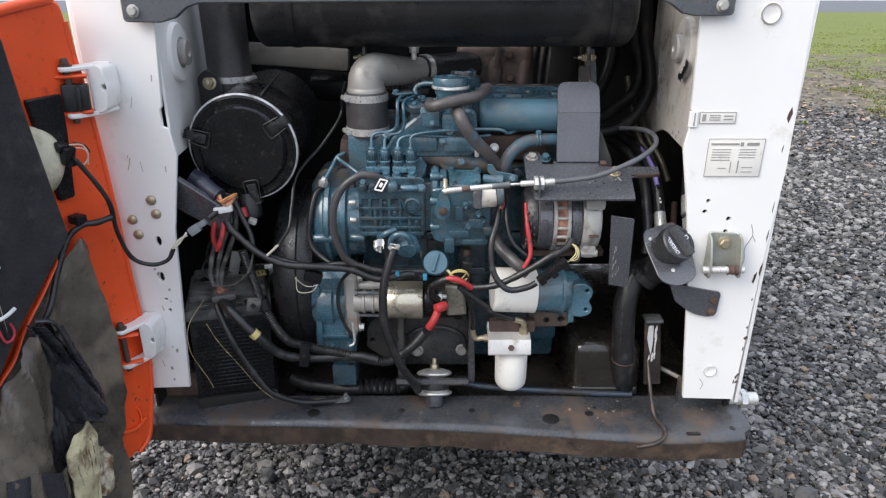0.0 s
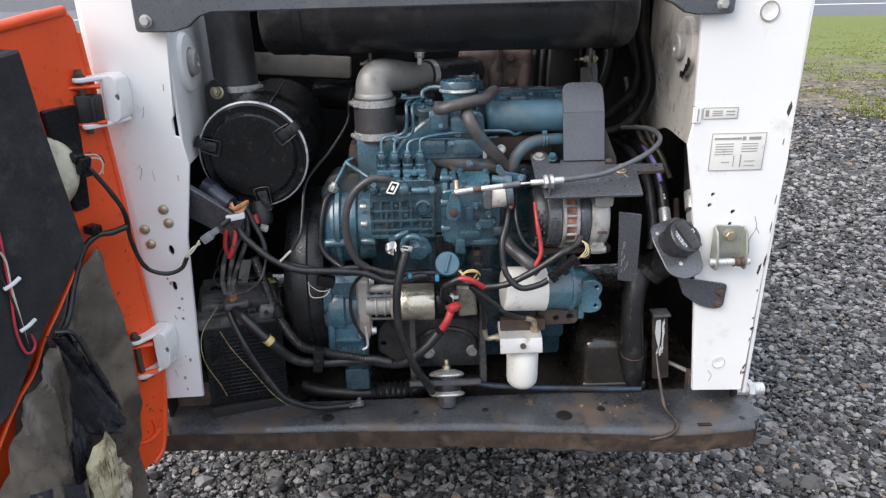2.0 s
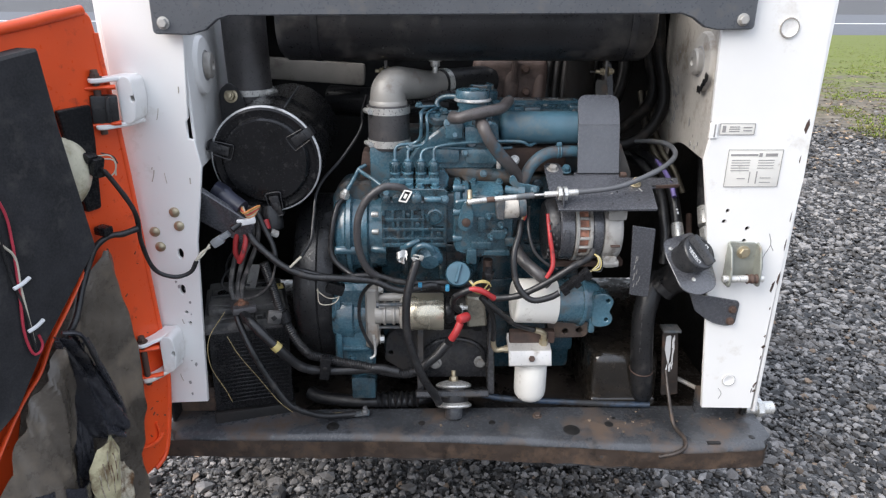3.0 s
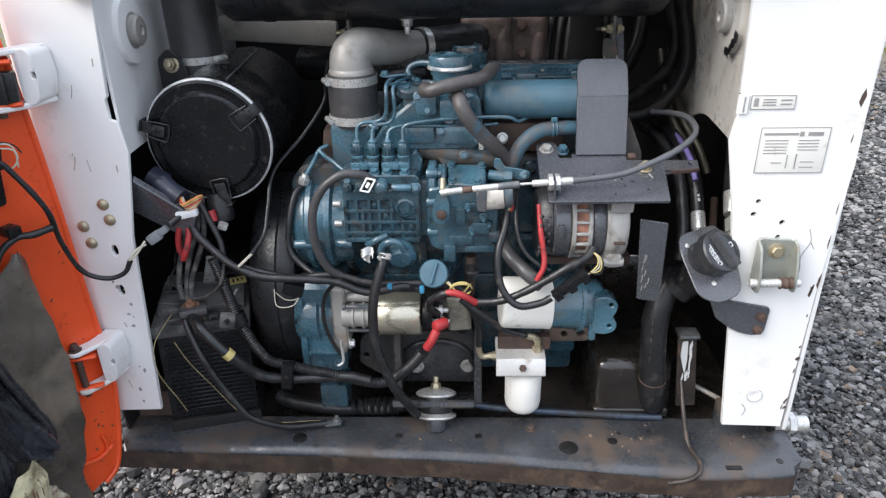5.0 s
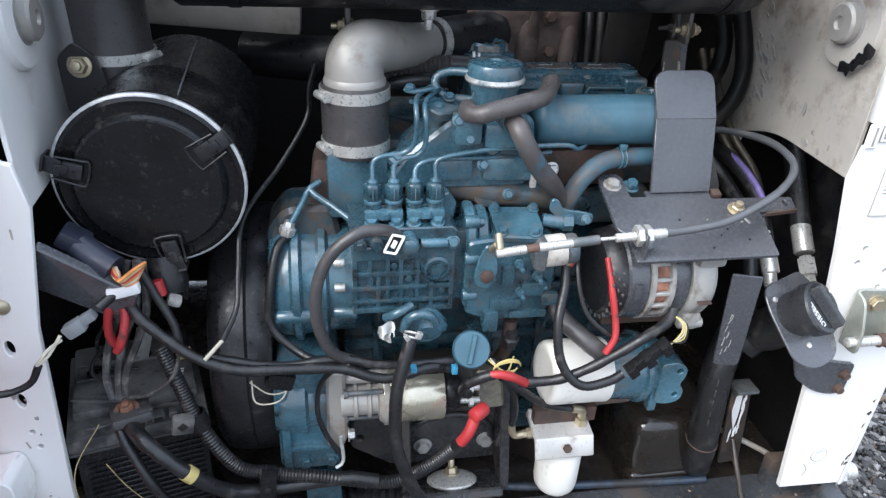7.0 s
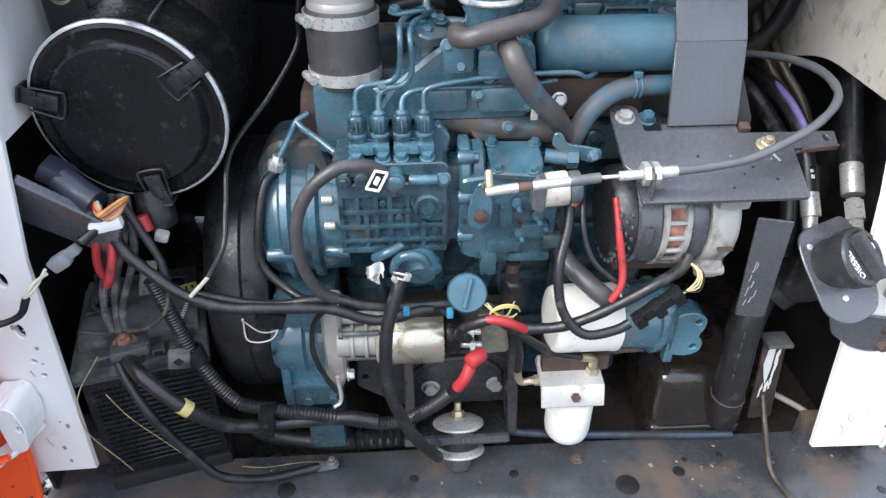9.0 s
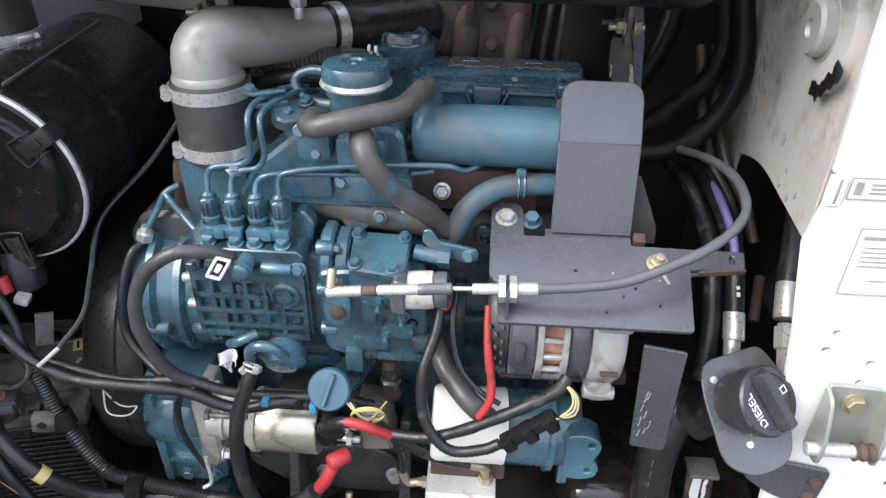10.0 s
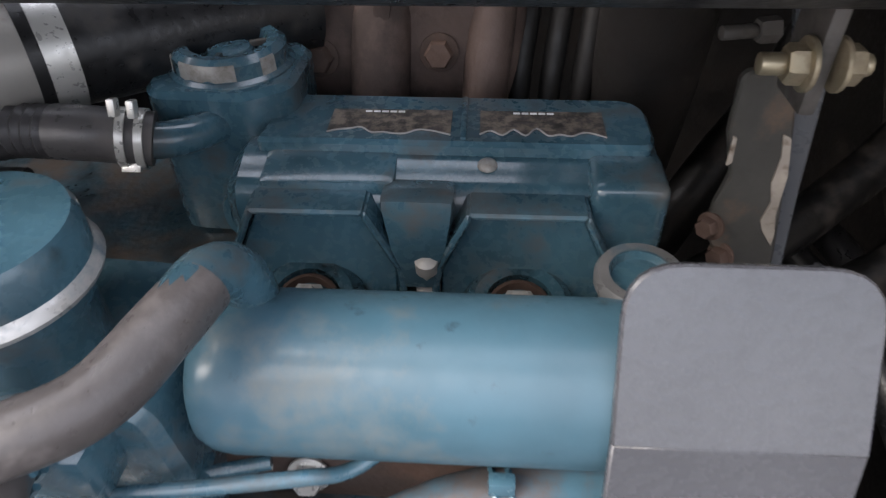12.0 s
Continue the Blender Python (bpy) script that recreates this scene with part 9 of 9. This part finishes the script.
part("body", bm, material("oily_black_tank", (0.017, 0.0142, 0.0115), 0.20, 0, 0.4, 8, 0.12, 60, dirt=(0.042, 0.031, 0.022), dirt_amount=0.34, dirt_scale=9, coat=0.5), tank)
bm = bmesh.new()
box(bm, (0.345, 1.220, 0.343), (0.142, 0.020, 0.050), 0.009, seg=3)
part("lower_step", bm, bpy.data.materials["oily_black_tank"], tank)
bm = bmesh.new()
upright(bm, rounded([(0.414, 0.528), (0.447, 0.528), (0.466, 0.368), (0.430, 0.366)], 0.004), 1.220, 0.005, 0.001)
stay = whole("rusty_stay", bm, material("dark_rusted_paint", (0.040, 0.032, 0.028), 0.5, 0, 0.4, 26, 0.4, 200, dirt=(0.115, 0.070, 0.048), dirt_amount=0.36, dirt_scale=26), "rusty steel stay with flaking white paint", "stay")
bm = bmesh.new()
box(bm, (0.430, 1.219, 0.528), (0.036, 0.03, 0.006), 0.001)
part("stay_top", bm, bpy.data.materials["dull_worn_metal"], stay, "bare steel top flange")
bm = bmesh.new()
upright(bm, rounded([(0.424, 0.510), (0.434, 0.512), (0.437, 0.470), (0.436, 0.440), (0.429, 0.462), (0.424, 0.48)], 0.003), 1.2186, 0.0012, 0.0003)
part("paint_flake", bm, M_PRINT, stay, "flaking white paint")
for fx, fz, fw, fh in ((0.4405, 0.497, 0.0028, 0.016), (0.4425, 0.470, 0.0022, 0.024), (0.4395, 0.436, 0.0030, 0.012), (0.4330, 0.428, 0.0018, 0.015), (0.4440, 0.440, 0.0016, 0.010)):
    bm = bmesh.new()
    upright(bm, [(fx - fw, fz + fh * 0.3), (fx + fw * 0.2, fz + fh), (fx + fw, fz + fh * 0.4), (fx + fw * 0.4, fz - fh * 0.2), (fx + fw * 0.8, fz - fh * 0.8), (fx - fw * 0.5, fz - fh)][::-1], 1.2186, 0.0012, 0.0002)
    part("paint_flake", bm, M_PRINT, stay, "flaking white paint")
hose("bent_wire", [(0.425, 1.20, 0.44), (0.424, 1.165, 0.400), (0.428, 1.130, 0.356), (0.436, 1.090, 0.352), (0.430, 1.068, 0.347), (0.41, 1.060, 0.339), (0.378, 1.061, 0.330)], 0.0040, material("grimy_wire", (0.048, 0.038, 0.032), 0.36, 0.2, 0.4, 40, 0.3, 200, dirt=(0.11, 0.075, 0.055), dirt_amount=0.35, dirt_scale=40), "bent rusty wire lying over the beam", "wire", 10)
hose("white_pipe", [(0.455, 1.27, 0.390), (0.514, 1.235, 0.372), (0.53, 1.22, 0.365)], 0.005, M_ALU, "thin dull pipe behind the upright", "pipe", 10)
hose("floor_pipe", [(0.045, 1.215, 0.374), (0.10, 1.212, 0.366), (0.20, 1.208, 0.361), (0.32, 1.204, 0.356), (0.40, 1.202, 0.354)], 0.0065, material("mottled_blue_black_pipe", (0.030, 0.055, 0.095), 0.20, 0.3, 0.4, 14, 0.2, 200, dirt=(0.016, 0.016, 0.017), dirt_amount=0.80, dirt_scale=11, coat=0.5), "mottled blue-black pipe along the bay floor", "pipe")
hose("floor_hose", [(-0.33, 1.26, 0.356), (-0.30, 1.245, 0.352), (-0.22, 1.226, 0.354), (-0.17, 1.224, 0.356), (-0.10, 1.226, 0.356), (-0.04, 1.26, 0.356)], 0.014, M_RUBBER, "black oily hose on the bay floor", seg=16)
bm = bmesh.new()
tube(bm, [(-0.180, 1.224, 0.358), (-0.14, 1.225, 0.359), (-0.092, 1.226, 0.358)], 0.0185, 18, ribs=0.0055, rib_step=0.012)
whole("hose_boot", bm, M_RUBBER, "ribbed black rubber boot on the floor hose", "boot")
M_STALK = material("dry_stalk", (0.34, 0.27, 0.13), 0.6, 0, 0.35, 60, 0.1)
hose("dry_stalk", [(-0.335, 1.190, 0.3500), (-0.30, 1.186, 0.3505), (-0.25, 1.192, 0.3500), (-0.215, 1.190, 0.3510)], 0.0006, M_STALK, "dry yellow stalk lying on the beam", "stalk", 6)
for pts in ([(-0.462, 1.165, 0.600), (-0.490, 1.140, 0.555), (-0.492, 1.135, 0.50), (-0.470, 1.140, 0.44), (-0.462, 1.145, 0.41)], [(-0.455, 1.140, 0.56), (-0.436, 1.138, 0.52), (-0.405, 1.140, 0.47), (-0.370, 1.145, 0.41), (-0.345, 1.150, 0.38)]):
    hose("dry_stalk", pts, 0.0007, M_STALK, "thin pale stalk hanging over the battery", "stalk", 6, group="pale stalks")

# ---- behind the engine ----
exhaust = thing("exhaust_manifold", "rust-brown cast exhaust manifold behind the valve cover", "exhaust", (0.11, 1.50, 0.94))
bm = bmesh.new()
box(bm, (0.110, 1.505, 0.985), (0.160, 0.070, 0.115), 0.022, seg=4)
M_CAST = material("brown_scaled_iron", (0.120, 0.082, 0.069), 0.65, 0, 0.35, 22, 0.6, 160, dirt=(0.060, 0.042, 0.036), dirt_amount=0.45, dirt_scale=16)
mbody = part("casting", bm, M_CAST, exhaust)
for x, w in ((0.046, 0.030), (0.108, 0.034), (0.168, 0.026)):
    bm = bmesh.new()
    tube(bm, [(x, 1.462, 0.915), (x, 1.468, 0.955), (x + 0.004, 1.480, 1.0), (x + 0.006, 1.505, 1.04)], w / 2, 16)
    part("runner", bm, M_CAST, mbody)
bm = bmesh.new()
box(bm, (0.112, 1.466, 0.992), (0.010, 0.012, 0.11), 0.003, (0, 6, 0))
part("rib", bm, M_CAST, mbody)
bolts(exhaust, [(0.075, 1.468, 0.968), (0.142, 1.468, 0.972), (0.139, 1.468, 1.020)], (0, -1, 0.2), 0.008, 0.008, M_RUST)
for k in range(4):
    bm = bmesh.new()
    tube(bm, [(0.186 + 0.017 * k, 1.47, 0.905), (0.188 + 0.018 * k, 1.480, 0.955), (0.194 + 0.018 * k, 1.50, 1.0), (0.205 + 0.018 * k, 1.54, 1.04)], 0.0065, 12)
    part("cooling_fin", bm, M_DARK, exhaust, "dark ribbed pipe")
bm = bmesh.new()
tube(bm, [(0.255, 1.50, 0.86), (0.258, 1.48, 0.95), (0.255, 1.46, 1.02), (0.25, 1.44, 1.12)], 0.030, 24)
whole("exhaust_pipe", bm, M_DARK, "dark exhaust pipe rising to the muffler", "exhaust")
mstay = thing("muffler_stay", "worn steel stay with flaking paint between engine and muffler", "stay", (0.29, 1.362, 0.88))
M_STAY = material("stripped_steel", (0.058, 0.056, 0.050), 0.5, 0.1, 0.3, 20, 0.25, 200, dirt=(0.12, 0.085, 0.062), dirt_amount=0.36, dirt_scale=34)
bm = bmesh.new()
upright(bm, rounded([(0.267, 1.010), (0.270, 1.013), (0.288, 1.012), (0.294, 0.985), (0.305, 0.92), (0.310, 0.87), (0.279, 0.87), (0.277, 0.922), (0.270, 0.935), (0.271, 0.950), (0.274, 0.965), (0.268, 0.985)], 0.002, 3), 1.362, 0.005, 0.001)
sstrip = part("front_strip", bm, M_STAY, mstay, "rust-stained strip with flaking paint")
bm = bmesh.new()
upright(bm, rounded([(0.279, 1.045), (0.296, 1.045), (0.303, 1.010), (0.309, 0.95), (0.318, 0.88), (0.300, 0.88), (0.296, 0.95), (0.292, 1.0)], 0.002, 3), 1.3685, 0.006, 0.001)
part("rear_strip", bm, M_BAR, mstay, "plain grey painted strip")
bm = bmesh.new()
upright(bm, rounded([(0.2895, 0.986), (0.2935, 0.984), (0.2975, 0.966), (0.2985, 0.945), (0.3010, 0.935), (0.3015, 0.927), (0.2950, 0.936), (0.2925, 0.942), (0.2945, 0.952), (0.2915, 0.962), (0.2920, 0.975)], 0.0008, 2), 1.3612, 0.0012, 0.0002)
part("paint_flake", bm, material("old_cream_paint", (0.33, 0.29, 0.245), 0.6, 0, 0.25, 60, 0.2, 300, dirt=(0.12, 0.085, 0.06), dirt_amount=0.35, dirt_scale=90), sstrip, "flake of old cream paint")
bm = bmesh.new()
upright(bm, rounded([(0.2700, 0.985), (0.2718, 0.984), (0.2728, 0.972), (0.2705, 0.970)], 0.0006, 2), 1.3612, 0.0012, 0.0002)
part("paint_flake", bm, bpy.data.materials["old_cream_paint"], sstrip, "flake of old cream paint")
for p in ((0.2725, 1.362, 0.938), (0.281, 1.362, 0.921)):
    bm = bmesh.new()
    bolt(bm, p, (-0.7, -0.6, 0.1), 0.0050, 0.005)
    part("bolt", bm, M_RUST, mstay, "rusty bolt")
bm = bmesh.new()
bolt(bm, (0.276, 1.366, 1.028), (-1, -0.2, 0), 0.005, 0.008, False, 0.014)
part("bolt", bm, M_HANGER, mstay)
bm = bmesh.new()
tube(bm, [(-0.30, 1.64, 0.930), (-0.20, 1.60, 0.930), (-0.10, 1.54, 0.945)], 0.035, 20)
whole("rear_hose", bm, M_RUBBER, "thick black hose behind the intake elbow", "hose")
bm = bmesh.new()
box(bm, (-0.325, 1.560, 1.006), (0.230, 0.025, 0.048), 0.008, (0, 4, 0))
whole("rear_rail", bm, material("dusty_rail_paint", (0.17, 0.155, 0.135), 0.6, 0, 0.25, 12, 0.2, 160, dirt=(0.09, 0.075, 0.06), dirt_amount=0.4, dirt_scale=14), "dusty pale cross rail in the bay's back", "rail")

# ---- loose stones ----
def stones(name, mat, areas, seed, label, level=None, spread=True):
    rg = random.Random(seed)
    ico = bmesh.new()
    bmesh.ops.create_icosphere(ico, subdivisions=1, radius=1)
    base = np.array([v.co[:] for v in ico.verts])
    tri = np.array([[v.index for v in f.verts] for f in ico.faces])
    ico.free()
    verts, faces = [], []
    gen = np.random.default_rng(seed)
    for x0, x1, y0, y1, count, size in areas:
        for k in range(count):
            s = size * (0.45 + 1.1 * rg.random() ** 2)
            q = base * (1 + 0.20 * gen.standard_normal((len(base), 1))) * np.array([1, 0.55 + 0.4 * rg.random(), 0.35 + 0.35 * rg.random()]) * s
            a, b = rg.random() * 6.28, rg.uniform(-0.5, 0.5)
            rz = np.array([[math.cos(a), -math.sin(a), 0], [math.sin(a), math.cos(a), 0], [0, 0, 1]])
            rx = np.array([[1, 0, 0], [0, math.cos(b), -math.sin(b)], [0, math.sin(b), math.cos(b)]])
            x, y = rg.uniform(x0, x1), rg.uniform(y0, y1)
            if spread and size < 0.02:
                x, y = x + rg.gauss(0, 0.22), y + rg.gauss(0, 0.18)
            z = level if level is not None else GROUND - 0.008 + 0.010 * rg.random() + 0.006 * noise.noise((x * 3, y * 3, 0))
            faces.append(tri + len(base) * len(verts))
            verts.append(q @ rx.T @ rz.T + np.array([x, y, z]))
    me = bpy.data.meshes.new(name)
    me.from_pydata(np.concatenate(verts).tolist(), [], np.concatenate(faces).tolist())
    ob = new(name, me)
    me.materials.append(mat)
    return tagged(ob, label, "gravel", kind="stuff")


stones("gravel", M_STONE, [(-1.3, 0.9, 1.05, 1.75, 19000, 0.0088), (0.6, 2.0, 0.85, 2.4, 20000, 0.0105), (0.8, 3.4, 2.2, 4.2, 20000, 0.014), (1.4, 5.0, 4.0, 6.8, 15000, 0.019), (-5.0, 6.0, -2.5, 7.0, 26000, 0.018), (0.6, 2.0, 1.0, 2.4, 300, 0.020), (-1.1, 0.8, 1.1, 1.6, 160, 0.019)], 5, "loose grey crushed stones of mixed size")
stones("brown_gravel", M_STONE_BROWN, [(-1.3, 0.9, 1.1, 1.7, 260, 0.011), (0.6, 2.2, 0.9, 2.6, 420, 0.012), (0.9, 4.0, 2.4, 5.5, 200, 0.02)], 9, "scattered brown and rust-coloured stones")
stones("grit", M_STONE_BROWN, [(-0.50, 0.58, 1.156, 1.20, 60, 0.0015), (-0.10, 0.45, 1.14, 1.17, 5, 0.0035), (0.30, 0.56, 1.11, 1.19, 30, 0.0022)], 17, "pale grit and dirt crumbs scattered on the beam", 0.3475, False)
# grass tufts on the verge
rg = random.Random(3)
bm_v, bm_f = [], []
for k in range(42000):
    y = 5.5 + 12.5 * rg.random() ** 1.25
    x = rg.uniform(0.45 * y - 1, y + 1.5)
    bare = 0.20 if 6.1 < y < 8.6 else -0.06 if y < 6.1 else 0.14 - 0.09 * (y - 8.6)
    if noise.noise((x * 1.3, y * 1.3, 1)) + 0.5 * noise.noise((x * 4, y * 4, 2)) < bare:
        continue
    h, a = rg.uniform(0.012, 0.038), rg.random() * 6.28
    for j in range(3):
        aa = a + j * 2.1
        n0 = len(bm_v)
        dx, dy = math.cos(aa), math.sin(aa)
        bm_v += [(x - dy * 0.012, y + dx * 0.012, GROUND), (x + dy * 0.012, y - dx * 0.012, GROUND), (x + dx * h * 0.6, y + dy * h * 0.6, GROUND + h)]
        bm_f.append((n0, n0 + 1, n0 + 2))
me = bpy.data.meshes.new("grass")
me.from_pydata(bm_v, [], bm_f)
ob = new("grass", me)
me.materials.append(material("grass_blades", (0.150, 0.190, 0.030), 0.8, 0, 0.5, 1.2, 0, 50, dirt=(0.17, 0.15, 0.05), dirt_amount=0.4, dirt_scale=2, island=0.7))
tagged(ob, "short green grass tufts on the verge", "grass", kind="stuff")
# dead leaves between the gravel and the grass
bm_v, bm_f = [], []
for k in range(9000):
    y = 4.6 + 7.5 * rg.random() ** 1.2
    if y < 5.6 and rg.random() < 0.75:
        continue
    x = rg.uniform(0.45 * y - 1, y + 1.5)
    a, r, z = rg.random() * 6.28, rg.uniform(0.010, 0.030), GROUND + rg.uniform(0.004, 0.012)
    n0 = len(bm_v)
    for j, s in enumerate((1.0, 0.45, 0.9, 0.5)):
        b = a + j * 1.571
        bm_v.append((x + r * s * math.cos(b), y + r * s * math.sin(b), z + rg.uniform(0, 0.014)))
    bm_f.append((n0, n0 + 1, n0 + 2, n0 + 3))
me = bpy.data.meshes.new("leaf_litter")
me.from_pydata(bm_v, [], bm_f)
ob = new("leaf_litter", me)
me.materials.append(material("dead_leaves", (0.15, 0.105, 0.065), 0.85, 0, 0.5, 1.2, 0, 50, island=0.9))
tagged(ob, "brown dead leaves scattered on the verge", "leaves", kind="stuff")
